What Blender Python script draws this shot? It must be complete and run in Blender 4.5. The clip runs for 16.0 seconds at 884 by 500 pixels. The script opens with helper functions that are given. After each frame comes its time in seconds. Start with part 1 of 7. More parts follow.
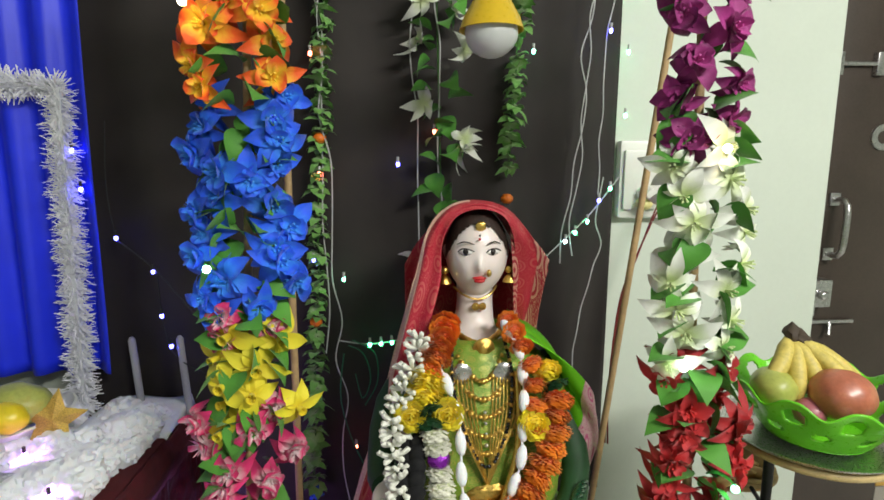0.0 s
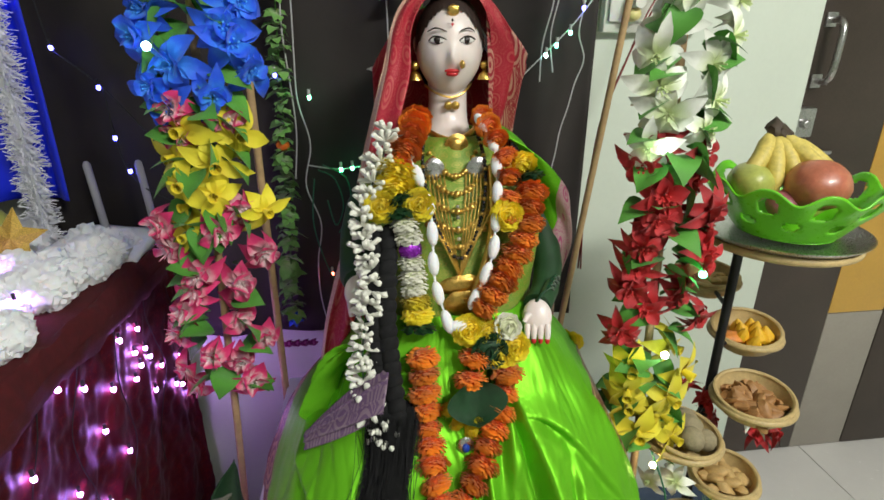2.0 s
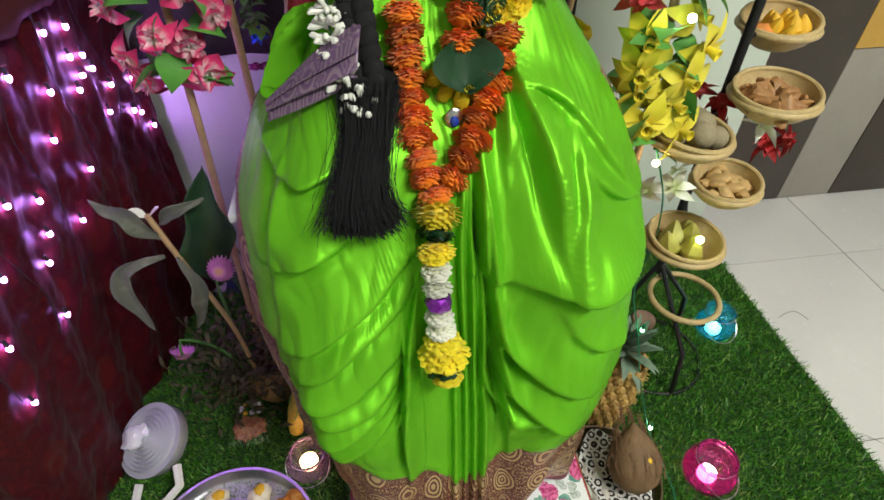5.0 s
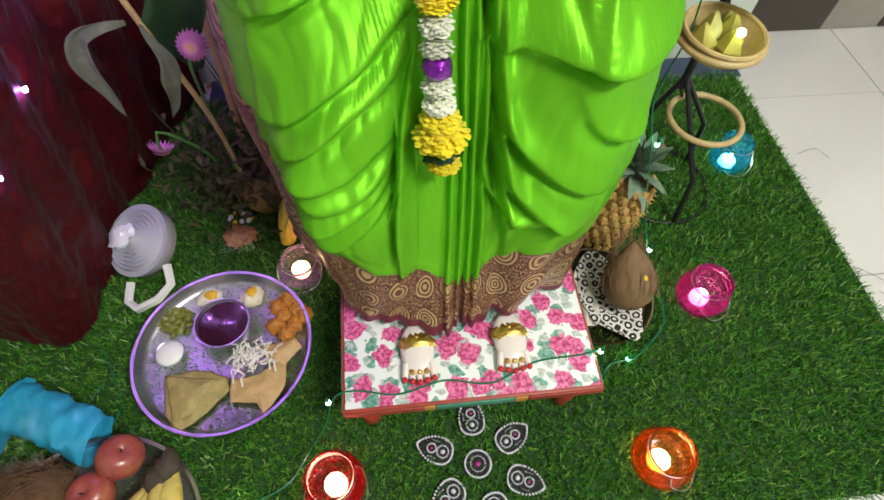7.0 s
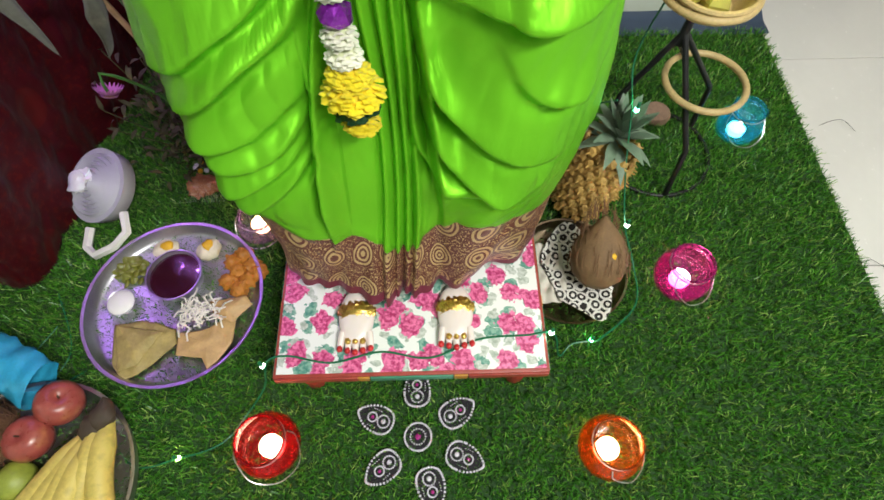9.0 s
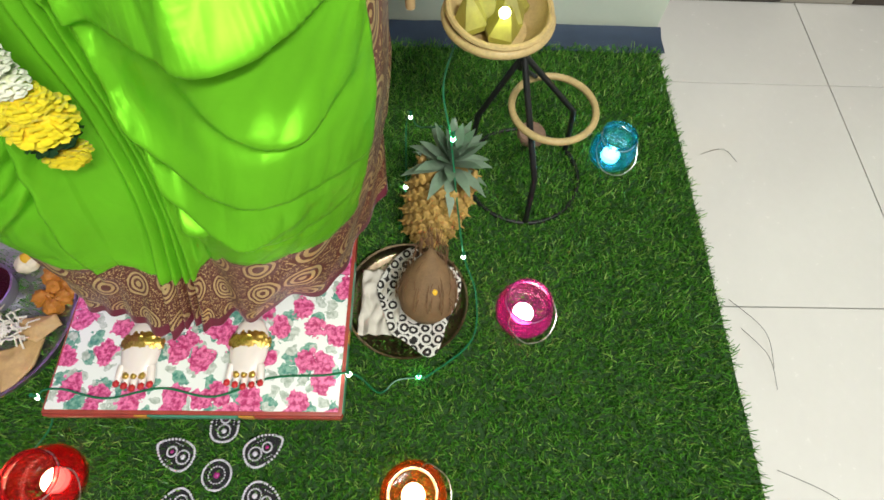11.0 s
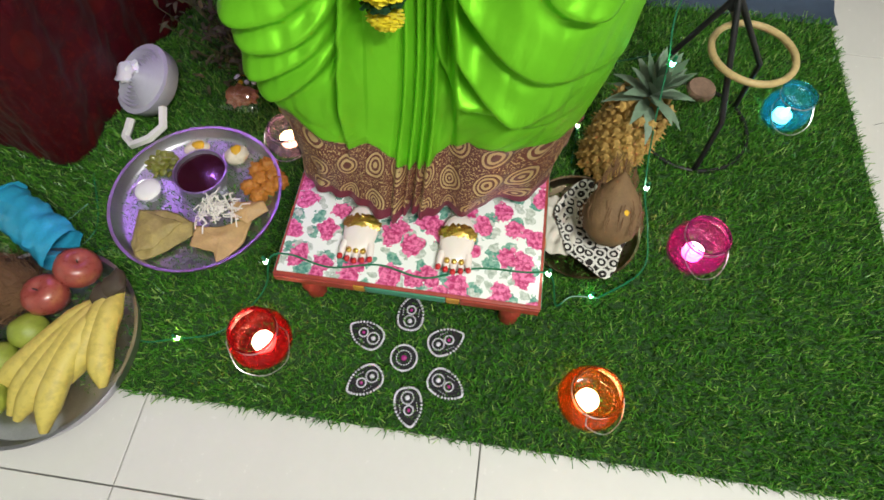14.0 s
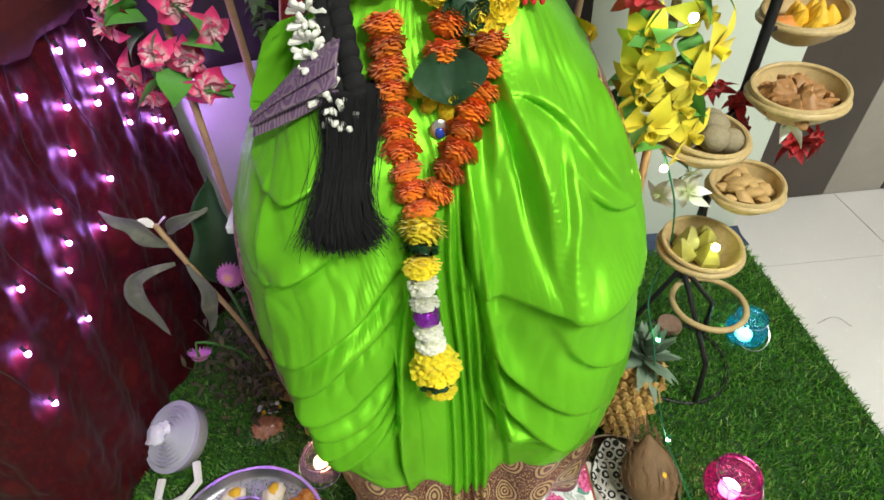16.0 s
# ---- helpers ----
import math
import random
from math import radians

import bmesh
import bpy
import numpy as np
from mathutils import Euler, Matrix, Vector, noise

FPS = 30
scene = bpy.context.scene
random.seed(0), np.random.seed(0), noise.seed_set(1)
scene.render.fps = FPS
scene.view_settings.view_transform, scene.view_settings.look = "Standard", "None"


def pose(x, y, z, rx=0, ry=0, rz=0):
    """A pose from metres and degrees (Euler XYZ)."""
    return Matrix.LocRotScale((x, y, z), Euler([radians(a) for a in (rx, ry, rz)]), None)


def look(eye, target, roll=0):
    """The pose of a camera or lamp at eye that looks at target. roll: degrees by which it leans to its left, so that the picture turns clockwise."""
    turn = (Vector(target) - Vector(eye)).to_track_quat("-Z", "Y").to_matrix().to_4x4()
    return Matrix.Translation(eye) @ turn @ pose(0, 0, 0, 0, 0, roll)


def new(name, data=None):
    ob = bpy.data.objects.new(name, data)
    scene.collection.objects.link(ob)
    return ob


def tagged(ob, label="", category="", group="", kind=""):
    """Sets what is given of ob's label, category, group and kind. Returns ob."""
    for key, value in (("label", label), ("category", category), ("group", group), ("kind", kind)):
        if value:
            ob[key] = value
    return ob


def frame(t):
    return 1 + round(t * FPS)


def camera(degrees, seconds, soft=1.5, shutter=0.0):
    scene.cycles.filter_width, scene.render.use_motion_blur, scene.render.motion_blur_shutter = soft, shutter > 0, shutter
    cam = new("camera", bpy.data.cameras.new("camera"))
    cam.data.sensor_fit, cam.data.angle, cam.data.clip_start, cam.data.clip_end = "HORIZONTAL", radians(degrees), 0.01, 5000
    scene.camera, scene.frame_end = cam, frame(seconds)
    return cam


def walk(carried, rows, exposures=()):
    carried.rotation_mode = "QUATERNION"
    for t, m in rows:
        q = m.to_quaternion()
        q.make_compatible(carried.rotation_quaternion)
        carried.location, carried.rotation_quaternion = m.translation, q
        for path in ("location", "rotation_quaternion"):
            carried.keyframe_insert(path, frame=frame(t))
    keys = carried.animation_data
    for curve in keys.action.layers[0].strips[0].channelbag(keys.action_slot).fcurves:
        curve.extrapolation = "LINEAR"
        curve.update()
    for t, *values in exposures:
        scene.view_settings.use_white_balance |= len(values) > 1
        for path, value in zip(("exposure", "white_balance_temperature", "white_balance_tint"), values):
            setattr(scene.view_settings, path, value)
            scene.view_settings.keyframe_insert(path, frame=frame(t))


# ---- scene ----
cam = camera(79.4, 16.0, soft=1.6)
PATH = [
    (0.0, (-0.1314, -0.2356, 1.531), (0.0316, 1.7328, 1.211), -0.1),
    (0.5, (-0.1255, -0.2332, 1.498), (0.0182, 1.719, 1.092), -0.3),
    (1.0, (-0.1188, -0.2351, 1.469), (0.0782, 1.6889, 0.958), -0.1),
    (1.5, (-0.1157, -0.2318, 1.426), (0.1013, 1.6468, 0.776), 0.3),
    (2.0, (-0.117, -0.2325, 1.386), (0.1046, 1.6156, 0.652), -0.2),
    (2.5, (-0.1167, -0.2316, 1.357), (0.1665, 1.5954, 0.593), 0.7),
    (3.0, (-0.1193, -0.2298, 1.316), (0.1465, 1.545, 0.434), 0.1),
    (3.5, (-0.12, -0.2285, 1.287), (0.1258, 1.499, 0.31), -0.2),
    (4.0, (-0.1191, -0.2256, 1.257), (0.1143, 1.4242, 0.152), -0.6),
    (4.5, (-0.1152, -0.2299, 1.213), (0.0776, 1.3234, -0.032), -1.0),
    (5.0, (-0.1123, -0.2308, 1.173), (0.0951, 1.2339, -0.173), -0.1),
    (5.2, (-0.1116, -0.232, 1.157), (0.0968, 1.1969, -0.227), -0.1),
    (7.3, (-0.1101, -0.2626, 1.042), (0.0491, 0.7629, -0.668), 3.2),
    (7.5, (-0.1045, -0.2612, 1.04), (0.0465, 0.7397, -0.685), 2.7),
    (8.0, (-0.0776, -0.269, 1.027), (0.0679, 0.6668, -0.735), 3.0),
    (8.5, (-0.0243, -0.2471, 1.021), (0.1074, 0.6771, -0.748), 5.4),
    (9.0, (0.0438, -0.217, 1.011), (0.0668, 0.7025, -0.764), -0.1),
    (9.5, (0.1326, -0.1878, 1.016), (0.1955, 0.7899, -0.727), 0.1),
    (10.0, (0.2285, -0.1377, 1.002), (0.3378, 0.7597, -0.782), 4.2),
    (12.3, (0.3953, -0.1302, 0.987), (0.3763, 0.7453, -0.812), 2.3),
    (12.5, (0.3652, -0.162, 0.981), (0.3967, 0.6477, -0.848), 5.6),
    (13.0, (0.2744, -0.2376, 0.978), (0.248, 0.613, -0.831), 2.3),
    (13.5, (0.1767, -0.2757, 0.987), (0.1379, 0.6213, -0.8), 1.4),
    (14.0, (0.0999, -0.3105, 0.975), (-0.0093, 0.556, -0.824), 1.1),
    (14.5, (0.0031, -0.2603, 0.954), (-0.3219, 0.563, -0.84), -11.1),
    (15.0, (-0.0084, -0.207, 0.997), (-0.1601, 0.7636, -0.746), -6.2),
    (15.5, (-0.0357, -0.2042, 1.103), (-0.0536, 1.0565, -0.45), -7.1),
    (16.0, (-0.0361, -0.2124, 1.184), (0.004, 1.2501, -0.18), -4.5),
]
walk(cam, [(t, look(eye, target, roll)) for t, eye, target, roll in PATH],
     [(0, -0.35), (1, -0.42), (2, -0.4), (4, -0.25), (5, -0.22), (7.5, 0.05), (9, 0.08), (12.5, -0.05), (13, -0.08), (14.5, 0.08), (15.5, 0.16), (16, 0.12)])

# ---- light ----
world = bpy.data.worlds.new("room_world")
world.use_nodes = True
world.node_tree.nodes["Background"].inputs[0].default_value = (0.8, 0.9, 1.0, 1)
world.node_tree.nodes["Background"].inputs[1].default_value = 0.05
scene.world = world


def area_lamp(name, eye, target, size, size_y, watts, colour):
    data = bpy.data.lights.new(name, "AREA")
    data.shape, data.size, data.size_y, data.energy, data.color = "RECTANGLE", size, size_y, watts, colour
    ob = new(name, data)
    ob.matrix_world = look(eye, target)
    return ob


area_lamp("tube_light_lamp", (1.10, -1.05, 2.62), (0.45, -0.05, 0.0), 1.2, 0.2, 82, (1.0, 1.0, 0.93))


# ---- materials ----
def nodes_of(name):
    m = bpy.data.materials.new(name)
    m.use_nodes = True
    nt = m.node_tree
    return m, nt, nt.nodes["Principled BSDF"]


def node(nt, kind, **values):
    n = nt.nodes.new(kind)
    for k, v in values.items():
        n.inputs[k].default_value = v
    return n


def ramp(nt, fac, stops):
    r = nt.nodes.new("ShaderNodeValToRGB")
    while len(r.color_ramp.elements) < len(stops):
        r.color_ramp.elements.new(0.5)
    for e, (p, c) in zip(r.color_ramp.elements, stops):
        e.position, e.color = p, (*c, 1)
    nt.links.new(fac, r.inputs[0])
    return r.outputs[0]


def mixc(nt, fac, a, b, mode="MIX"):
    n = nt.nodes.new("ShaderNodeMix")
    n.data_type, n.blend_type = "RGBA", mode
    for sock, v in ((n.inputs[0], fac), (n.inputs[6], a), (n.inputs[7], b)):
        if isinstance(v, (int, float)):
            sock.default_value = v
        elif isinstance(v, tuple):
            sock.default_value = (*v, 1)
        else:
            nt.links.new(v, sock)
    return n.outputs[2]


def calc(nt, op, a, b=0.0, c=0.0):
    n = nt.nodes.new("ShaderNodeMath")
    n.operation = op
    for sock, v in zip(n.inputs, (a, b, c)):
        if isinstance(v, (int, float)):
            sock.default_value = v
        else:
            nt.links.new(v, sock)
    return n.outputs[0]


def coords(nt, kind="Object"):
    return nt.nodes.new("ShaderNodeTexCoord").outputs[kind]


def noise_of(nt, co, scale, detail=4.0, rough=0.6):
    n = node(nt, "ShaderNodeTexNoise", Scale=scale, Detail=detail, Roughness=rough)
    nt.links.new(co, n.inputs["Vector"])
    return n.outputs["Fac"]


def bumped(nt, bsdf, height, strength, distance=0.002):
    b = node(nt, "ShaderNodeBump", Strength=strength, Distance=distance)
    nt.links.new(height, b.inputs["Height"])
    nt.links.new(b.outputs[0], bsdf.inputs["Normal"])


def shade(c, k):
    return tuple(max(0.0, min(1.0, v * k)) for v in c)


def plain(name, col, rough=0.55, metal=0.0, var=0.25, scale=18.0, fine=140.0, bump=0.25, sheen=0.0, coat=0.0, each=0.0, tint=None, sss=0.0):
    """A surface with broad stains, fine grain and relief; each: how far pieces differ."""
    m, nt, b = nodes_of(name)
    co = coords(nt)
    broad, grain = noise_of(nt, co, scale), noise_of(nt, co, fine, 3.0)
    c = ramp(nt, broad, [(0.28, shade(col, 1 - var)), (0.55, col), (0.78, tint or shade(col, 1 + var))])
    c = mixc(nt, 0.35 * min(1, var * 3), c, ramp(nt, grain, [(0.3, shade(col, 0.6)), (0.7, shade(col, 1.25))]), "MIX")
    if each:
        rnd = nt.nodes.new("ShaderNodeObjectInfo").outputs["Random"]
        hsv = nt.nodes.new("ShaderNodeHueSaturation")
        nt.links.new(calc(nt, "MULTIPLY_ADD", rnd, 2 * each, 1 - each), hsv.inputs["Value"])
        nt.links.new(c, hsv.inputs["Color"])
        c = hsv.outputs[0]
    nt.links.new(c, b.inputs["Base Color"])
    nt.links.new(calc(nt, "MULTIPLY_ADD", grain, 0.25, rough - 0.12), b.inputs["Roughness"])
    b.inputs["Metallic"].default_value = metal
    b.inputs["Sheen Weight"].default_value = sheen
    b.inputs["Coat Weight"].default_value = coat
    b.inputs["Subsurface Weight"].default_value = sss
    b.inputs["Subsurface Radius"].default_value = (0.01, 0.006, 0.004)
    if bump:
        bumped(nt, b, mixc(nt, 0.5, broad, grain), bump)
    return m


def glow(name, col, strength, base=(0.8, 0.8, 0.8)):
    m, nt, b = nodes_of(name)
    b.inputs["Base Color"].default_value = (*base, 1)
    b.inputs["Emission Color"].default_value = (*col, 1)
    b.inputs["Emission Strength"].default_value = strength
    return m


def glass(name, col, rough=0.04):
    m, nt, b = nodes_of(name)
    b.inputs["Base Color"].default_value = (*col, 1)
    b.inputs["Transmission Weight"].default_value = 0.94
    b.inputs["IOR"].default_value = 1.22
    co = coords(nt)
    g = noise_of(nt, co, 60.0)
    nt.links.new(calc(nt, "MULTIPLY_ADD", g, 0.08, rough), b.inputs["Roughness"])
    return m


def woven(name, col, rough, threads=900.0, sheen=0.3, metal=0.0, var=0.12, gloss_tint=None, sheen_tint=(1.0, 1.0, 1.0)):
    """Cloth: crossing threads for relief, with soft broad changes of tone."""
    m, nt, b = nodes_of(name)
    co = coords(nt)
    broad = noise_of(nt, co, 7.0, 3.0)
    c = ramp(nt, broad, [(0.3, shade(col, 1 - var)), (0.7, shade(col, 1 + var))])
    waves = []
    for way in ("X", "Z"):
        w = node(nt, "ShaderNodeTexWave", Scale=threads / 6.283, Distortion=0.6)
        w.bands_direction = way
        nt.links.new(co, w.inputs["Vector"])
        waves.append(w.outputs["Fac"])
    weave = calc(nt, "MULTIPLY", waves[0], waves[1])
    c = mixc(nt, calc(nt, "MULTIPLY", weave, 0.25), c, shade(gloss_tint or col, 1.35))
    nt.links.new(c, b.inputs["Base Color"])
    b.inputs["Roughness"].default_value = rough
    b.inputs["Metallic"].default_value = metal
    b.inputs["Sheen Weight"].default_value = sheen
    b.inputs["Sheen Roughness"].default_value = 0.35
    b.inputs["Sheen Tint"].default_value = (*sheen_tint, 1)
    b.inputs["Specular Tint"].default_value = (*sheen_tint, 1)
    bumped(nt, b, mixc(nt, 0.7, weave, noise_of(nt, co, 70.0)), 0.16, 0.0010)
    return m


def rings(nt, co, scale, count):
    """Concentric-ring medallions repeated over a surface: (ring pattern, distance to the middle)."""
    v = node(nt, "ShaderNodeTexVoronoi", Scale=scale, Randomness=0.25)
    nt.links.new(co, v.inputs["Vector"])
    d = v.outputs["Distance"]
    return calc(nt, "SINE", calc(nt, "MULTIPLY", d, count)), d


def brocade(name, ground, gold, scale=20.0, metal=0.5, rough=0.42, kind="UV", cover=0.62, count=42.0, shine=0.5):
    m, nt, b = nodes_of(name)
    co = coords(nt, kind)
    r, d = rings(nt, co, scale, count)
    inside = calc(nt, "LESS_THAN", d, cover)
    n = noise_of(nt, co, scale * 18, 2.0)
    scroll = calc(nt, "GREATER_THAN", n, 0.56)
    pat = calc(nt, "MAXIMUM", calc(nt, "MULTIPLY", calc(nt, "GREATER_THAN", r, -0.1), inside),
               calc(nt, "MULTIPLY", scroll, calc(nt, "SUBTRACT", 1.0, inside)))
    grain = noise_of(nt, co, scale * 30, 2.0)
    nt.links.new(mixc(nt, calc(nt, "MULTIPLY", pat, calc(nt, "MULTIPLY_ADD", grain, 0.6, 0.5)), ground, gold), b.inputs["Base Color"])
    nt.links.new(calc(nt, "MULTIPLY", pat, metal), b.inputs["Metallic"])
    b.inputs["Roughness"].default_value = rough
    b.inputs["Sheen Weight"].default_value = 0.03
    b.inputs["Specular IOR Level"].default_value = shine
    bumped(nt, b, mixc(nt, 0.35, pat, grain), 0.35, 0.001)
    return m


def floral_print(name):
    """White cloth printed with pink blossoms, grey buds and teal leaves."""
    m, nt, b = nodes_of(name)
    co = coords(nt)
    warp = nt.nodes.new("ShaderNodeVectorMath")
    warp.operation = "MULTIPLY_ADD"
    nz = node(nt, "ShaderNodeTexNoise", Scale=38.0, Detail=2.0)
    nt.links.new(co, nz.inputs["Vector"])
    warp.inputs[1].default_value = (0.034, 0.034, 0)
    nt.links.new(nz.outputs["Color"], warp.inputs[0])
    nt.links.new(co, warp.inputs[2])
    c = (0.82, 0.83, 0.82)
    for scale, lim, dark, light, seed in ((25.0, 0.30, (0.05, 0.22, 0.18), (0.25, 0.45, 0.36), 0.7), (32.0, 0.26, (0.34, 0.40, 0.34), (0.6, 0.63, 0.6), 0.2),
                                          (20.0, 0.36, (0.42, 0.015, 0.12), (0.85, 0.20, 0.42), 0.45)):
        off = nt.nodes.new("ShaderNodeVectorMath")
        off.inputs[1].default_value = (seed, seed * 1.7, 0)
        nt.links.new(warp.outputs[0], off.inputs[0])
        v = node(nt, "ShaderNodeTexVoronoi", Scale=scale, Randomness=0.85)
        v.voronoi_dimensions = "2D"
        nt.links.new(off.outputs[0], v.inputs["Vector"])
        petals = noise_of(nt, co, 150.0, 2.0)
        tone = ramp(nt, petals, [(0.38, dark), (0.62, light)])
        edge = calc(nt, "MULTIPLY_ADD", petals, 0.3, lim - 0.15)
        c = mixc(nt, calc(nt, "LESS_THAN", v.outputs["Distance"], edge), c, tone)
    nt.links.new(c, b.inputs["Base Color"])
    b.inputs["Roughness"].default_value = 0.4
    b.inputs["Coat Weight"].default_value = 0.35
    b.inputs["Coat Roughness"].default_value = 0.25
    bumped(nt, b, noise_of(nt, co, 30.0), 0.15, 0.002)
    return m


def block_print(name, dark, light, scale=40.0):
    m, nt, b = nodes_of(name)
    co = coords(nt)
    r, d = rings(nt, co, scale, 16.0)
    n = noise_of(nt, co, scale * 4, 2.0)
    pat = calc(nt, "GREATER_THAN", calc(nt, "ADD", r, calc(nt, "MULTIPLY_ADD", n, 1.6, -0.8)), 0.0)
    nt.links.new(mixc(nt, pat, dark, light), b.inputs["Base Color"])
    b.inputs["Roughness"].default_value = 0.85
    bumped(nt, b, noise_of(nt, co, 400.0), 0.3, 0.001)
    return m


def petal_mat(name, tip, heart, var=0.2, kind="UV", rough=0.6, reach=0.12):
    """Petals whose colour runs from the heart (u = 0) to the tip (u = 1), as dyed cloth does."""
    m, nt, b = nodes_of(name)
    uv = coords(nt, "UV")
    sep = nt.nodes.new("ShaderNodeSeparateXYZ")
    nt.links.new(uv, sep.inputs[0])
    co = coords(nt)
    n = noise_of(nt, co, 160.0, 3.0)
    along = calc(nt, "MULTIPLY_ADD", n, 0.3, calc(nt, "ADD", sep.outputs[0], -0.15))
    c = ramp(nt, along, [(reach, heart), (0.43 + reach, tip), (1.0, shade(tip, 1 - var))])
    rnd = nt.nodes.new("ShaderNodeObjectInfo").outputs["Random"]
    hsv = nt.nodes.new("ShaderNodeHueSaturation")
    nt.links.new(calc(nt, "MULTIPLY_ADD", rnd, 0.35, 0.8), hsv.inputs["Value"])
    nt.links.new(c, hsv.inputs["Color"])
    nt.links.new(hsv.outputs[0], b.inputs["Base Color"])
    b.inputs["Roughness"].default_value = rough
    b.inputs["Sheen Weight"].default_value = 0.15
    veins = node(nt, "ShaderNodeTexWave", Scale=14.0, Distortion=1.0)
    veins.bands_direction = "Y"
    nt.links.new(uv, veins.inputs["Vector"])
    bumped(nt, b, veins.outputs["Fac"], 0.25, 0.0006)
    return m


def film_mat(name):
    """Thin clear plastic: sees through, with a slight gloss on its creases."""
    m, nt, b = nodes_of(name)
    clear = nt.nodes.new("ShaderNodeBsdfTransparent")
    gloss = node(nt, "ShaderNodeBsdfGlossy", Roughness=0.08)
    mix = nt.nodes.new("ShaderNodeMixShader")
    mix.inputs[0].default_value = 0.10
    nt.links.new(clear.outputs[0], mix.inputs[1])
    nt.links.new(gloss.outputs[0], mix.inputs[2])
    outp = [n for n in nt.nodes if n.bl_idname == "ShaderNodeOutputMaterial"][0]
    nt.links.new(mix.outputs[0], outp.inputs[0])
    return m


M = {}
M["white_wall"] = plain("white_wall_paint", (0.65, 0.71, 0.62), 0.6, var=0.04, scale=3, fine=90, bump=0.12)
M["tile"] = plain("vitrified_tile", (0.68, 0.655, 0.64), 0.22, var=0.03, scale=4, fine=60, bump=0.02, coat=0.25, each=0.02)
M["grout"] = plain("grout", (0.42, 0.41, 0.39), 0.9, var=0.2)
M["ceiling"] = plain("ceiling_paint", (0.8, 0.8, 0.78), 0.8, var=0.03)
M["door_brown"] = plain("brown_laminate", (0.055, 0.040, 0.032), 0.35, var=0.3, scale=5, fine=160, bump=0.06)
M["door_yellow"] = plain("ochre_laminate", (0.62, 0.36, 0.07), 0.35, var=0.1, scale=5, bump=0.05)
M["door_grey"] = plain("grey_laminate", (0.33, 0.30, 0.26), 0.35, var=0.1, scale=5, bump=0.05)
M["steel"] = plain("brushed_steel", (0.62, 0.61, 0.62), 0.28, 1.0, var=0.12, scale=30, fine=300, bump=0.06)
M["plate_steel"] = plain("thali_steel", (0.62, 0.60, 0.68), 0.36, 1.0, var=0.15, scale=22, fine=240, bump=0.08)
M["brass"] = plain("brass", (0.62, 0.40, 0.12), 0.32, 1.0, var=0.25, scale=60, bump=0.2)
M["gold"] = plain("gold_plate", (0.72, 0.47, 0.12), 0.3, 1.0, var=0.3, scale=160, fine=600, bump=0.5)
M["black_iron"] = plain("black_iron", (0.018, 0.018, 0.02), 0.45, 0.4, var=0.3, bump=0.2)
M["cane"] = plain("cane", (0.52, 0.38, 0.17), 0.5, var=0.25, scale=60, fine=300, bump=0.4, coat=0.15)
M["stick"] = plain("bamboo_stick", (0.46, 0.31, 0.15), 0.6, var=0.25, scale=25, fine=120, bump=0.35)
M["saree"] = woven("green_silk", (0.128, 0.455, 0.016), 0.41, threads=2600.0, metal=0.42, sheen=0.03, gloss_tint=(0.33, 0.73, 0.05), sheen_tint=(0.45, 0.95, 0.18))
M["bodice"] = brocade("olive_gold_silk", (0.15, 0.30, 0.02), (0.42, 0.36, 0.08), 26.0, 0.4, 0.4, cover=0.4)
M["border"] = brocade("maroon_gold_border", (0.105, 0.026, 0.018), (0.62, 0.46, 0.22), 13.0, 0.45, 0.38, cover=0.43, count=58.0)
M["maroon_piping"] = woven("maroon_piping", (0.13, 0.012, 0.03), 0.5)
M["veil"] = brocade("crimson_veil", (0.42, 0.006, 0.030), (0.52, 0.10, 0.09), 15.0, 0.15, 0.5, cover=0.45)
M["veil_border"] = brocade("pale_veil_border", (0.60, 0.30, 0.26), (0.75, 0.58, 0.42), 30.0, 0.2, 0.5)
M["purple_border"] = brocade("purple_border", (0.10, 0.05, 0.12), (0.24, 0.17, 0.22), 14.0, 0.3, 0.5)
M["pallu"] = brocade("pallu_border", (0.62, 0.42, 0.42), (0.55, 0.03, 0.22), 11.0, 0.1, 0.55, cover=0.3)
M["table_cloth"] = brocade("red_brocade", (0.050, 0.0008, 0.004), (0.088, 0.005, 0.005), 4.5, 0.1, 0.55, cover=0.30, count=16.0, shine=0.2)
M["table_trim"] = plain("maroon_plush", (0.075, 0.003, 0.006), 0.95, var=0.4, scale=60, fine=500, bump=0.8)
M["curtain"] = plain("black_cloth", (0.026, 0.020, 0.018), 0.75, var=0.5, scale=5, fine=300, bump=0.3)
M["blue_cloth"] = woven("blue_satin", (0.010, 0.030, 0.95), 0.45, sheen=0.05, gloss_tint=(0.05, 0.1, 1.0))
M["floral"] = floral_print("floral_print")
M["stool_red"] = plain("red_paint", (0.35, 0.05, 0.035), 0.4, var=0.25, scale=40, bump=0.15, coat=0.2)
M["stool_green"] = plain("green_paint", (0.06, 0.26, 0.17), 0.4, var=0.25, scale=40, bump=0.15, coat=0.2)
M["stool_yellow"] = plain("ochre_paint", (0.55, 0.26, 0.04), 0.4, var=0.3, scale=40, bump=0.15, coat=0.2)
M["board_white"] = plain("white_board", (0.72, 0.74, 0.78), 0.5, var=0.05)
M["glitter"] = plain("gold_glitter", (0.42, 0.31, 0.05), 0.4, 0.6, var=0.6, scale=350, fine=900, bump=1.0)
M["blue_sheet"] = plain("blue_sheet", (0.035, 0.055, 0.10), 0.6, var=0.2)
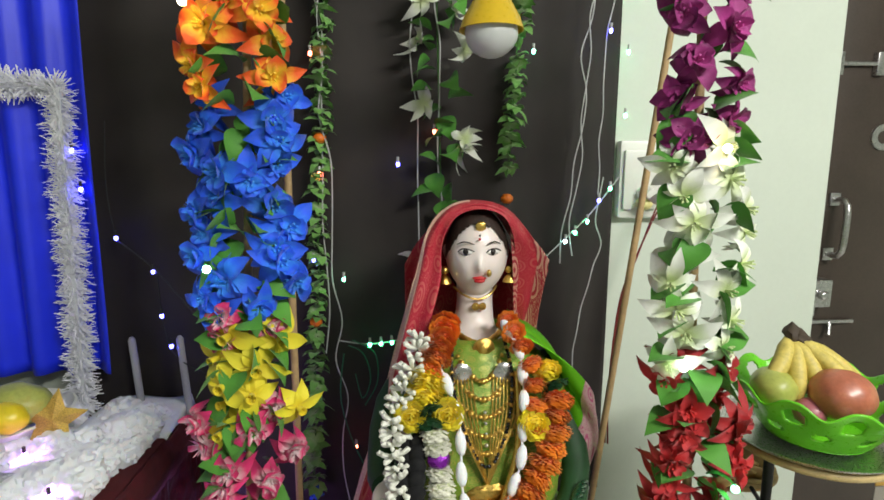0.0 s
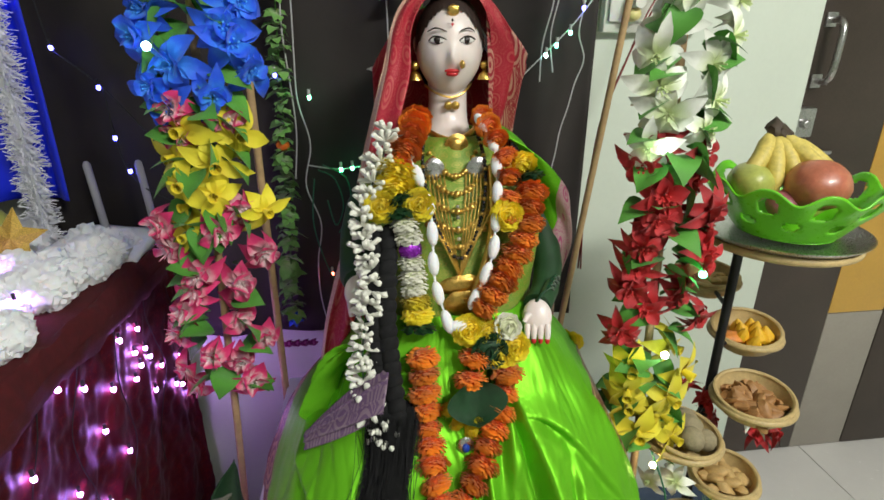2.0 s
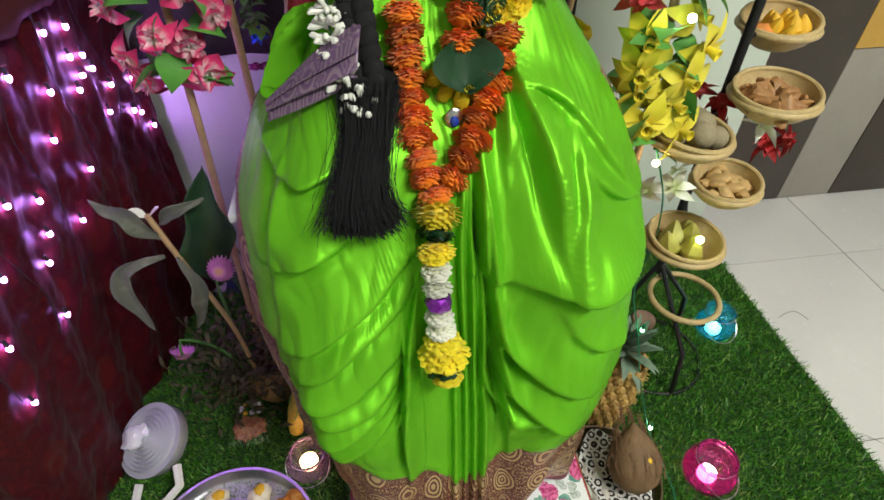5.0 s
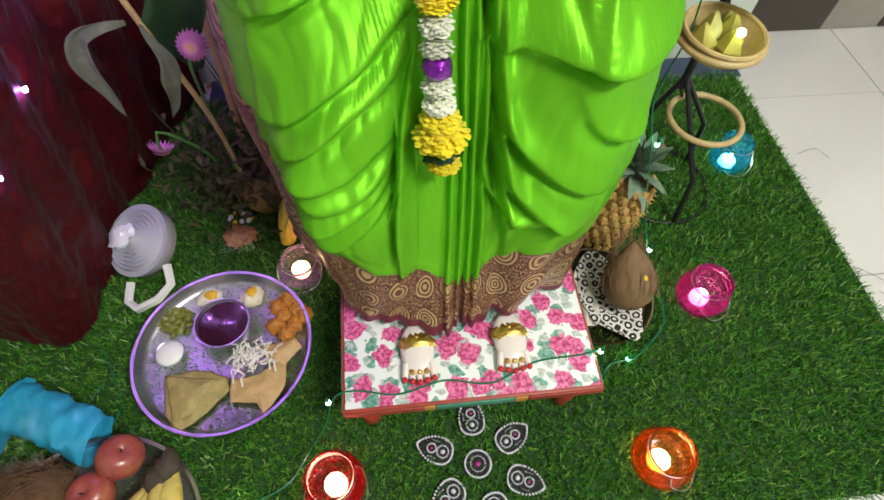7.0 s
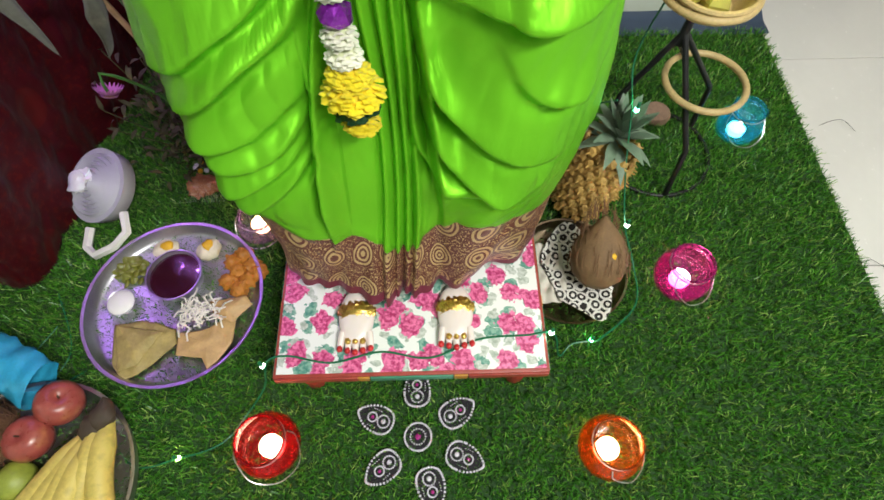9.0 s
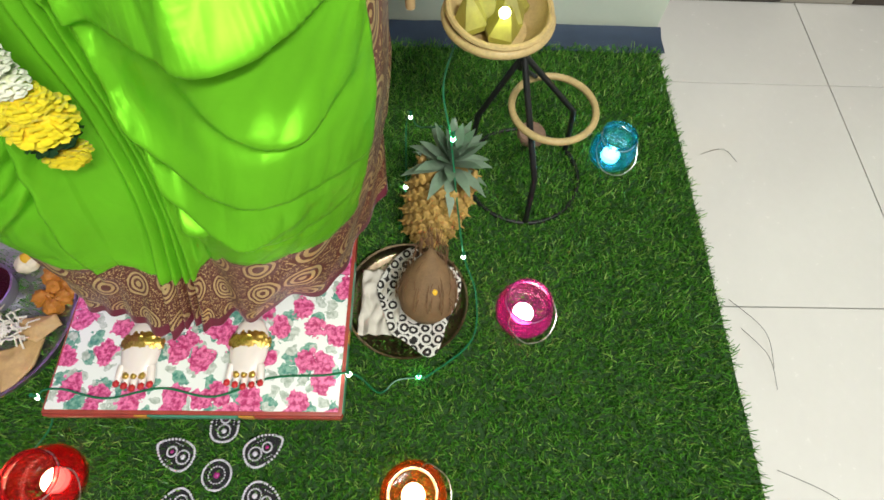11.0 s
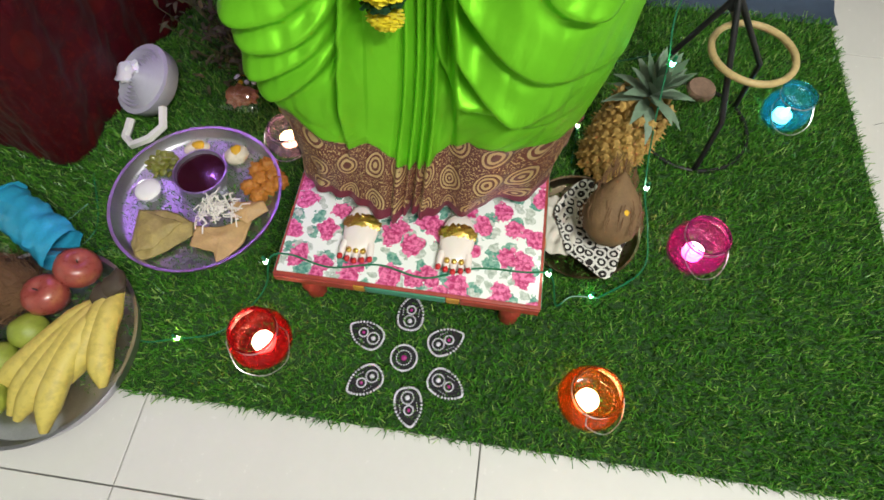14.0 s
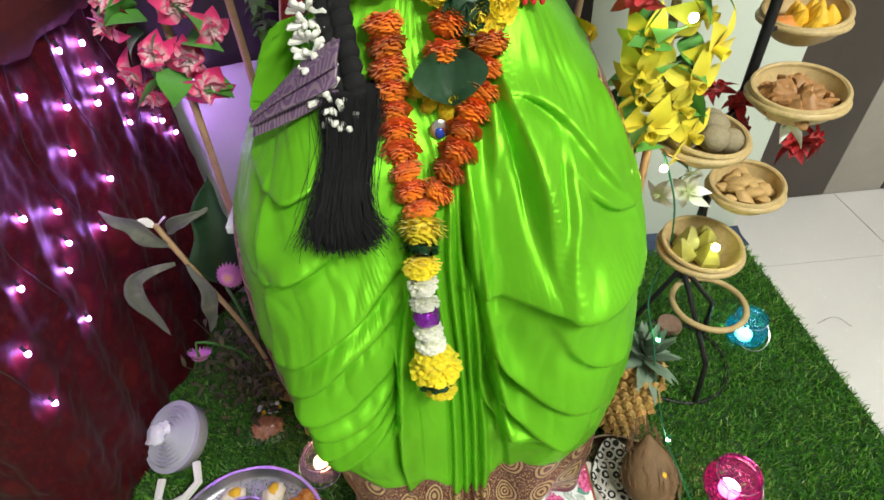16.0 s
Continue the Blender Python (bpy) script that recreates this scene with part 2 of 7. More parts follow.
M["mat_base"] = plain("mat_backing", (0.018, 0.06, 0.012), 0.9, var=0.4, scale=30)
M["cotton"] = plain("cotton_wool", (0.85, 0.86, 0.9), 0.95, var=0.05, scale=40, fine=260, bump=0.9, sss=0.2)
M["switch"] = plain("white_plastic", (0.78, 0.78, 0.72), 0.35, var=0.04, bump=0.02)
M["switch_red"] = glow("neon_red", (1.0, 0.08, 0.03), 1.2, (0.5, 0.02, 0.01))
M["leaf"] = petal_mat("leaf_green", (0.085, 0.31, 0.03), (0.05, 0.21, 0.02))
M["leaf_dark"] = plain("dark_leaf", (0.012, 0.05, 0.018), 0.4, var=0.4, scale=40, bump=0.3)


# ---- mesh tools: a shape is (vertices, faces, uvs per vertex or None) ----
def lathe(profile, n=24):
    V, F = [], []
    for r, z in profile:
        for i in range(n):
            a = 2 * math.pi * i / n
            V.append((r * math.cos(a), r * math.sin(a), z))
    for j in range(len(profile) - 1):
        for i in range(n):
            k = (i + 1) % n
            F.append((j * n + i, j * n + k, (j + 1) * n + k, (j + 1) * n + i))
    for j, flip in ((0, True), (len(profile) - 1, False)):
        if profile[j][0] > 1e-5:
            ring = [j * n + i for i in range(n)]
            F.append(tuple(ring[::-1] if flip else ring))
    return V, F, None


def shell(profile, n=24):
    """A lathe whose profile closes on itself (walls with thickness): no caps."""
    V, F, _ = lathe(profile, n)
    return V, [f for f in F if len(f) == 4], None


def box(sx, sy, sz, bevel=0.0, at=(0, 0, 0)):
    """A box resting on z = at[2], with bevelled edges."""
    bm = bmesh.new()
    bmesh.ops.create_cube(bm, size=1.0)
    bmesh.ops.transform(bm, matrix=Matrix.Translation((at[0], at[1], at[2] + sz / 2)) @ Matrix.Diagonal((sx, sy, sz, 1)), verts=bm.verts)
    if bevel:
        bmesh.ops.bevel(bm, geom=bm.edges[:], offset=bevel, segments=2, profile=0.6, affect="EDGES")
    return from_bm(bm)


def from_bm(bm):
    bm.verts.index_update()
    V = [tuple(v.co) for v in bm.verts]
    F = [tuple(v.index for v in f.verts) for f in bm.faces]
    bm.free()
    return V, F, None


def ball(rx, ry=None, rz=None, sub=2, rough=0.0, seed=0.0, freq=20.0):
    bm = bmesh.new()
    bmesh.ops.create_icosphere(bm, subdivisions=sub, radius=1.0)
    for v in bm.verts:
        k = 1 + rough * noise.noise(v.co * freq * 0.1 + Vector((seed, seed * 2, 0)))
        v.co = Vector((v.co.x * rx * k, v.co.y * (ry or rx) * k, v.co.z * (rz or rx) * k))
    return from_bm(bm)


def tube(points, radius, n=8, closed=False):
    """A round bar along points; radius is one number or one for each point."""
    P = [Vector(p) for p in points]
    R = radius if isinstance(radius, (list, tuple)) else [radius] * len(P)
    V, F = [], []
    side = None
    for i, p in enumerate(P):
        a, b = (P[i - 1], P[(i + 1) % len(P)]) if closed else (P[max(i - 1, 0)], P[min(i + 1, len(P) - 1)])
        d = (b - a).normalized()
        if side is None:
            side = d.orthogonal().normalized()
        side = (side - d * side.dot(d)).normalized()
        up = d.cross(side)
        for j in range(n):
            t = 2 * math.pi * j / n
            V.append(tuple(p + (side * math.cos(t) + up * math.sin(t)) * R[i]))
    m = len(P)
    for i in range(m if closed else m - 1):
        for j in range(n):
            k = (j + 1) % n
            q = (i + 1) % m
            F.append((i * n + j, i * n + k, q * n + k, q * n + j))
    if not closed:
        F.append(tuple(range(n))[::-1])
        F.append(tuple((m - 1) * n + j for j in range(n)))
    return V, F, None


def smooth_path(ctrl, count):
    """Points evenly along a Catmull-Rom curve through ctrl."""
    C = [Vector(c) for c in ctrl]
    fine = []
    for i in range(len(C) - 1):
        p0, p1, p2, p3 = C[max(i - 1, 0)], C[i], C[i + 1], C[min(i + 2, len(C) - 1)]
        for s in range(24):
            t = s / 24
            fine.append(0.5 * ((2 * p1) + (p2 - p0) * t + (2 * p0 - 5 * p1 + 4 * p2 - p3) * t * t + (3 * p1 - p0 - 3 * p2 + p3) * t ** 3))
    fine.append(C[-1])
    L = [0.0]
    for a, b in zip(fine, fine[1:]):
        L.append(L[-1] + (b - a).length)
    out, j = [], 0
    for i in range(count):
        s = L[-1] * i / max(count - 1, 1)
        while j < len(L) - 2 and L[j + 1] < s:
            j += 1
        k = (s - L[j]) / max(L[j + 1] - L[j], 1e-9)
        out.append(fine[j].lerp(fine[j + 1], min(max(k, 0), 1)))
    return out


def sheet(f, nu, nv, u0=0.0, u1=1.0, v0=0.0, v1=1.0):
    V, F, U = [], [], []
    for j in range(nv + 1):
        for i in range(nu + 1):
            u, v = u0 + (u1 - u0) * i / nu, v0 + (v1 - v0) * j / nv
            V.append(tuple(f(u, v)))
            U.append((u, v))
    for j in range(nv):
        for i in range(nu):
            a = j * (nu + 1) + i
            F.append((a, a + 1, a + nu + 2, a + nu + 1))
    return V, F, U


def moved(g, m):
    return [tuple(m @ Vector(v)) for v in g[0]], g[1], g[2]


def joined(gs):
    V, F, U = [], [], []
    for v, f, u in gs:
        k = len(V)
        V += v
        F += [tuple(i + k for i in q) for q in f]
        U += u if u else [(0.5, 0.5)] * len(v)
    return V, F, U


def mesh_of(name, g, material, smooth=True):
    V, F, U = g
    me = bpy.data.meshes.new(name)
    me.from_pydata(V, [], F)
    if U:
        layer = me.uv_layers.new(name="UVMap")
        idx = np.empty(len(me.loops), dtype=np.int32)
        me.loops.foreach_get("vertex_index", idx)
        layer.data.foreach_set("uv", np.asarray(U, dtype=np.float32)[idx].ravel())
    for mt in material if isinstance(material, (list, tuple)) else [material]:
        me.materials.append(mt)
    if smooth:
        me.shade_smooth()
        if smooth != "soft":
            me.set_sharp_from_angle(angle=radians(50))
    return me


def part(name, g, material, parent, label="", m=None, smooth=True):
    """One mesh under a thing or a part."""
    ob = new(name, g if isinstance(g, bpy.types.Mesh) else mesh_of(name, g, material, smooth))
    ob.parent = parent
    if m is not None:
        ob.matrix_local = m
    return tagged(ob, label)


def thing(name, label, category, m=None, group="", kind=""):
    ob = new(name)
    ob.empty_display_size = 0.02
    if m is not None:
        ob.matrix_basis = m
    return tagged(ob, label, category, group, kind)


def solo(name, g, material, label, category, m=None, group="", kind="", smooth=True):
    ob = new(name, g if isinstance(g, bpy.types.Mesh) else mesh_of(name, g, material, smooth))
    if m is not None:
        ob.matrix_basis = m
    return tagged(ob, label, category, group, kind)


def solid(ob, thick):
    mod = ob.modifiers.new("thickness", "SOLIDIFY")
    mod.thickness, mod.offset = thick, -1.0
    return ob


rng = random.Random(7)

# ---- the room ----
structure = dict(kind="structure")
solo("ground", box(5.2, 5.2, 0.05, at=(0.6, -0.6, -0.058)), M["grout"], "grey grout bed under the floor tiles", "floor", **structure)
wall_back = solo("wall_back", box(2.75, 0.14, 2.75, 0.004, at=(-0.425, 1.10, 0)), M["white_wall"], "white painted plaster wall behind the altar", "wall", **structure)
solo("wall_door", box(2.3, 0.1, 2.75, at=(2.1, 1.24, 0)), M["white_wall"], "white plaster wall round the door recess", "wall", **structure)
solo("wall_left", box(0.1, 4.4, 2.75, at=(-1.85, -1.0, 0)), M["white_wall"], "plain white side wall", "wall", **structure)
solo("wall_right", box(0.1, 4.4, 2.75, at=(3.2, -1.0, 0)), M["white_wall"], "plain white side wall", "wall", **structure)
solo("wall_front", box(5.1, 0.1, 2.75, at=(0.65, -3.2, 0)), M["white_wall"], "plain white wall of the room", "wall", **structure)
solo("ceiling", box(5.2, 4.7, 0.1, at=(0.65, -1.0, 2.75)), M["ceiling"], "white painted ceiling", "ceiling", **structure)

# tube light on the ceiling in front of the altar
tube_light = thing("tube_light", "white fluorescent tube light fixed under the ceiling", "lamp", pose(1.10, -1.12, 2.66, 0, 0, 0))
part("batten", box(1.25, 0.05, 0.05, 0.006, at=(0, 0, 0.04)), M["switch"], tube_light)
part("tube", moved(tube([(-0.58, 0, 0), (0.58, 0, 0)], 0.013, 10), pose(0, 0, 0.025)), glow("tube_glow", (0.95, 1, 0.95), 3.0), tube_light)

# entrance door with inlaid bands
door = thing("door_1", "dark brown laminated door with ochre and grey inlaid band", "door", kind="structure")
part("door_leaf", box(0.36, 0.04, 2.1, 0.003, at=(1.135, 1.165, 0.004)), M["door_brown"], door)
part("ochre_panel", box(0.20, 0.04, 1.55, 0.002, at=(1.417, 1.166, 0.552)), M["door_yellow"], door, "ochre laminate band")
part("grey_panel", box(0.20, 0.04, 0.545, 0.002, at=(1.417, 1.166, 0.004)), M["door_grey"], door, "grey laminate band")
part("door_leaf", box(0.5, 0.04, 2.1, 0.003, at=(1.77, 1.165, 0.004)), M["door_brown"], door)
handle = part("door_handle", tube(smooth_path([(1.07, 1.145, 1.43), (1.07, 1.10, 1.425), (1.068, 1.092, 1.355), (1.067, 1.10, 1.285), (1.067, 1.145, 1.28)], 14), 0.0085, 8), M["steel"], door, "curved steel pull handle")
part("handle_plate", box(0.03, 0.006, 0.035, 0.002, at=(1.07, 1.142, 1.415)), M["steel"], handle)
part("handle_plate", box(0.03, 0.006, 0.035, 0.002, at=(1.067, 1.142, 1.262)), M["steel"], handle)
lock = part("lock", box(0.105, 0.04, 0.078, 0.005, at=(1.01, 1.125, 1.135)), M["steel"], door, "steel surface lock case")
part("knob", moved(lathe([(0.0, 0), (0.013, 0), (0.013, 0.012), (0.009, 0.016), (0.0, 0.016)], 16), pose(1.03, 1.104, 1.172, 90)), M["steel"], lock)
part("keeper", box(0.035, 0.03, 0.09, 0.004, at=(0.945, 1.055, 1.13)), M["steel"], lock)
bolt = part("bolt", tube([(0.96, 1.135, 1.085), (1.16, 1.135, 1.085)], 0.006, 8), M["steel"], door, "steel sliding bolt")
part("bolt_bracket", box(0.03, 0.014, 0.032, 0.002, at=(1.0, 1.138, 1.069)), M["steel"], bolt)
part("bolt_knob", moved(tube([(0, 0, 0), (-0.012, -0.015, -0.035)], 0.006, 8), pose(1.09, 1.135, 1.085)), M["steel"], bolt)
bolt2 = part("bolt", tube([(0.965, 1.135, 1.79), (1.20, 1.135, 1.79)], 0.006, 8), M["steel"], door, "steel upper bolt")
for x in (0.955, 1.03, 1.15):
    part("bolt_bracket", box(0.026, 0.016, 0.06, 0.003, at=(x, 1.137, 1.76)), M["steel"], bolt2)
part("ring_plate", moved(shell([(0.018, 0), (0.035, 0), (0.035, 0.006), (0.018, 0.006), (0.018, 0)], 24), pose(1.19, 1.145, 1.60, 90)), M["steel"], door, "round steel keyhole ring")
chain_g = []
for i in range(34):
    chain_g.append(moved(shell([(0.006, -0.0015), (0.0095, -0.0015), (0.0095, 0.0015), (0.006, 0.0015), (0.006, -0.0015)], 8), pose(0.962, 1.138, 1.22 + 0.0165 * i, 90, 0, 40 * (i % 2))))
part("edge_strip", joined(chain_g), M["steel"], door, "thin ornamental metal edge strip")

# switchboard with plug and neon
board = thing("switchboard", "cream plastic switchboard with plug and red neon on white wall", "switchboard")
part("plate", box(0.235, 0.03, 0.185, 0.008, at=(0.512, 1.017, 1.40)), M["switch"], board)
for x in (0.445, 0.56):
    part("socket", box(0.085, 0.012, 0.14, 0.005, at=(x, 0.998, 1.422)), M["switch"], board)
plug = part("plug", moved(lathe([(0, 0), (0.019, 0), (0.02, 0.015), (0.013, 0.024), (0.012, 0.04), (0, 0.04)], 16), pose(0.452, 0.99, 1.46, 90)), M["switch"], board)
part("plug", moved(ball(0.02, 0.022, 0.016), pose(0.448, 0.98, 1.437)), plain("cream_plug", (0.8, 0.72, 0.3), 0.4, var=0.1), board, "small cream adapter plug")
part("rocker", box(0.02, 0.01, 0.032, 0.002, at=(0.55, 0.988, 1.437)), M["switch_red"], board, "glowing red neon switch")
part("socket", moved(lathe([(0, 0), (0.02, 0), (0.02, 0.008), (0, 0.008)], 16), pose(0.555, 0.99, 1.52, 90)), M["switch"], board)

# black backdrop, blue satin and the low ledge sheet
def hung(x0, x1, z0, z1, y, folds, depth, seed):
    def f(u, v):
        x = x0 + (x1 - x0) * u
        z = z1 + (z0 - z1) * v
        w = math.sin(2 * math.pi * folds * (u + 0.03 * math.sin(5 * u + seed) + 0.01 * v)) * (0.5 + 0.5 * v)
        return (x + 0.008 * v * math.sin(9 * u + seed), y - depth * (0.5 + 0.5 * w) - 0.006 * noise.noise((x * 3, z * 3, seed)), z)
    return f


solid(solo("backdrop_cloth", sheet(hung(-0.86, 0.385, 0.69, 2.1, 1.02, 7, 0.02, 1.0), 120, 40), M["curtain"], "black cloth backdrop hung behind the idol", "backdrop cloth"), 0.002)
solid(solo("side_cloth", sheet(lambda u, v: (-1.78 + 0.01 * math.sin(30 * u), 0.98 - 1.1 * u, 2.1 * (1 - v)), 40, 10), M["curtain"], "black cloth hung along the side", "backdrop cloth"), 0.002)
solid(solo("blue_drape", sheet(hung(-1.6, -0.765, 1.07, 2.1, 0.985, 9, 0.035, 2.0), 120, 40), M["blue_cloth"], "shiny royal blue satin drape behind the frame", "drape"), 0.002)
solo("floor_sheet", sheet(lambda u, v: (-0.6 + 1.55 * u, 0.93 + 0.085 * v, 0.012 + 0.004 * noise.noise((u * 20, v * 3, 0)) + (0.03 * max(0, v - 0.7))), 60, 6), M["blue_sheet"], "grey blue sheet lying behind the grass mat", "sheet")

# artificial grass mat
MX0, MX1, MY0, MY1 = -1.55, 0.935, -0.2, 0.945
grass_mat = thing("grass_mat", "artificial green grass mat laid on the tiles", "mat", kind="structure")
part("backing", box(MX1 - MX0, MY1 - MY0, 0.006, 0.002, at=((MX0 + MX1) / 2, (MY0 + MY1) / 2, 0.0025)), M["mat_base"], grass_mat)


def grass_mesh(count):
    r = np.random.default_rng(3)
    x = r.uniform(MX0, MX1, count)
    y = r.uniform(MY0 - 0.004, MY1, count)
    a = r.uniform(0, 2 * np.pi, count)
    lean = r.normal(0.009, 0.005, count)
    h = r.uniform(0.008, 0.019, count)
    w = r.uniform(0.0008, 0.0014, count)
    la = r.uniform(0, 2 * np.pi, count)
    dx, dy = np.cos(a) * w, np.sin(a) * w
    z0 = np.full(count, 0.006)
    tx, ty = x + lean * np.cos(la), y + lean * np.sin(la) - 0.002
    V = np.stack([np.stack([x - dx, y - dy, z0], 1), np.stack([x + dx, y + dy, z0], 1),
                  np.stack([tx + dx * 0.6, ty + dy * 0.6, z0 + h], 1), np.stack([tx - dx * 0.6, ty - dy * 0.6, z0 + h], 1)], 1).reshape(-1, 3)
    me = bpy.data.meshes.new("grass")
    me.vertices.add(count * 4)
    me.vertices.foreach_set("co", V.astype(np.float32).ravel())
    me.loops.add(count * 4)
    me.loops.foreach_set("vertex_index", np.arange(count * 4, dtype=np.int32))
    me.polygons.add(count)
    me.polygons.foreach_set("loop_start", np.arange(0, count * 4, 4, dtype=np.int32))
    me.update()
    return me


def grass_mat_nodes():
    m, nt, b = nodes_of("grass_fibre")
    rnd = nt.nodes.new("ShaderNodeNewGeometry").outputs["Random Per Island"]
    c = ramp(nt, rnd, [(0.0, (0.016, 0.09, 0.008)), (0.45, (0.065, 0.25, 0.016)), (0.8, (0.13, 0.36, 0.030)), (1.0, (0.40, 0.56, 0.14))])
    patch = noise_of(nt, coords(nt), 9.0)
    c = mixc(nt, calc(nt, "MULTIPLY", patch, 0.5), c, (0.03, 0.17, 0.016))
    nt.links.new(c, b.inputs["Base Color"])
    b.inputs["Roughness"].default_value = 0.42
    return m


gm = grass_mesh(230000)
gm.materials.append(grass_mat_nodes())
part("grass", gm, None, grass_mat)["kind"] = "stuff"

# floral-topped stool
stool = thing("low_stool", "low painted wooden stool with pink floral printed top", "stool")
SW, SD, SH = 0.45, 0.36, 0.157
part("seat", box(SW, SD, 0.022, 0.004, at=(0, SD / 2, SH - 0.024)), M["stool_red"], stool, "red painted wooden seat board")
part("cover", box(SW - 0.012, SD - 0.012, 0.004, 0.0015, at=(0, SD / 2, SH - 0.002)), M["floral"], stool, "white sheet printed with pink flowers")
for x, w, mt in ((-0.155, 0.135, "stool_red"), (-0.078, 0.018, "stool_yellow"), (0.0, 0.135, "stool_green"), (0.08, 0.022, "stool_yellow"), (0.158, 0.13, "stool_red")):
    part("painted_band", box(w, 0.003, 0.018, 0.0008, at=(x, -0.0012, SH - 0.022)), M[mt], stool)
for x in (-0.2235, 0.2235):
    for y, w, mt in ((0.06, 0.11, "stool_green"), (0.125, 0.02, "stool_yellow"), (0.2, 0.12, "stool_green")):
        part("painted_band", box(0.004, w, 0.018, 0.0008, at=(x, y, SH - 0.022)), M[mt], stool)
part("apron", box(SW - 0.05, 0.016, 0.03, 0.003, at=(0, 0.022, SH - 0.054)), M["stool_yellow"], stool, "ochre painted front rail")
leg_me = mesh_of("leg", lathe([(0.012, 0.007), (0.019, 0.012), (0.017, 0.03), (0.022, 0.055), (0.014, 0.07), (0.021, 0.085), (0.021, 0.134)], 16), M["stool_red"])
for x in (-0.185, 0.185):
    for y in (0.035, SD - 0.035):
        part("leg", leg_me, None, stool, m=pose(x, y, 0))
    part("bracket", box(0.07, 0.02, 0.05, 0.006, at=(x * 0.97, 0.03, SH - 0.074)), M["stool_yellow"], stool)

# pedestal box that carries the idol
pedestal = thing("pedestal_box", "white edged pedestal box with gold glitter top", "pedestal")
part("body", box(0.53, 0.36, 0.675, 0.004, at=(-0.06, 0.60, 0.007)), M["board_white"], pedestal)
part("top_rim", box(0.55, 0.385, 0.014, 0.003, at=(-0.06, 0.60, 0.679)), M["board_white"], pedestal)
part("top_sheet", box(0.46, 0.29, 0.004, 0.001, at=(-0.055, 0.60, 0.6925)), M["glitter"], pedestal, "gold glitter sheet")

# ---- the draped saree ----
SKIRT = [
    (1.00, [(-.10, .60), (-.12, .52), (-.09, .475), (-.05, .47), (-.02, .47), (.02, .47), (.07, .475), (.10, .52), (.10, .60)]),
    (0.90, [(-.19, .62), (-.20, .51), (-.16, .42), (-.10, .415), (-.03, .42), (.03, .42), (.10, .41), (.17, .46), (.20, .60)]),
    (0.80, [(-.275, .61), (-.27, .43), (-.205, .33), (-.11, .335), (-.03, .345), (.03, .34), (.13, .31), (.23, .40), (.26, .6)]),
    (0.68, [(-.34, .55), (-.32, .39), (-.22, .27), (-.12, .275), (-.04, .29), (.03, .28), (.15, .245), (.27, .36), (.285, .55)]),
    (0.52, [(-.345, .5), (-.325, .375), (-.22, .225), (-.11, .24), (-.03, .265), (.03, .255), (.15, .21), (.272, .33), (.29, .5)]),
    (0.38, [(-.345, .48), (-.315, .36), (-.21, .195), (-.11, .195), (-.03, .225), (.03, .215), (.13, .175), (.25, .28), (.285, .46)]),
    (0.26, [(-.335, .46), (-.30, .340), (-.195, .185), (-.115, .155), (-.04, .160), (.025, .170), (.11, .160), (.225, .245), (.275, .43)]),
    (0.186, [(-.33, .46), (-.295, .345), (-.205, .195), (-.128, .138), (-.045, .122), (.02, .138), (.10, .158), (.215, .235), (.268, .40)]),
]


def catmull(vals, t):
    n = len(vals) - 1
    i = min(int(t * n), n - 1)
    f = t * n - i
    p0, p1, p2, p3 = vals[max(i - 1, 0)], vals[i], vals[i + 1], vals[min(i + 2, n)]
    return 0.5 * (2 * p1 + (p2 - p0) * f + (2 * p0 - 5 * p1 + 4 * p2 - p3) * f * f + (3 * p1 - p0 - 3 * p2 + p3) * f ** 3)


def spline(vals, t):
    """Smooth curve through rows of numbers, at the parameters t from 0 to 1."""
    vals = np.asarray(vals, float)
    n = len(vals) - 1
    i = np.minimum((t * n).astype(int), n - 1)
    f = (t * n - i).reshape(-1, *([1] * (vals.ndim - 1)))
    p0, p1, p2, p3 = vals[np.maximum(i - 1, 0)], vals[i], vals[i + 1], vals[np.minimum(i + 2, n)]
    return 0.5 * (2 * p1 + (p2 - p0) * f + (2 * p0 - 5 * p1 + 4 * p2 - p3) * f * f + (3 * p1 - p0 - 3 * p2 + p3) * f ** 3)


# silk folds as curves over the cloth: start, middle, end in (u, v), height, width; they fall off steeply downwards
FOLDS_RIGHT = [
    ((.71, .17), (.783, .225), (.835, .35), .008, .022), ((.60, .450), (.72, .447), (.87, .455), .015, .034), ((.625, .505), (.69, .580), (.85, .645), .013, .026),
    ((.625, .555), (.69, .655), (.84, .705), .011, .024), ((.73, .507), (.77, .545), (.83, .545), .010, .018), ((.61, .60), (.66, .675), (.78, .672), .009, .018),
    ((.78, .30), (.83, .36), (.88, .35), .006, .016),
]
FOLDS_LEFT = [
    ((.17, .272), (.25, .284), (.32, .262), .009, .018), ((.21, .410), (.293, .380), (.37, .340), .008, .022), ((.17, .515), (.293, .487), (.44, .405), .014, .028),
    ((.19, .560), (.303, .520), (.43, .455), .012, .022), ((.22, .585), (.283, .585), (.385, .545), .009, .014), ((.23, .612), (.297, .617), (.378, .577), .010, .012),
    ((.225, .662), (.293, .650), (.375, .595), .010, .013), ((.23, .70), (.305, .680), (.392, .600), .009, .013),
]
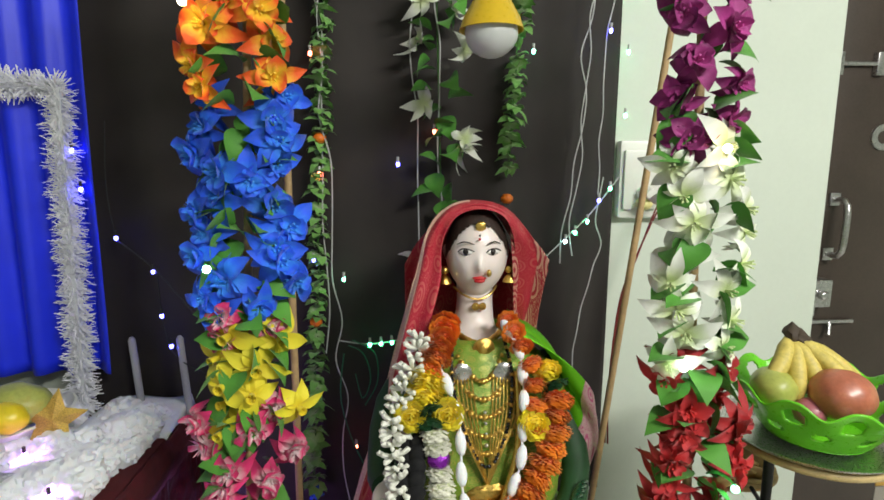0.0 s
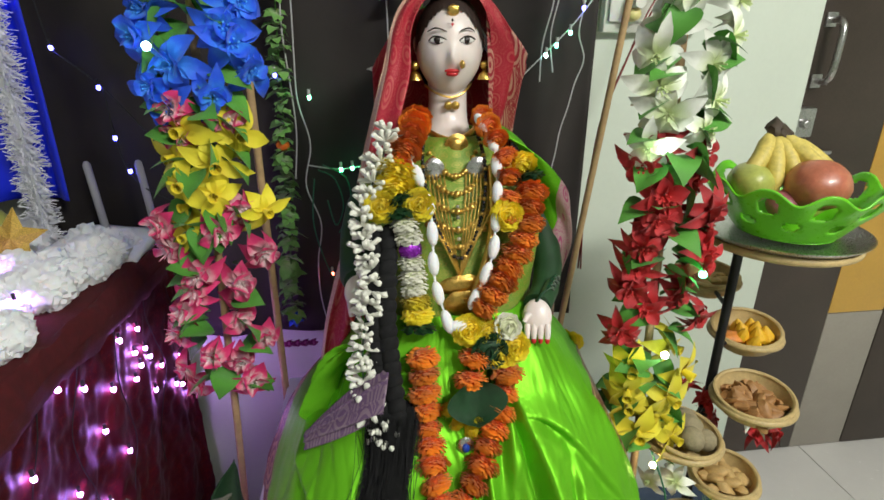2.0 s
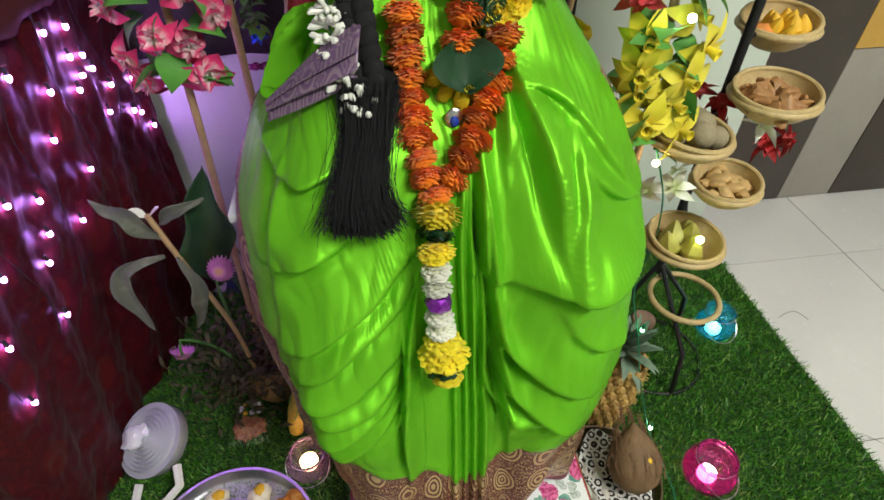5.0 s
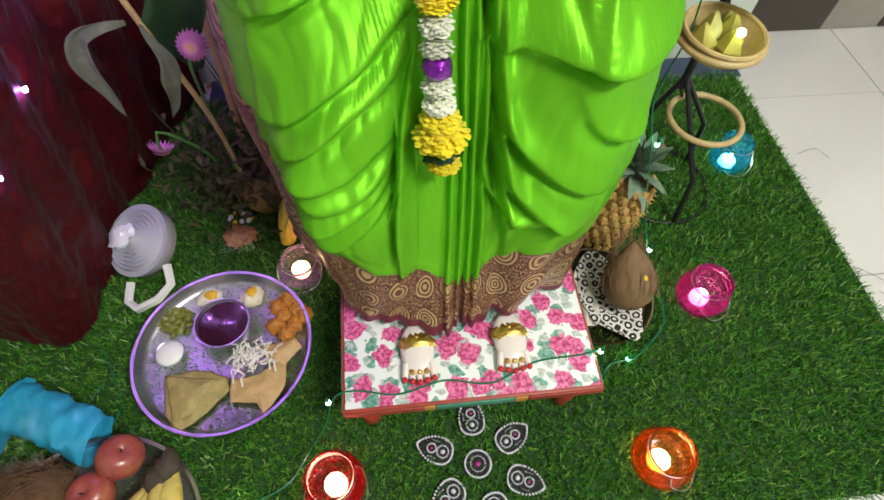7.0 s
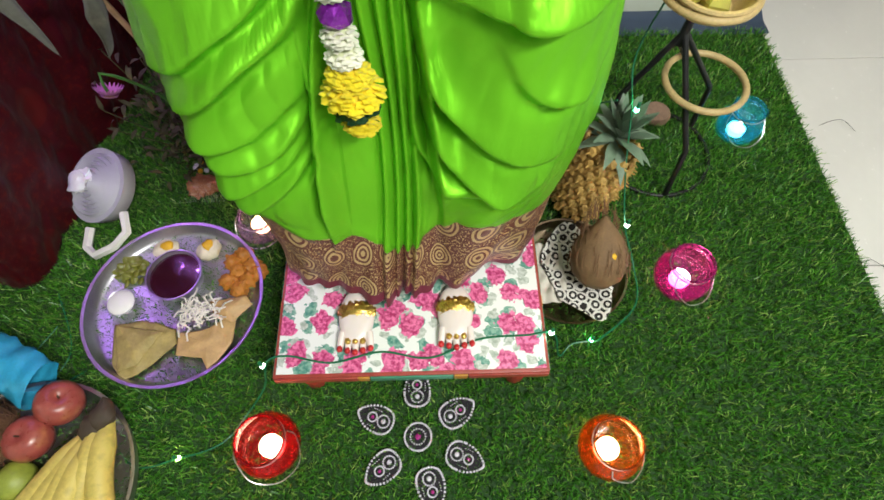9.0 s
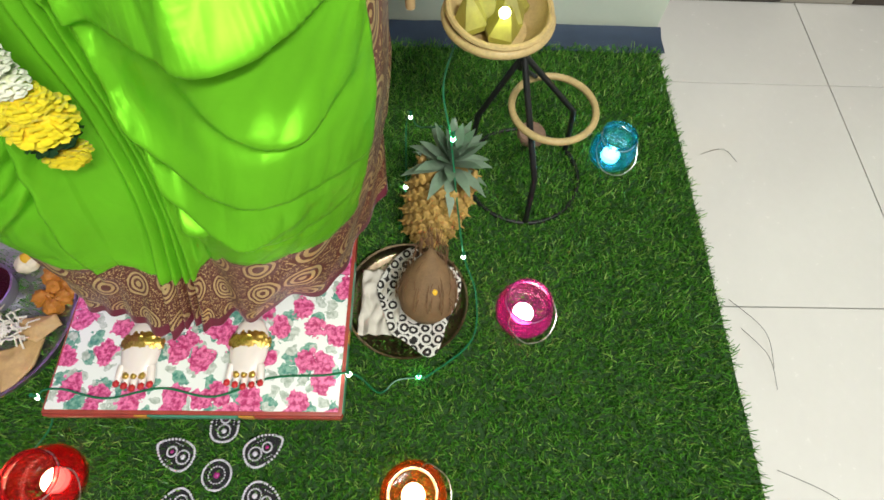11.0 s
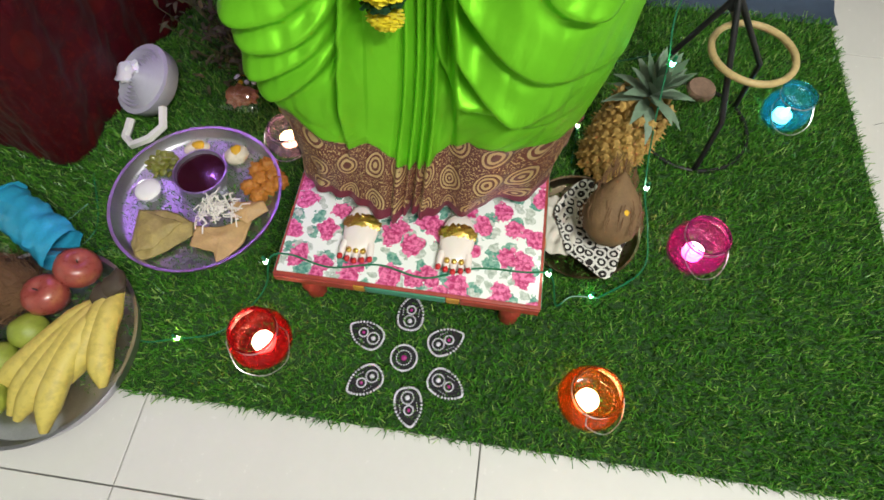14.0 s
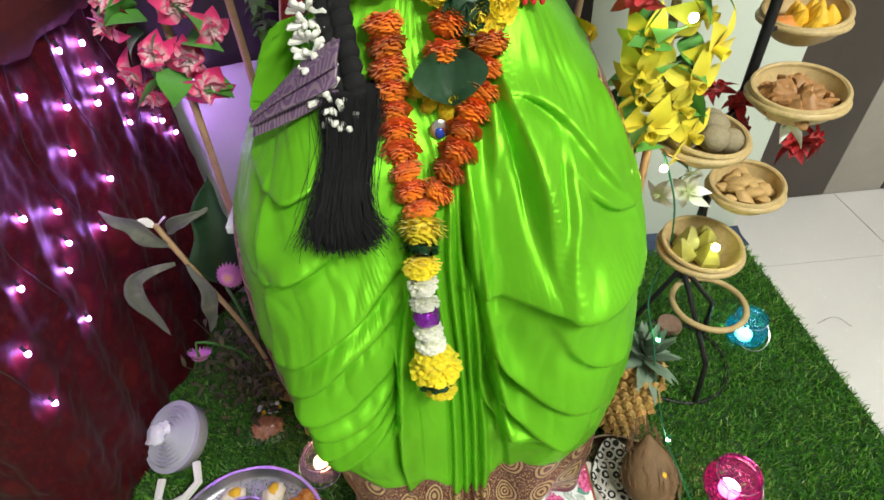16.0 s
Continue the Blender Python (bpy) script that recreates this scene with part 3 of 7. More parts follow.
# upright creases; they fall off steeply to the left
CREASES = [
    ((.685, .09), (.703, .263), (.722, .445), .013, .030), ((.722, .445), (.747, .35), (.775, .25), .006, .018), ((.607, .23), (.600, .37), (.625, .48), .010, .020),
    ((.213, .28), (.216, .39), (.222, .50), .006, .016), ((.400, .50), (.388, .60), (.360, .69), .009, .012), ((.44, .47), (.393, .61), (.377, .80), .012, .018),
    ((.60, .27), (.634, .537), (.665, .76), .011, .016), ((.655, .03), (.66, .16), (.655, .30), .008, .016),
]
PLEATS = [((.522, .30), (.508, .573), (.513, .985), .010, .012), ((.553, .25), (.548, .523), (.545, .985), .010, .010), ((.572, .25), (.580, .523), (.573, .985), .010, .010), ((.588, .25), (.606, .52), (.600, .985), .011, .010)]
NU, NV = 480, 350
# where the border begins, round the cloth
HEM = [(0, .23, .27, .32, .38, .42, .487, .53, .59, .62, .657, .69, .73, .78, .84, 1), (.76, .735, .745, .785, .80, .80, .835, .85, .845, .815, .79, .76, .755, .765, .785, .80)]


def skirt_sheet():
    """The draped cloth: smooth rings, then folds with one long and one steep flank each, then creases of the hand."""
    un, vn = np.linspace(0, 1, NU + 1), np.linspace(0, 1, NV + 1)
    rows_ = np.array([[(x, y, z) for x, y in r] for z, r in SKIRT])
    p = spline(np.swapaxes(spline(rows_, vn), 0, 1), un).swapaxes(0, 1)
    u, v = np.meshgrid(un, vn)
    wob = 0.003 * np.sin(23 * u + 15 * v) + 0.002 * np.sin(47 * u - 31 * v + 2)
    d = np.zeros_like(u)
    for folds, steep in ((FOLDS_RIGHT, (0, 1)), (FOLDS_LEFT, (0.15, 1)), (CREASES, (-1, 0)), (PLEATS, (-1, 0))):
        for p0, p1, p2, amp, wide in folds:
            a0, b0, c0 = np.array(p0), np.array(p1), np.array(p2)
            mid = 2 * b0 - (a0 + c0) / 2
            best, off, along = np.full_like(u, 9.0), np.zeros_like(u), np.zeros_like(u)
            for t in np.linspace(0, 1, 49):
                q = (1 - t) ** 2 * a0 + 2 * t * (1 - t) * mid + t * t * c0
                g = 2 * (1 - t) * (mid - a0) + 2 * t * (c0 - mid)
                nrm = np.array((-g[1], g[0])) / np.hypot(*g)
                if nrm @ np.array(steep) < 0:
                    nrm = -nrm
                du, dv = u - q[0], (v - q[1]) * 0.95
                r2 = np.hypot(du, dv)
                near = r2 < best
                best[near], along[near] = r2[near], t
                off[near] = (du * nrm[0] + dv * nrm[1])[near]
            past = np.sqrt(np.maximum(0, best ** 2 - off ** 2))
            off = off + (0.25 if folds is PLEATS else 1.0) * wob
            taper = np.sin(np.pi * np.clip(along, 0.03, 0.97)) ** 0.7
            if folds is PLEATS:
                taper = np.clip(along * 3, 0.05, 1)
            taper = taper * np.exp(-np.maximum(0, past - 0.008) ** 2 / 0.0006)
            thin = 0.0052 if wide > 0.013 else 0.0050
            rise = np.where(off > 0, np.exp(-(off / thin) ** 2) - 0.45 * np.exp(-((off - 2.4 * thin) / (2.0 * thin)) ** 2) * (off > 0), np.exp(-np.abs(off / wide) ** 1.5) - 0.45 * np.exp(-(2.4 / 2.0) ** 2) * np.exp(-np.abs(off / (0.5 * wide)) ** 2))
            d += (1.0 if folds is PLEATS else 2.1 + 0.8 * np.sin(6 * along + 90 * p0[0])) * amp * taper * rise
    hem = np.interp(u, *HEM)
    # full lobes over each knee, the hem drawn in under them, the pleated panel set back
    bump = lambda a, b, c, e: np.exp(-((u - a) / c) ** 2 - ((v - b) / e) ** 2)
    d += 0.020 * (bump(.27, .57, .13, .15) + bump(.78, .58, .13, .14))
    d -= 0.006 * np.exp(-((u - 0.50) / 0.10) ** 4) * np.clip((v - .42) / .2, 0, 1) * np.clip((1 - v) / .15, 0, 1)
    d -= 0.006 * np.clip((v - hem + 0.015) / 0.03, 0, 1) * np.clip((1 - v) / 0.18, 0, 1)
    flare = np.clip((v - 0.80) / 0.2, 0, 1)
    d += flare * (0.010 * np.sin(2 * np.pi * (7.0 * u + 0.1) + 2 * np.sin(9 * u)) + 0.004 * np.sin(2 * np.pi * 19 * u + 3 * np.sin(5 * u)))
    calm = np.clip(v / 0.12, 0, 1) * np.clip((1 - v) / 0.1, 0, 1)
    tiny = np.empty_like(u)
    for j in range(NV + 1):
        for i in range(NU + 1):
            a, b = un[i], vn[j]
            side = 1 if a > 0.55 else -1
            x, y = a * 9 + side * b * 4, b * 9 - side * a * 4
            bend = noise.noise((a * 6, b * 6, 9.0))
            tiny[j, i] = 0.009 * noise.noise((a * 7 + b * 3, b * 5, 1.0)) + 0.0085 * noise.noise((x * 1.3 + bend, y * 0.55, 2.3)) + 0.0045 * abs(noise.noise((x * 2.6 + 1.6 * bend, y * 0.9, 5.1))) + 0.0016 * noise.noise((x * 7 + 2 * bend, y * 2.6, 3.3))
    d += tiny * calm * np.where((u > .42) & (u < .60) & (v > .4), 0.4, 1.0)
    out = np.stack([p[..., 0] + 0.02, p[..., 1] - 0.62, np.zeros_like(u)], -1)
    out /= np.linalg.norm(out, axis=-1, keepdims=True)
    p = p + out * d[..., None]
    V = [tuple(q) for q in p.reshape(-1, 3)]
    w = NU + 1
    F = [(j * w + i, j * w + i + 1, (j + 1) * w + i + 1, (j + 1) * w + i) for j in range(NV) for i in range(NU)]
    return V, F, [(a, b) for b in vn for a in un]


saree = thing("green_saree", "bright green silk saree with brown gold border draped over the pedestal", "saree")
whole = skirt_sheet()
zones = {"skirt": [], "border": [], "side_border": [], "piping": []}
for q in whole[1]:
    u, v = whole[2][q[0]]
    edge_l = float(np.interp(v, (0.2, 0.30, 0.42, 0.53, 0.58, 0.72), (0.0, 0.05, 0.155, 0.185, 0.215, 0.232)))
    hem = float(np.interp(u, *HEM))
    zone = "piping" if v > 0.958 or u < 0.008 else "border" if v > hem else "side_border" if v > 0.2 and (u < edge_l or u > 0.885) else "skirt"
    zones[zone].append(q)


def zone_shape(faces):
    ids = sorted({i for q in faces for i in q})
    back = {i: k for k, i in enumerate(ids)}
    return [whole[0][i] for i in ids], [tuple(back[i] for i in q) for q in faces], [(whole[2][i][0] * 1.05, whole[2][i][1] * 0.9) for i in ids]


for name, mt, label in (("skirt", "saree", ""), ("border", "border", "brown brocade border with golden medallions"), ("side_border", "border", "brown brocade side border"), ("piping", "maroon_piping", "maroon hem edge")):
    solid(part(name, zone_shape(zones[name]), M[mt], saree, label, smooth="soft"), 0.0015)


# ---- the corner table under red brocade ----
table = thing("corner_table", "corner table draped with red brocade cloth and purple lights", "table")
TZ = 0.95


def table_side(u, v):
    """u: 0 the far west of the front face, 0.4 the corner, 1 the back of the right-hand side; v down."""
    top = [(-1.35, .30), (-0.98, .29), (-.64, .30), (-.625, .52), (-.62, .75), (-.615, .985)]
    low = [(-1.13, .285), (-.95, .268), (-.765, .256), (-.748, .50), (-.70, .75), (-.63, .985)]
    a = Vector((catmull([p[0] for p in top], u), catmull([p[1] for p in top], u), TZ))
    b = Vector((catmull([p[0] for p in low], u), catmull([p[1] for p in low], u), 0.012))
    e = v ** 0.9
    p = a.lerp(b, e)
    p.z = TZ + (0.012 - TZ) * v
    n = Vector((0.3, -1, 0)) if u < 0.4 else Vector((1, -0.25, 0))
    fold = math.sin(2 * math.pi * (5.5 * u) + 1.5 * math.sin(4 * u)) * 0.5 + 0.5 * math.sin(2 * math.pi * 11 * u + 2 * v)
    keep = min(1, abs(u - 0.4) / 0.06)
    return p + n.normalized() * (0.013 * fold * min(1, 0.25 + v) * keep * (0.25 if u < 0.4 else 1) + 0.010 * abs(noise.noise((u * 22, v * 9, 5))) + 0.005 * noise.noise((u * 60, v * 30, 2)))


g = sheet(table_side, 260, 120)
solid(part("cloth", (g[0], g[1], [(a * 1.55, b * 0.95) for a, b in g[2]]), M["table_cloth"], table, "red brocade cloth with woven flowers"), 0.002)
part("tabletop", box(0.78, 0.72, 0.025, 0.006, at=(-1.015, 0.645, TZ - 0.012)), M["table_trim"], table)


def plush(u, v):
    a = 2 * math.pi * v
    q = smooth_path([(-1.35, .30, TZ), (-0.98, .285, TZ), (-.645, .30, TZ), (-.62, .52, TZ + .004), (-.612, .75, TZ), (-.605, .985, TZ + .006)], 121)[int(round(u * 120))]
    r = 0.026 + 0.008 * noise.noise((u * 50, v * 6, 2))
    n = Vector((0.3, -1, 0)).normalized() if u < 0.38 else Vector((1, -0.1, 0)).normalized()
    return q + n * (r * math.cos(a) * 0.5) + Vector((0, 0, 1)) * (r * 1.5 * math.sin(a) - 0.02)


part("plush_trim", sheet(plush, 120, 12), M["table_trim"], table, "maroon plush trim along the table edge")

# ---- the idol: one plain mesh ----
def idol_mesh():
    pieces = []  # (shape, material slot)
    bm = bmesh.new()
    bmesh.ops.create_icosphere(bm, subdivisions=5, radius=1.0)
    for v in bm.verts:
        x, y, z = v.co
        w = 1.03 - 0.30 * max(0, -z) ** 2.2 - 0.10 * max(0, z - 0.3)
        front = max(0, -y)
        px, py, pz = x * 0.053 * w, y * 0.060 * (1 - 0.10 * max(0, -z) ** 2), z * 0.078
        py -= 0.0120 * front * math.exp(-(x / 0.12) ** 2) * math.exp(-((z + 0.16) / 0.17) ** 2) * (1 if z > -0.32 else 0.4)
        for s in (-1, 1):
            py += 0.0028 * front * math.exp(-((x - 0.42 * s) / 0.2) ** 2 - ((z - 0.14) / 0.13) ** 2)
            py -= 0.003 * front * math.exp(-((x - 0.5 * s) / 0.25) ** 2 - ((z + 0.22) / 0.22) ** 2)
        py -= 0.004 * front * math.exp(-(x / 0.28) ** 2 - ((z + 0.86) / 0.14) ** 2)
        v.co = (px, py, pz)
    c = Matrix.Translation((0.006, 0.686, 1.374)) @ pose(0, 0, 0, 0, 0, -3)
    pieces.append((moved(from_bm(bm), c), 0))
    for s in (-1, 1):
        e = c @ pose(0.0225 * s, -0.0505, 0.0115, 0, 0, 24 * s)
        pieces.append((moved(ball(0.0135, 0.0045, 0.0056, 3), e), 1))
        pieces.append((moved(ball(0.0055, 0.0030, 0.0055, 2), e @ pose(-0.001 * s, -0.0030, 0.0004)), 2))
        pieces.append((moved(tube(smooth_path([(-0.0135, -0.0008, -0.001), (-0.006, -0.0042, 0.0052), (0.004, -0.0045, 0.0056), (0.0155, -0.0005, 0.0012)], 10), 0.0010, 6), e), 2))
        pieces.append((moved(tube(smooth_path([(-0.012, -0.0012, -0.002), (0.0, -0.0042, -0.0055), (0.013, -0.0008, -0.001)], 8), 0.0005, 6), e), 2))
        pieces.append((moved(tube(smooth_path([(-0.014, -0.0035, 0.0125), (0.0, -0.0055, 0.0175), (0.016, 0.0005, 0.0125)], 8), [0.0006, 0.001, 0.0012, 0.0012, 0.0012, 0.001, 0.0008, 0.0004], 6), e), 2))
        pieces.append((moved(ball(0.006, 0.009, 0.016, 2, 0.15), c @ pose(0.0525 * s, 0.002, 0.002, 0, 12 * s)), 0))
    pieces.append((moved(ball(0.0125, 0.005, 0.0032, 2), c @ pose(0, -0.0575, -0.0325)), 3))
    pieces.append((moved(ball(0.0100, 0.005, 0.0038, 2), c @ pose(0, -0.0568, -0.0372)), 3))
    pieces.append((moved(ball(0.0026, 0.0015, 0.0026, 1), c @ pose(0, -0.0605, 0.034)), 3))
    pieces.append((moved(ball(0.0018, 0.0012, 0.0024, 1), c @ pose(0, -0.060, 0.040)), 2))
    # hair drawn back from a rounded hairline
    bm = bmesh.new()
    bmesh.ops.create_icosphere(bm, subdivisions=5, radius=1.0)
    bmesh.ops.delete(bm, geom=[v for v in bm.verts if v.co.y < 0.15 and v.co.z < 0.66 - 0.80 * abs(v.co.x) ** 2.4], context="VERTS")
    for v in bm.verts:
        strand = 1.035 + 0.012 * math.sin(60 * v.co.x)
        v.co = (v.co.x * 0.0545 * strand, v.co.y * 0.061 * strand + 0.001, v.co.z * 0.079 * strand)
    pieces.append((moved(from_bm(bm), c), 4))
    # neck, bust and arms
    pieces.append((tube(smooth_path([(0.004, 0.695, 1.335), (0.004, 0.69, 1.29), (0.002, 0.685, 1.25), (0.0, 0.675, 1.215)], 9), [0.034, 0.033, 0.032, 0.032, 0.033, 0.035, 0.040, 0.05, 0.065], 20), 0))
    for s, arm, r in ((1, [(0.105, 0.65, 1.19), (0.155, 0.63, 1.10), (0.158, 0.56, 1.02), (0.118, 0.485, 1.0)], [0.03, 0.028, 0.027, 0.026, 0.024, 0.022, 0.022]),
                      (-1, [(-0.10, 0.65, 1.19), (-0.15, 0.63, 1.12), (-0.165, 0.57, 1.04), (-0.158, 0.51, 1.045)], [0.03, 0.028, 0.027, 0.026, 0.024, 0.022, 0.02])):
        pieces.append((tube(smooth_path(arm, 7), r, 14), 5))
        hx, hy, hz = arm[-1]
        palm = Matrix.Translation((hx - 0.004 * s, hy - 0.016, hz - 0.010)) @ pose(0, 0, 0, -28, 0, -10 * s) @ Matrix.Scale(0.76, 4)
        pieces.append((moved(ball(0.030, 0.017, 0.036, 3), palm), 0))
        for k in range(4):
            a = palm @ Matrix.Translation((-0.021 + 0.0135 * k, -0.008, -0.022))
            pieces.append((moved(tube([(0, 0, 0.006), (0, -0.003, -0.010), (0, -0.001, -0.022)], [0.007, 0.0066, 0.0052], 8), a), 0))
            pieces.append((moved(ball(0.0052, 0.0052, 0.0085, 2), a @ pose(0, -0.001, -0.024)), 3))
        pieces.append((moved(tube([(0.0, 0, 0.012), (0.022 * -s, -0.012, 0.0), (0.028 * -s, -0.016, -0.012)], [0.008, 0.007, 0.005], 8), palm), 0))
    # feet
    for x, y in ((-0.091, 0.098), (0.074, 0.102)):
        f = Matrix.Translation((x, y, 0.159))
        pieces.append((moved(ball(0.030, 0.05, 0.012, 3, 0.05), f @ pose(0, 0.0, 0.011)), 0))
        for k in range(5):
            px, ln = -0.024 + 0.012 * k, 0.020 + 0.003 * (2 - abs(2 - k))
            pieces.append((moved(tube([(px * 0.9, -0.028, 0.012), (px, -0.036 - ln * 0.4, 0.010), (px * 1.05, -0.036 - ln, 0.007)], [0.0066, 0.006, 0.0046], 8), f), 0))
            pieces.append((moved(ball(0.0056, 0.0065, 0.0045, 1), f @ pose(px * 1.05, -0.036 - ln, 0.0115)), 3))
    g = joined([p for p, _ in pieces])
    me = mesh_of("idol", g, [plain("ivory_paint", (0.80, 0.70, 0.67), 0.35, var=0.03, scale=12, fine=90, bump=0.03, coat=0.3, sss=0.08),
                             plain("eye_white", (0.75, 0.72, 0.70), 0.3, var=0.05, bump=0), plain("black_paint", (0.02, 0.014, 0.012), 0.4, var=0.2, bump=0),
                             plain("red_lacquer", (0.55, 0.02, 0.025), 0.35, var=0.2, bump=0), plain("dark_hair", (0.03, 0.016, 0.012), 0.6, var=0.4, scale=60, bump=0.5),
                             plain("blouse_cloth", (0.015, 0.06, 0.02), 0.6, var=0.3, scale=40)])
    slots = []
    for p, k in pieces:
        slots += [k] * len(p[1])
    me.polygons.foreach_set("material_index", slots)
    return me


solo("goddess_idol", idol_mesh(), None, "ivory painted plain idol standing within the green saree", "statue")

# ---- bodice, veil and shoulder drape ----
FRONT = [(1.40, .640), (1.30, .625), (1.24, .585), (1.167, .535), (1.056, .495), (.95, .455), (.87, .415), (.78, .34)]


def front_y(z):
    for (z1, y1), (z2, y2) in zip(FRONT, FRONT[1:]):
        if z >= z2:
            return y1 + (y2 - y1) * (z1 - min(z, z1)) / (z1 - z2)
    return FRONT[-1][1]


def bodice(u, v):
    z = 1.245 - 0.30 * v
    half = catmull([0.06, 0.135, 0.15, 0.14, 0.125, 0.12], v)
    yf, yb = front_y(z), 0.74 - 0.10 * v
    a = math.pi * (1 + u)
    return Vector((half * math.cos(a), (yf + yb) / 2 + (yb - yf) / 2 * math.sin(a) + 0.004 * noise.noise((u * 20, v * 9, 2)), z))


solid(part("bodice", sheet(lambda u, v: bodice(u * 2 - 0.5, v), 60, 24), M["bodice"], saree, "olive green silk bodice"), 0.0015)


def tucked(u, v):
    """Purple-brown end of the saree, wide at the waist and gathered to a tip over the lap."""
    a = Vector((-0.115 - 0.120 * u, 0.430 - 0.030 * u, 0.945 - 0.065 * u - 0.02 * u * u))
    wide = 1.0 - 0.72 * u ** 1.4
    drop = Vector((-0.012, -0.040, -0.058)) * wide
    w = math.sin(2 * math.pi * (3.5 * v + 0.3 * u)) * 0.0048 * (0.5 + wide)
    return a + drop * v + Vector((0.2 * w, -0.010 - 0.020 * math.sin(math.pi * v) * wide + w, 0.012 + 0.012 * math.sin(math.pi * v) + 0.6 * w))


g = sheet(tucked, 40, 44)
solid(part("tucked_end", (g[0], g[1], [(a * 0.30, b * 0.16) for a, b in g[2]]), M["purple_border"], saree, "purple brown patterned cloth end"), 0.002)


def knot(u, v):
    a = 2 * math.pi * v
    q = smooth_path([(-0.235, 0.45, 0.85), (-0.215, 0.46, 0.905), (-0.185, 0.48, 0.935), (-0.14, 0.49, 0.93)], 41)[int(round(u * 40))]
    r = 0.017 + 0.006 * math.sin(3 * a + 9 * u)
    return q + Vector((math.cos(a) * r, 0, math.sin(a) * r))


part("gathered_end", sheet(knot, 40, 24), M["saree"], saree, "bunched green silk")

veil = thing("veil", "crimson patterned veil with pale border over the idol's head", "veil")
# the veil's inner edge close to the face, its outline, and its back
INNER = [(-.205, .575, .76), (-.178, .58, .93), (-.135, .59, 1.09), (-.098, .605, 1.22), (-.063, .640, 1.33), (-.058, .645, 1.40), (-.036, .642, 1.443), (.005, .640, 1.457),
         (.046, .642, 1.443), (.066, .650, 1.40), (.069, .662, 1.35), (.073, .668, 1.30), (.080, .672, 1.25)]
OUTER = [(-.250, .60, .76), (-.222, .615, .93), (-.172, .63, 1.09), (-.138, .645, 1.22), (-.104, .655, 1.34), (-.084, .66, 1.415), (-.046, .665, 1.460), (.005, .668, 1.470),
         (.056, .67, 1.455), (.098, .675, 1.41), (.132, .68, 1.355), (.128, .69, 1.315), (.100, .70, 1.25)]
REAR = [(-.20, .70, .74), (-.18, .72, .93), (-.14, .74, 1.09), (-.11, .755, 1.22), (-.085, .765, 1.34), (-.07, .77, 1.41), (-.038, .77, 1.45), (.004, .77, 1.462),
        (.046, .77, 1.445), (.08, .765, 1.40), (.112, .76, 1.34), (.11, .75, 1.29), (.09, .74, 1.22)]


def veil_at(u, v):
    """u along the edge from the hip over the head; v from the inner edge over the outline to the back."""
    a, b, c = (Vector([catmull([p[i] for p in row], u) for i in range(3)]) for row in (INNER, OUTER, REAR))
    k = v / 0.45 if v < 0.45 else (v - 0.45) / 0.55
    p = a.lerp(b, math.sin(k * math.pi / 2)) if v < 0.45 else b.lerp(c, 1 - math.cos(k * math.pi / 2))
    if v < 0.45:
        p.y = a.y + (b.y - a.y) * (1 - math.cos(k * math.pi / 2))
    low = max(0, 0.5 - u) * 2
    fold = 0.006 * low * math.sin(2 * math.pi * (3.4 * v + 0.4 * u)) + 0.004 * noise.noise((u * 14, v * 8, 4)) + 0.0025 * math.sin(26 * v + 5 * u)
    return p + Vector((0, -1, 0)) * fold


def scaled_uv(g, a, b):
    return g[0], g[1], [(u * a, v * b) for u, v in g[2]]


solid(part("hood", scaled_uv(sheet(veil_at, 140, 16, 0, 1, 0.0, 0.30), 1.3, 0.35), M["veil"], veil), 0.0012)
solid(part("hood_border", scaled_uv(sheet(veil_at, 120, 12, 0, 0.56, 0.30, 0.52), 1.3, 0.35), M["veil_border"], veil, "pale pink woven border"), 0.0018)
solid(part("hood_edge", scaled_uv(sheet(veil_at, 70, 12, 0.56, 1, 0.30, 0.52), 1.3, 0.35), M["veil"], veil), 0.0018)
solid(part("hood_back", scaled_uv(sheet(veil_at, 120, 16, 0, 1, 0.52, 1.0), 1.3, 0.35), M["veil"], veil), 0.0012)
# the side panel that swings out beside the cheek
def panel(u, v):
    a = Vector((0.060 + 0.070 * u * (1 - 0.35 * v), 0.662 + 0.012 * math.sin(3 * u), 1.425 - 0.06 * u * u))
    return a + Vector((0.012 * v * (1 - u), -0.006 * math.sin(5 * v + 2 * u), -0.185 * v))


solid(part("side_panel", scaled_uv(sheet(panel, 24, 30), 0.2, 0.3), brocade("medallion_panel", (0.33, 0.012, 0.03), (0.62, 0.36, 0.27), 9.0, 0.2, 0.5, cover=0.5), veil, "crimson panel with a large ring medallion"), 0.0015)
solid(part("back_fall", scaled_uv(sheet(lambda u, v: Vector((-0.12 + 0.22 * u, 0.775 + 0.01 * math.sin(18 * u), 1.44 - 0.72 * v - 0.10 * (2 * u - 1) ** 2)), 40, 30), 0.5, 0.9), M["veil"], veil), 0.0015)

pallu = thing("shoulder_drape", "green and cream saree end pleated over the shoulder", "saree end")


def shoulder(u, v):
    p = Vector([catmull([q[i] for q in [(0.065, .585, 1.255), (0.115, .575, 1.225), (0.16, .575, 1.19), (0.192, .58, 1.155), (0.205, .60, 1.10)]], u) for i in range(3)])
    d = Vector([catmull([q[i] for q in [(0, .12, .01), (0.015, .09, -.01), (0.0, .05, -.11), (-0.012, .02, -.19), (-0.02, .03, -.30)]], u) for i in range(3)])
    return p + d * v + Vector((0.006 * math.sin(9 * v + 6 * u), -0.006 * math.sin(12 * v), 0))


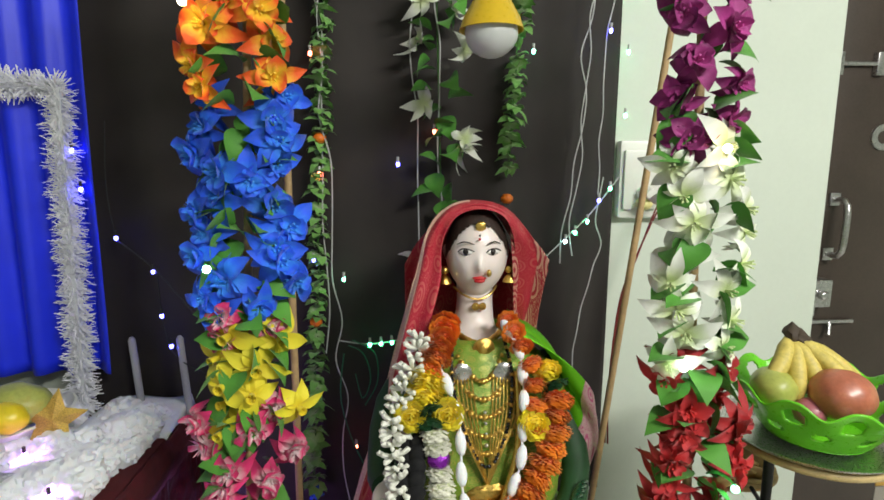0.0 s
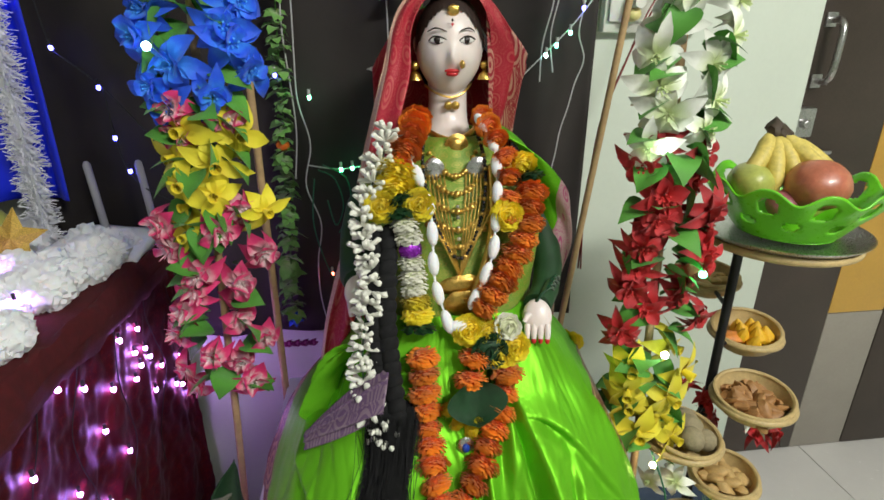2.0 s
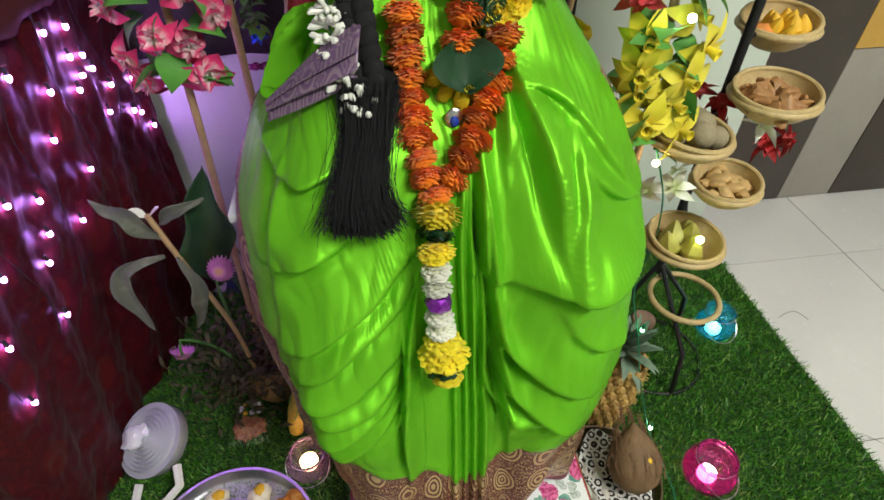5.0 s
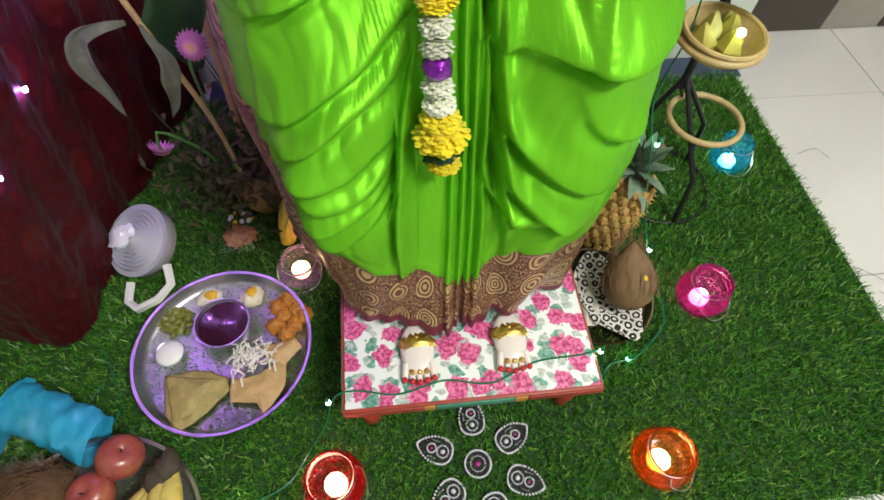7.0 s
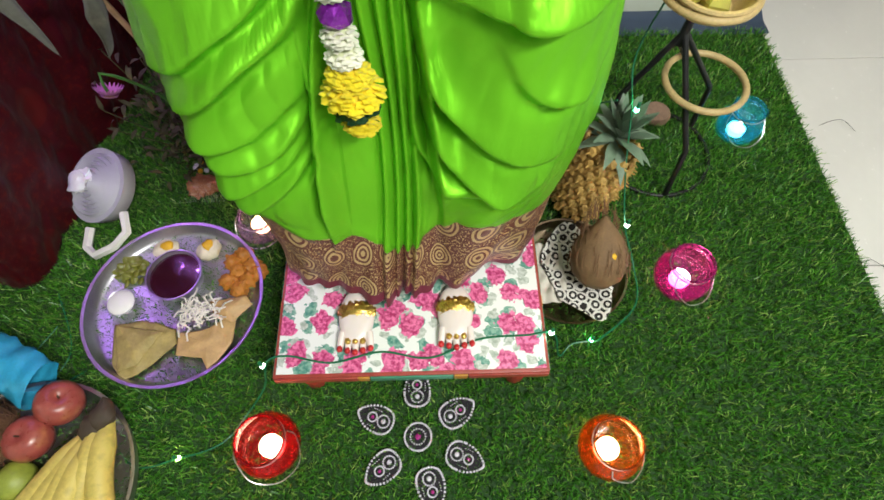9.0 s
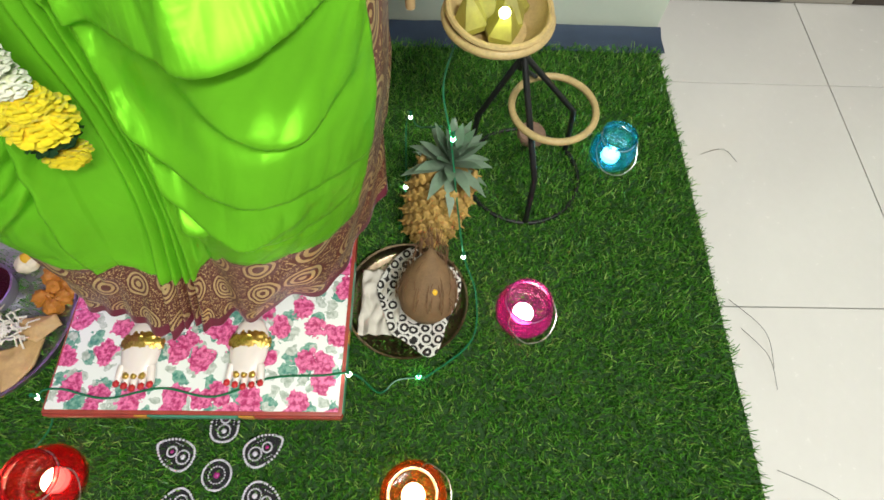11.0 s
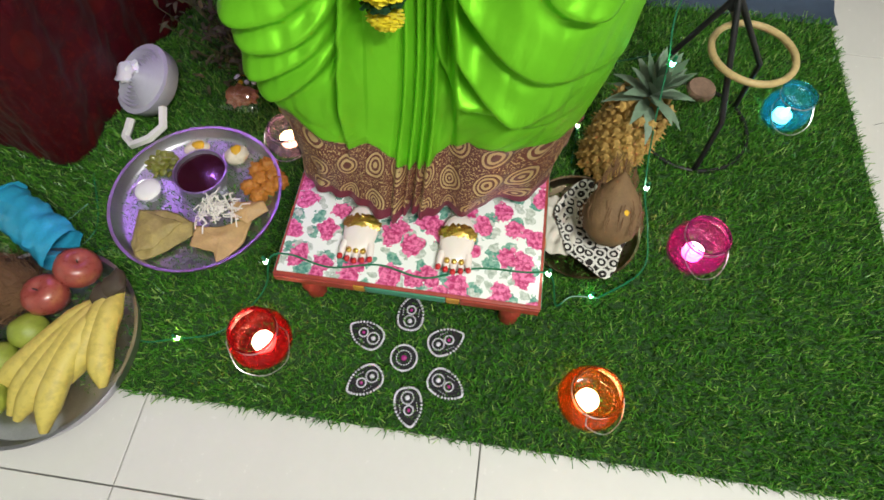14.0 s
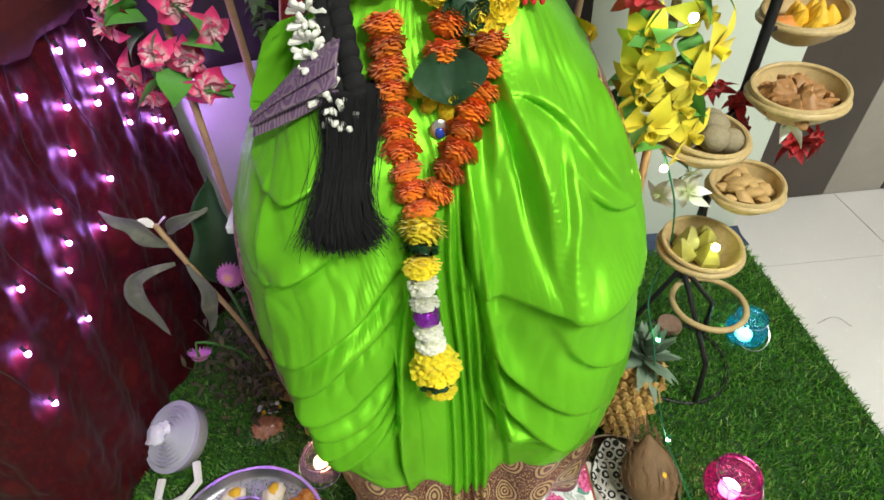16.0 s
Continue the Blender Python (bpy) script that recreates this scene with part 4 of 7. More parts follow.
solid(part("pleats", sheet(shoulder, 30, 24, 0, 0.62), M["saree"], pallu), 0.002)
solid(part("edge_border", scaled_uv(sheet(shoulder, 20, 24, 0.6, 1.0), 0.4, 0.35), M["pallu"], pallu, "cream and magenta border"), 0.0025)


# ---- flowers ----
def blossom(n, r, squash, petal, seed, cup=0.9):
    """A dense round flower head of many short frilled petals."""
    r_ = random.Random(seed)
    gs = []
    V, F, U = [], [], []
    for i in range(n):
        h = 1 - 1.9 * (i + 0.5) / n
        a = i * 2.39996 + r_.uniform(-0.2, 0.2)
        q = math.sqrt(max(0, 1 - h * h))
        d = Vector((q * math.cos(a), q * math.sin(a), h))
        side = Vector((-math.sin(a), math.cos(a), 0)) if q > 0.05 else Vector((1, 0, 0))
        up = d.cross(side)
        p = Vector((d.x * r * 0.72, d.y * r * 0.72, d.z * r * squash * 0.8))
        tip = Vector((d.x * r, d.y * r, d.z * r * squash)) * r_.uniform(0.9, 1.08) + up * petal * 0.35
        w = petal * r_.uniform(0.8, 1.1) * 0.5
        k = len(V)
        V += [tuple(p - side * w * 0.6), tuple(p + side * w * 0.6), tuple(tip + side * w), tuple(tip + d * petal * 0.22), tuple(tip - side * w)]
        U += [(0.1, 0.3), (0.1, 0.7), (0.85, 0.9), (1, 0.5), (0.85, 0.1)]
        F.append((k, k + 1, k + 2, k + 3, k + 4))
    gs.append((V, F, U))
    core = ball(r * 0.78, r * 0.78, r * squash * 0.8, 2)
    gs.append((core[0], core[1], [(0.15, 0.5)] * len(core[0])))
    return joined(gs)


P = {
    "orange": petal_mat("marigold_orange", (0.95, 0.27, 0.008), (0.62, 0.08, 0.003)),
    "yellow": petal_mat("marigold_yellow", (0.92, 0.76, 0.02), (0.85, 0.60, 0.008)),
    "white": petal_mat("tuberose_white", (0.80, 0.79, 0.68), (0.55, 0.58, 0.36)),
    "purple": plain("purple_foil", (0.24, 0.015, 0.40), 0.22, 0.6, var=0.4, scale=120, fine=300, bump=0.8, coat=0.4),
}
head = {
    "orange": mesh_of("marigold", blossom(120, 0.0228, 0.60, 0.0110, 1), P["orange"], False),
    "yellow": mesh_of("marigold", blossom(120, 0.0228, 0.62, 0.0110, 2), P["yellow"], False),
    "bigyellow": mesh_of("marigold", blossom(120, 0.032, 0.70, 0.012, 6), P["yellow"], False),
    "white": mesh_of("tuberose", blossom(60, 0.020, 0.65, 0.0125, 3), P["white"], False),
    "purple": mesh_of("foil_bead", ball(0.019, 0.019, 0.017, 2, 0.25, 3.0, 30), P["purple"], False),
    "leaf": mesh_of("leaf_ruff", blossom(40, 0.026, 0.28, 0.015, 5), M["leaf_dark"], False),
}


def string_heads(parent, ctrl, kinds, scale=1.0, seed=1):
    """Flower heads threaded evenly along a curve, each turned to the thread."""
    r_ = random.Random(seed)
    pts = smooth_path(ctrl, len(kinds))
    for i, k in enumerate(kinds):
        a, b = pts[max(i - 1, 0)], pts[min(i + 1, len(pts) - 1)]
        turn = (b - a).to_track_quat("Z", "Y").to_matrix().to_4x4()
        s = scale * r_.uniform(0.92, 1.1)
        name = {"orange": "marigold", "yellow": "marigold", "bigyellow": "marigold", "white": "tuberose", "purple": "foil_bead", "leaf": "leaf_ruff"}[k]
        part(name, head[k], None, parent, {"purple": "shiny purple bead", "yellow": "yellow marigold", "bigyellow": "yellow marigold", "white": "white tuberose", "leaf": "dark green leaves"}.get(k, ""),
             m=Matrix.Translation(pts[i]) @ turn @ pose(0, 0, 0, r_.uniform(-14, 14), r_.uniform(-14, 14), r_.uniform(0, 360)) @ Matrix.Scale(s, 4))


def thread(parent, ctrl, r=0.0015, count=40, material=None):
    part("thread", tube(smooth_path(ctrl, count), r, 5), material or M["leaf_dark"], parent)


garland = thing("marigold_garland", "long garland of orange and yellow marigolds round the idol's neck", "garland")
left_side = [(-.055, .60, 1.275), (-.07, .553, 1.251), (-.094, .52, 1.20), (-.089, .50, 1.168), (-.078, .481, 1.11), (-.074, .462, 1.05), (-.070, .443, 1.0)]
string_heads(garland, left_side, ["orange"] * 6 + ["bigyellow", "bigyellow", "leaf", "leaf", "white", "white", "purple", "white", "white", "white", "yellow", "yellow", "leaf"], 0.92, 2)
for dx in (-0.028, 0.026):
    part("marigold", head["yellow"], None, garland, "yellow marigold", m=pose(-0.089 + dx, 0.495, 1.168, 80, 0, 0))
string_heads(garland, [(.045, .60, 1.275), (.055, .55, 1.254), (.069, .53, 1.223), (.071, .512, 1.193), (.067, .493, 1.144)], ["orange"] * 7, 0.8, 3)
string_heads(garland, [(.095, .535, 1.215), (.104, .512, 1.187), (.101, .498, 1.165), (.09, .482, 1.114), (.059, .465, 1.064), (.026, .450, 1.023)],
             ["yellow", "leaf", "orange", "orange", "orange", "orange", "orange", "orange", "orange", "orange", "orange"], 1.0, 4)
part("marigold", head["yellow"], None, garland, "yellow marigold", m=pose(0.065, 0.488, 1.15, 80))
for x, y, z in ((0.002, .438, .992), (0.03, .436, .985), (0.069, .430, .965), (0.048, .425, .955)):
    part("marigold", head["yellow"], None, garland, "yellow marigold", m=pose(x, y, z, 75, rng.uniform(-20, 20), 0))
part("tuberose", head["white"], None, garland, "white tuberose", m=pose(0.058, .435, .995, 70))
part("leaf_ruff", head["leaf"], None, garland, "dark green leaves", m=pose(0.03, .42, .965, 80))

lap_garland = thing("lap_garland", "marigold garland forming a V over the lap with tasselled end", "garland")
string_heads(lap_garland, [(-.066, .428, .958), (-.066, .397, .893), (-.063, .364, .845), (-.056, .325, .80), (-.045, .305, .775)], ["orange"] * 10, 1.0, 5)
string_heads(lap_garland, [(.056, .413, .93), (.046, .393, .885), (.021, .368, .849), (.010, .348, .826), (-.02, .318, .79)], ["orange"] * 8, 1.0, 6)
string_heads(lap_garland, [(.009, .424, .953), (.001, .412, .925)], ["orange"] * 2, 1.05, 7)
string_heads(lap_garland, [(-.045, .288, .757), (-.050, .262, .715), (-.051, .245, .68), (-.051, .238, .655), (-.050, .232, .625), (-.046, .226, .578), (-.042, .218, .512)],
             ["bigyellow", "leaf", "yellow", "white", "white", "purple", "white", "white", "yellow", "bigyellow", "leaf", "yellow"], 1.0, 8)
leaf_big = sheet(lambda u, v: (0.045 * (2 * u - 1) * math.sin(math.pi * (0.12 + 0.88 * v)) ** 0.8, 0.010 * math.cos(3 * (2 * u - 1)) - 0.012, -0.062 * v), 8, 10)
part("folded_leaf", leaf_big, M["leaf_dark"], lap_garland, "folded dark betel leaf", m=pose(0.002, .402, .93, -18, 0, 8))
string_heads(lap_garland, [(-.032, .402, .884), (-.018, .388, .868), (.004, .384, .862), (.026, .390, .875), (.036, .402, .90)], ["yellow"] * 6, 0.72, 9)
pendant = thing("pendant", "silver pendant with a blue stone hanging on the lap", "jewellery")
part("setting", moved(ball(0.013, 0.004, 0.017, 2), pose(-0.012, .368, .842)), M["steel"], pendant)
part("stone", moved(ball(0.006, 0.004, 0.008, 2), pose(-0.012, .364, .842)), plain("blue_stone", (0.02, 0.06, 0.4), 0.1, var=0.2, bump=0), pendant, "blue stone")

# ---- strings of jasmine, cotton beads and necklaces ----
def bud_mesh(seed, n=12, ln=0.023):
    r_ = random.Random(seed)
    gs = []
    for i in range(n):
        a = 2 * math.pi * i / n + r_.uniform(-0.3, 0.3)
        d = Vector((math.cos(a), math.sin(a), r_.uniform(-0.5, 0.3))).normalized()
        p = d * 0.002
        l = ln * r_.uniform(0.75, 1.15)
        gs.append(tube([p, p + d * l * 0.55, p + d * l * 0.85 + Vector((0, 0, -0.002)), p + d * l], [0.0024, 0.0034, 0.0042, 0.0016], 6))
    return mesh_of("bud_cluster", joined(gs), M["jasmine"])


M["jasmine"] = plain("jasmine_white", (0.80, 0.80, 0.72), 0.6, var=0.12, scale=50, bump=0.2)
buds = [bud_mesh(s) for s in range(3)]


def bud_string(parent, ctrl, count, scale, seed):
    r_ = random.Random(seed)
    pts = smooth_path(ctrl, count)
    for i, p in enumerate(pts):
        a, b = pts[max(i - 1, 0)], pts[min(i + 1, count - 1)]
        turn = (b - a).to_track_quat("Z", "Y").to_matrix().to_4x4()
        part("bud_cluster", buds[i % 3], None, parent, m=Matrix.Translation(p) @ turn @ pose(0, 0, 0, 0, 0, r_.uniform(0, 360)) @ Matrix.Scale(scale * r_.uniform(0.85, 1.15), 4))


jasmine = thing("jasmine_string", "string of white jasmine buds hanging beside the braid", "garland")
jas_path = [(-.10, .56, 1.262), (-.115, .53, 1.22), (-.138, .50, 1.17), (-.144, .483, 1.12), (-.132, .462, 1.07), (-.148, .44, 1.007), (-.153, .418, .946), (-.145, .392, .898), (-.118, .366, .86)]
bud_string(jasmine, jas_path, 30, 1.0, 3)
thread(jasmine, jas_path)

cotton = thing("cotton_garland", "white cotton bead garland laid in a V on the bosom", "garland")
bead = mesh_of("cotton_bead", ball(0.0085, 0.0085, 0.0185, 2, 0.06), M["cotton"])
for ctrl, n in (([(-.058, .575, 1.265), (-.071, .538, 1.233), (-.061, .518, 1.203), (-.047, .492, 1.161), (-.045, .476, 1.11), (-.044, .46, 1.062), (-.029, .44, 1.007)], 8),
                ([(.04, .575, 1.27), (.053, .542, 1.242), (.055, .524, 1.212), (.052, .498, 1.17), (.047, .484, 1.132), (.04, .47, 1.09), (.013, .452, 1.036)], 8)):
    pts = smooth_path(ctrl, n)
    for i, p in enumerate(pts):
        d = (pts[min(i + 1, n - 1)] - pts[max(i - 1, 0)]).to_track_quat("Z", "Y").to_matrix().to_4x4()
        part("cotton_bead", bead, None, cotton, m=Matrix.Translation(p) @ d)
    thread(cotton, ctrl, 0.0018, 30, M["cotton"])
part("cotton_bead", bead, None, cotton, m=pose(-0.012, .438, 1.0, 0, 90, 0))

braid = thing("hair_braid", "long black hair braid with a loose tassel end", "braid")


def strand_mesh(ctrl, spread, n, seed, r=0.0011):
    r_ = random.Random(seed)
    gs = []
    for i in range(n):
        o0 = Vector((r_.gauss(0, spread[0]), r_.gauss(0, spread[0] * 0.6), 0))
        o1 = Vector((r_.gauss(0, spread[1]), r_.gauss(0, spread[1] * 0.45), r_.uniform(-0.018, 0.014)))
        m = len(ctrl) - 1
        gs.append(tube([Vector(c) + o0.lerp(o1, j / m) + Vector((r_.gauss(0, 0.0016), r_.gauss(0, 0.0012), 0)) for j, c in enumerate(ctrl)], r, 4))
    return joined(gs)


M["hair"] = plain("black_hair", (0.003, 0.003, 0.004), 0.9, var=0.4, scale=40, bump=0.2)
bp = smooth_path([(-.115, .50, 1.12), (-.12, .462, 1.069), (-.123, .44, 1.006), (-.12, .415, .943), (-.113, .372, .87)], 17)
for i, p in enumerate(bp[:-1]):
    for s in (-1, 1):
        part("plait", moved(ball(0.014, 0.012, 0.017, 2, 0.1, i), Matrix.Translation(p + Vector((0.008 * s, -0.002 * s, 0.004 * s))) @ pose(0, 0, 0, 0, 28 * s, 0)), M["hair"], braid)
part("tassel", strand_mesh([(-.113, .392, .90), (-.122, .350, .845), (-.134, .308, .81), (-.138, .280, .785), (-.134, .268, .772)], (0.014, 0.019), 4200, 4, 0.00042), M["hair"], braid, "loose black hair tassel")

neck = thing("necklace", "gold choker with round locket at the idol's throat", "jewellery")
part("band", tube(smooth_path([(-.05, .66, 1.262), (-.035, .615, 1.25), (0.0, .592, 1.240), (.035, .615, 1.25), (.05, .66, 1.262)], 20), 0.0055, 8), M["gold"], neck)
part("locket", moved(lathe([(0, 0), (0.017, 0), (0.018, 0.004), (0.012, 0.006), (0.010, 0.009), (0.004, 0.011), (0, 0.011)], 24), pose(0.004, .585, 1.235, 90)), M["gold"], neck)
throat = thing("throat_chain", "thin dark bead chain with a gold pendant", "jewellery")
part("chain", tube(smooth_path([(-.036, .672, 1.318), (-.02, .655, 1.307), (0.004, .650, 1.300), (.026, .655, 1.307), (.040, .672, 1.318)], 18), 0.0018, 6), M["brass"], throat)
for dx in (-0.006, 0.006):
    part("pendant_disc", moved(lathe([(0, 0), (0.007, 0), (0.006, 0.003), (0, 0.004)], 14), pose(0.006 + dx, .650, 1.287, 90)), M["gold"], throat)
brow = thing("forehead_ornament", "gold forehead ornament below the veil", "jewellery")
part("drop", moved(ball(0.010, 0.004, 0.009, 2, 0.3, 2.0, 40), pose(0.006, .638, 1.428)), M["gold"], brow)
ear_me = mesh_of("earring", joined([ball(0.0075, 0.006, 0.0075, 2), moved(lathe([(0, 0), (0.012, 0), (0.009, 0.008), (0.003, 0.014), (0, 0.014)], 16), pose(0, 0, -0.022))]), M["gold"])
for x in (-0.052, 0.062):
    solo("earring", ear_me, None, "gold bell earring hanging at the ear", "jewellery", pose(x, .668, 1.348), group="earrings")
nose = solo("nose_ring", moved(ball(0.0045, 0.004, 0.0065, 2, 0.3, 1.0, 40), pose(0.018, .622, 1.351)), M["brass"], "small dark gold nose ring", "jewellery")

mangal = thing("black_bead_necklace", "long necklace of black beads with gold links", "jewellery")
bb = mesh_of("bead", ball(0.0035, sub=1), plain("black_bead", (0.01, 0.01, 0.01), 0.2, var=0.2, bump=0))
gb = mesh_of("bead", ball(0.0036, sub=1), M["gold"])
for i, p in enumerate(smooth_path([(-.045, .59, 1.255), (-.052, .545, 1.21), (-.042, .515, 1.15), (-.022, .495, 1.10), (-.004, .488, 1.085), (.014, .495, 1.10), (.034, .515, 1.15), (.042, .545, 1.21), (.036, .59, 1.255)], 76)):
    part("bead", gb if i % 4 == 3 else bb, None, mangal, m=Matrix.Translation(p))
gold_set = thing("gold_necklace_set", "layered gold necklace plates down the idol's bosom", "jewellery")
for i, (x, z, w, h) in enumerate(((-0.002, 1.045, 0.034, 0.016), (-0.003, 1.02, 0.026, 0.02), (-0.006, 0.985, 0.018, 0.016))):
    part("plate", moved(ball(w, 0.006, h, 3, 0.35, i + 1.0, 60), pose(x, front_y(z) - 0.012, z)), M["gold"], gold_set)
for s in (-1, 1):
    for k in range(8):
        x0 = 0.006 + 0.0055 * k
        part("chain", tube(smooth_path([(s * (x0 + 0.012) - 0.003, front_y(1.2) - 0.004, 1.205), (s * (x0 + 0.006) - 0.004, front_y(1.15) - 0.008, 1.15), (s * x0 * 0.55 - 0.004, front_y(1.08) - 0.010, 1.08 + 0.004 * k), (-0.004, front_y(1.05) - 0.010, 1.055)], 14), 0.0013, 6), M["gold"], gold_set)
    part("filigree", moved(ball(0.016, 0.004, 0.018, 2, 0.4, 3.0 + s, 60), pose(s * 0.033 - 0.002, front_y(1.2) - 0.006, 1.205)), M["steel"], gold_set, "silver filigree drop")
part("gold_rope", tube(smooth_path([(.05, .545, 1.21), (.047, .507, 1.14), (.036, .485, 1.09), (.012, .462, 1.035)], 20), 0.0052, 8), M["gold"], gold_set)
for low, half in ((1.195, 0.036), (1.172, 0.046), (1.148, 0.050), (1.122, 0.052), (1.098, 0.046)):
    for i in range(15):
        k = (i - 7) / 7
        z = low + 0.030 * k * k
        part("gold_bead", gb, None, gold_set, m=pose(half * k - 0.003, front_y(z) - 0.009 + 0.012 * k * k, z) @ Matrix.Scale(1.15 + 0.5 * (i % 3 == 1), 4))
for z in (1.155, 1.14, 1.125, 1.11):
    part("stud", moved(ball(0.0035, sub=1), pose(-0.003, front_y(z) - 0.010, z)), M["steel"], gold_set)
for x, y in ((-0.091, 0.098), (0.074, 0.102)):
    ank = thing("anklet", "gold anklet with toe rings over the foot", "jewellery", group="anklets")
    part("band", moved(ball(0.0318, 0.021, 0.0136, 4, 0.22, 1.0, 160), pose(x, y + 0.008, 0.1705)), M["gold"], ank)
    for k in (-0.012, 0.0, 0.012):
        part("toe_ring", moved(ball(0.006, 0.007, 0.005, 1), pose(x + k, y - 0.044, 0.173)), M["gold"], ank)
for k in range(4):
    solo("bangle", moved(tube([(0.024 * math.cos(a * math.pi / 10), 0, 0.024 * math.sin(a * math.pi / 10)) for a in range(20)], 0.0026, 6, True), pose(0.148 - 0.006 * k, .518 - 0.009 * k, 1.012 - 0.002 * k, 15, 0, 40)),
         plain("green_glass_bangle", (0.01, 0.05, 0.025), 0.15, var=0.2, bump=0, coat=0.5) if k == 0 else bpy.data.materials["green_glass_bangle"], "dark green glass bangle on the wrist", "bangle", group="bangles")

# ---- artificial flowers ----
def petal(ln, w, curl, lift, nu=3, nv=4, point=0.9, cup=0.0):
    """One petal along +x from the origin; u runs along it."""
    V, F, U = [], [], []
    for i in range(nv + 1):
        t = i / nv
        half = w * (0.16 * (1 - t) + math.sin(math.pi * t ** point) ** 1.1) if t < 1 else 0.0004
        for j in range(nu + 1):
            s = 2 * j / nu - 1
            V.append((ln * t * math.cos(lift + curl * t * 0.5), half * s, ln * t * math.sin(lift - curl * t) + (0.18 + cup) * half * s * s * (1 - 0.6 * t)))
            U.append((t, (s + 1) / 2))
    for i in range(nv):
        for j in range(nu):
            a = i * (nu + 1) + j
            F.append((a, a + 1, a + nu + 2, a + nu + 1))
    return V, F, U


def lily(n, ln, w, curl, lift, seed, layers=2, trumpet=0.0):
    """A silk flower: an outer whorl of broad petals and a smaller cupped one inside, with stamens."""
    r_ = random.Random(seed)
    gs = []
    for l in range(layers):
        for i in range(n):
            a = 360 * (i + 0.5 * l) / n + r_.uniform(-13, 13)
            gs.append(moved(petal(ln * r_.uniform(0.85, 1.12) * (1 - 0.20 * l), w * r_.uniform(0.85, 1.15), curl + r_.uniform(-0.35, 0.35), lift + 0.42 * l + r_.uniform(-0.22, 0.22), 4, 6, 0.8, 0.45 if layers > 1 else 0.12), pose(0, 0, 0.003 * l, r_.uniform(-1, 1) * (24 if layers > 1 else 9), 0, a)))
    if trumpet:
        c = shell([(0.004, 0.0), (trumpet * 0.7, 0.008), (trumpet, 0.018), (trumpet * 0.9, 0.018), (trumpet * 0.6, 0.009), (0.003, 0.001), (0.004, 0.0)], 14)
        gs.append((c[0], c[1], [(0.1, 0.5)] * len(c[0])))
    for i in range(5):
        a = 2 * math.pi * i / 5
        t = tube([(0, 0, 0), (0.005 * math.cos(a), 0.005 * math.sin(a), ln * 0.30)], [0.0008, 0.0015], 4)
        gs.append((t[0], t[1], [(0.0, 0.5)] * len(t[0])))
    return joined(gs)


FL = {
    "orange": ("orange_flower", petal_mat("silk_orange", (0.88, 0.10, 0.004), (0.95, 0.62, 0.03), reach=0.22), dict(n=6, ln=0.054, w=0.0115, curl=0.6, lift=0.25)),
    "blue": ("blue_flower", petal_mat("silk_blue", (0.012, 0.10, 0.85), (0.05, 0.32, 0.90), var=0.35), dict(n=6, ln=0.054, w=0.0112, curl=0.7, lift=0.35)),
    "yellow": ("yellow_flower", petal_mat("silk_yellow", (0.80, 0.70, 0.03), (0.75, 0.6, 0.02)), dict(n=6, ln=0.050, w=0.0118, curl=0.6, lift=0.15, layers=1, trumpet=0.0075)),
    "pink": ("pink_flower", petal_mat("silk_pink", (0.72, 0.022, 0.16), (0.88, 0.70, 0.72), reach=0.12), dict(n=6, ln=0.044, w=0.0122, curl=0.8, lift=0.4)),
    "magenta": ("magenta_flower", petal_mat("silk_magenta", (0.27, 0.006, 0.15), (0.50, 0.05, 0.30), var=0.5), dict(n=7, ln=0.046, w=0.0105, curl=0.7, lift=0.4)),
    "white": ("white_lily", petal_mat("silk_white", (0.84, 0.86, 0.78), (0.62, 0.72, 0.36)), dict(n=6, ln=0.052, w=0.0098, curl=0.7, lift=0.3, layers=1)),
    "red": ("red_flower", petal_mat("silk_red", (0.42, 0.006, 0.012), (0.55, 0.02, 0.02), var=0.45), dict(n=8, ln=0.050, w=0.0080, curl=0.7, lift=0.3)),
}
FLM = {k: [mesh_of(nm, lily(seed=s, **kw), mt) for s in (1, 2, 3, 4, 5)] for k, (nm, mt, kw) in FL.items()}
LEAF = [mesh_of("leaf", petal(0.058, 0.023, 0.5 + 0.3 * s, 0.2, 5, 7, 0.75, 0.15), M["leaf"]) for s in range(2)]


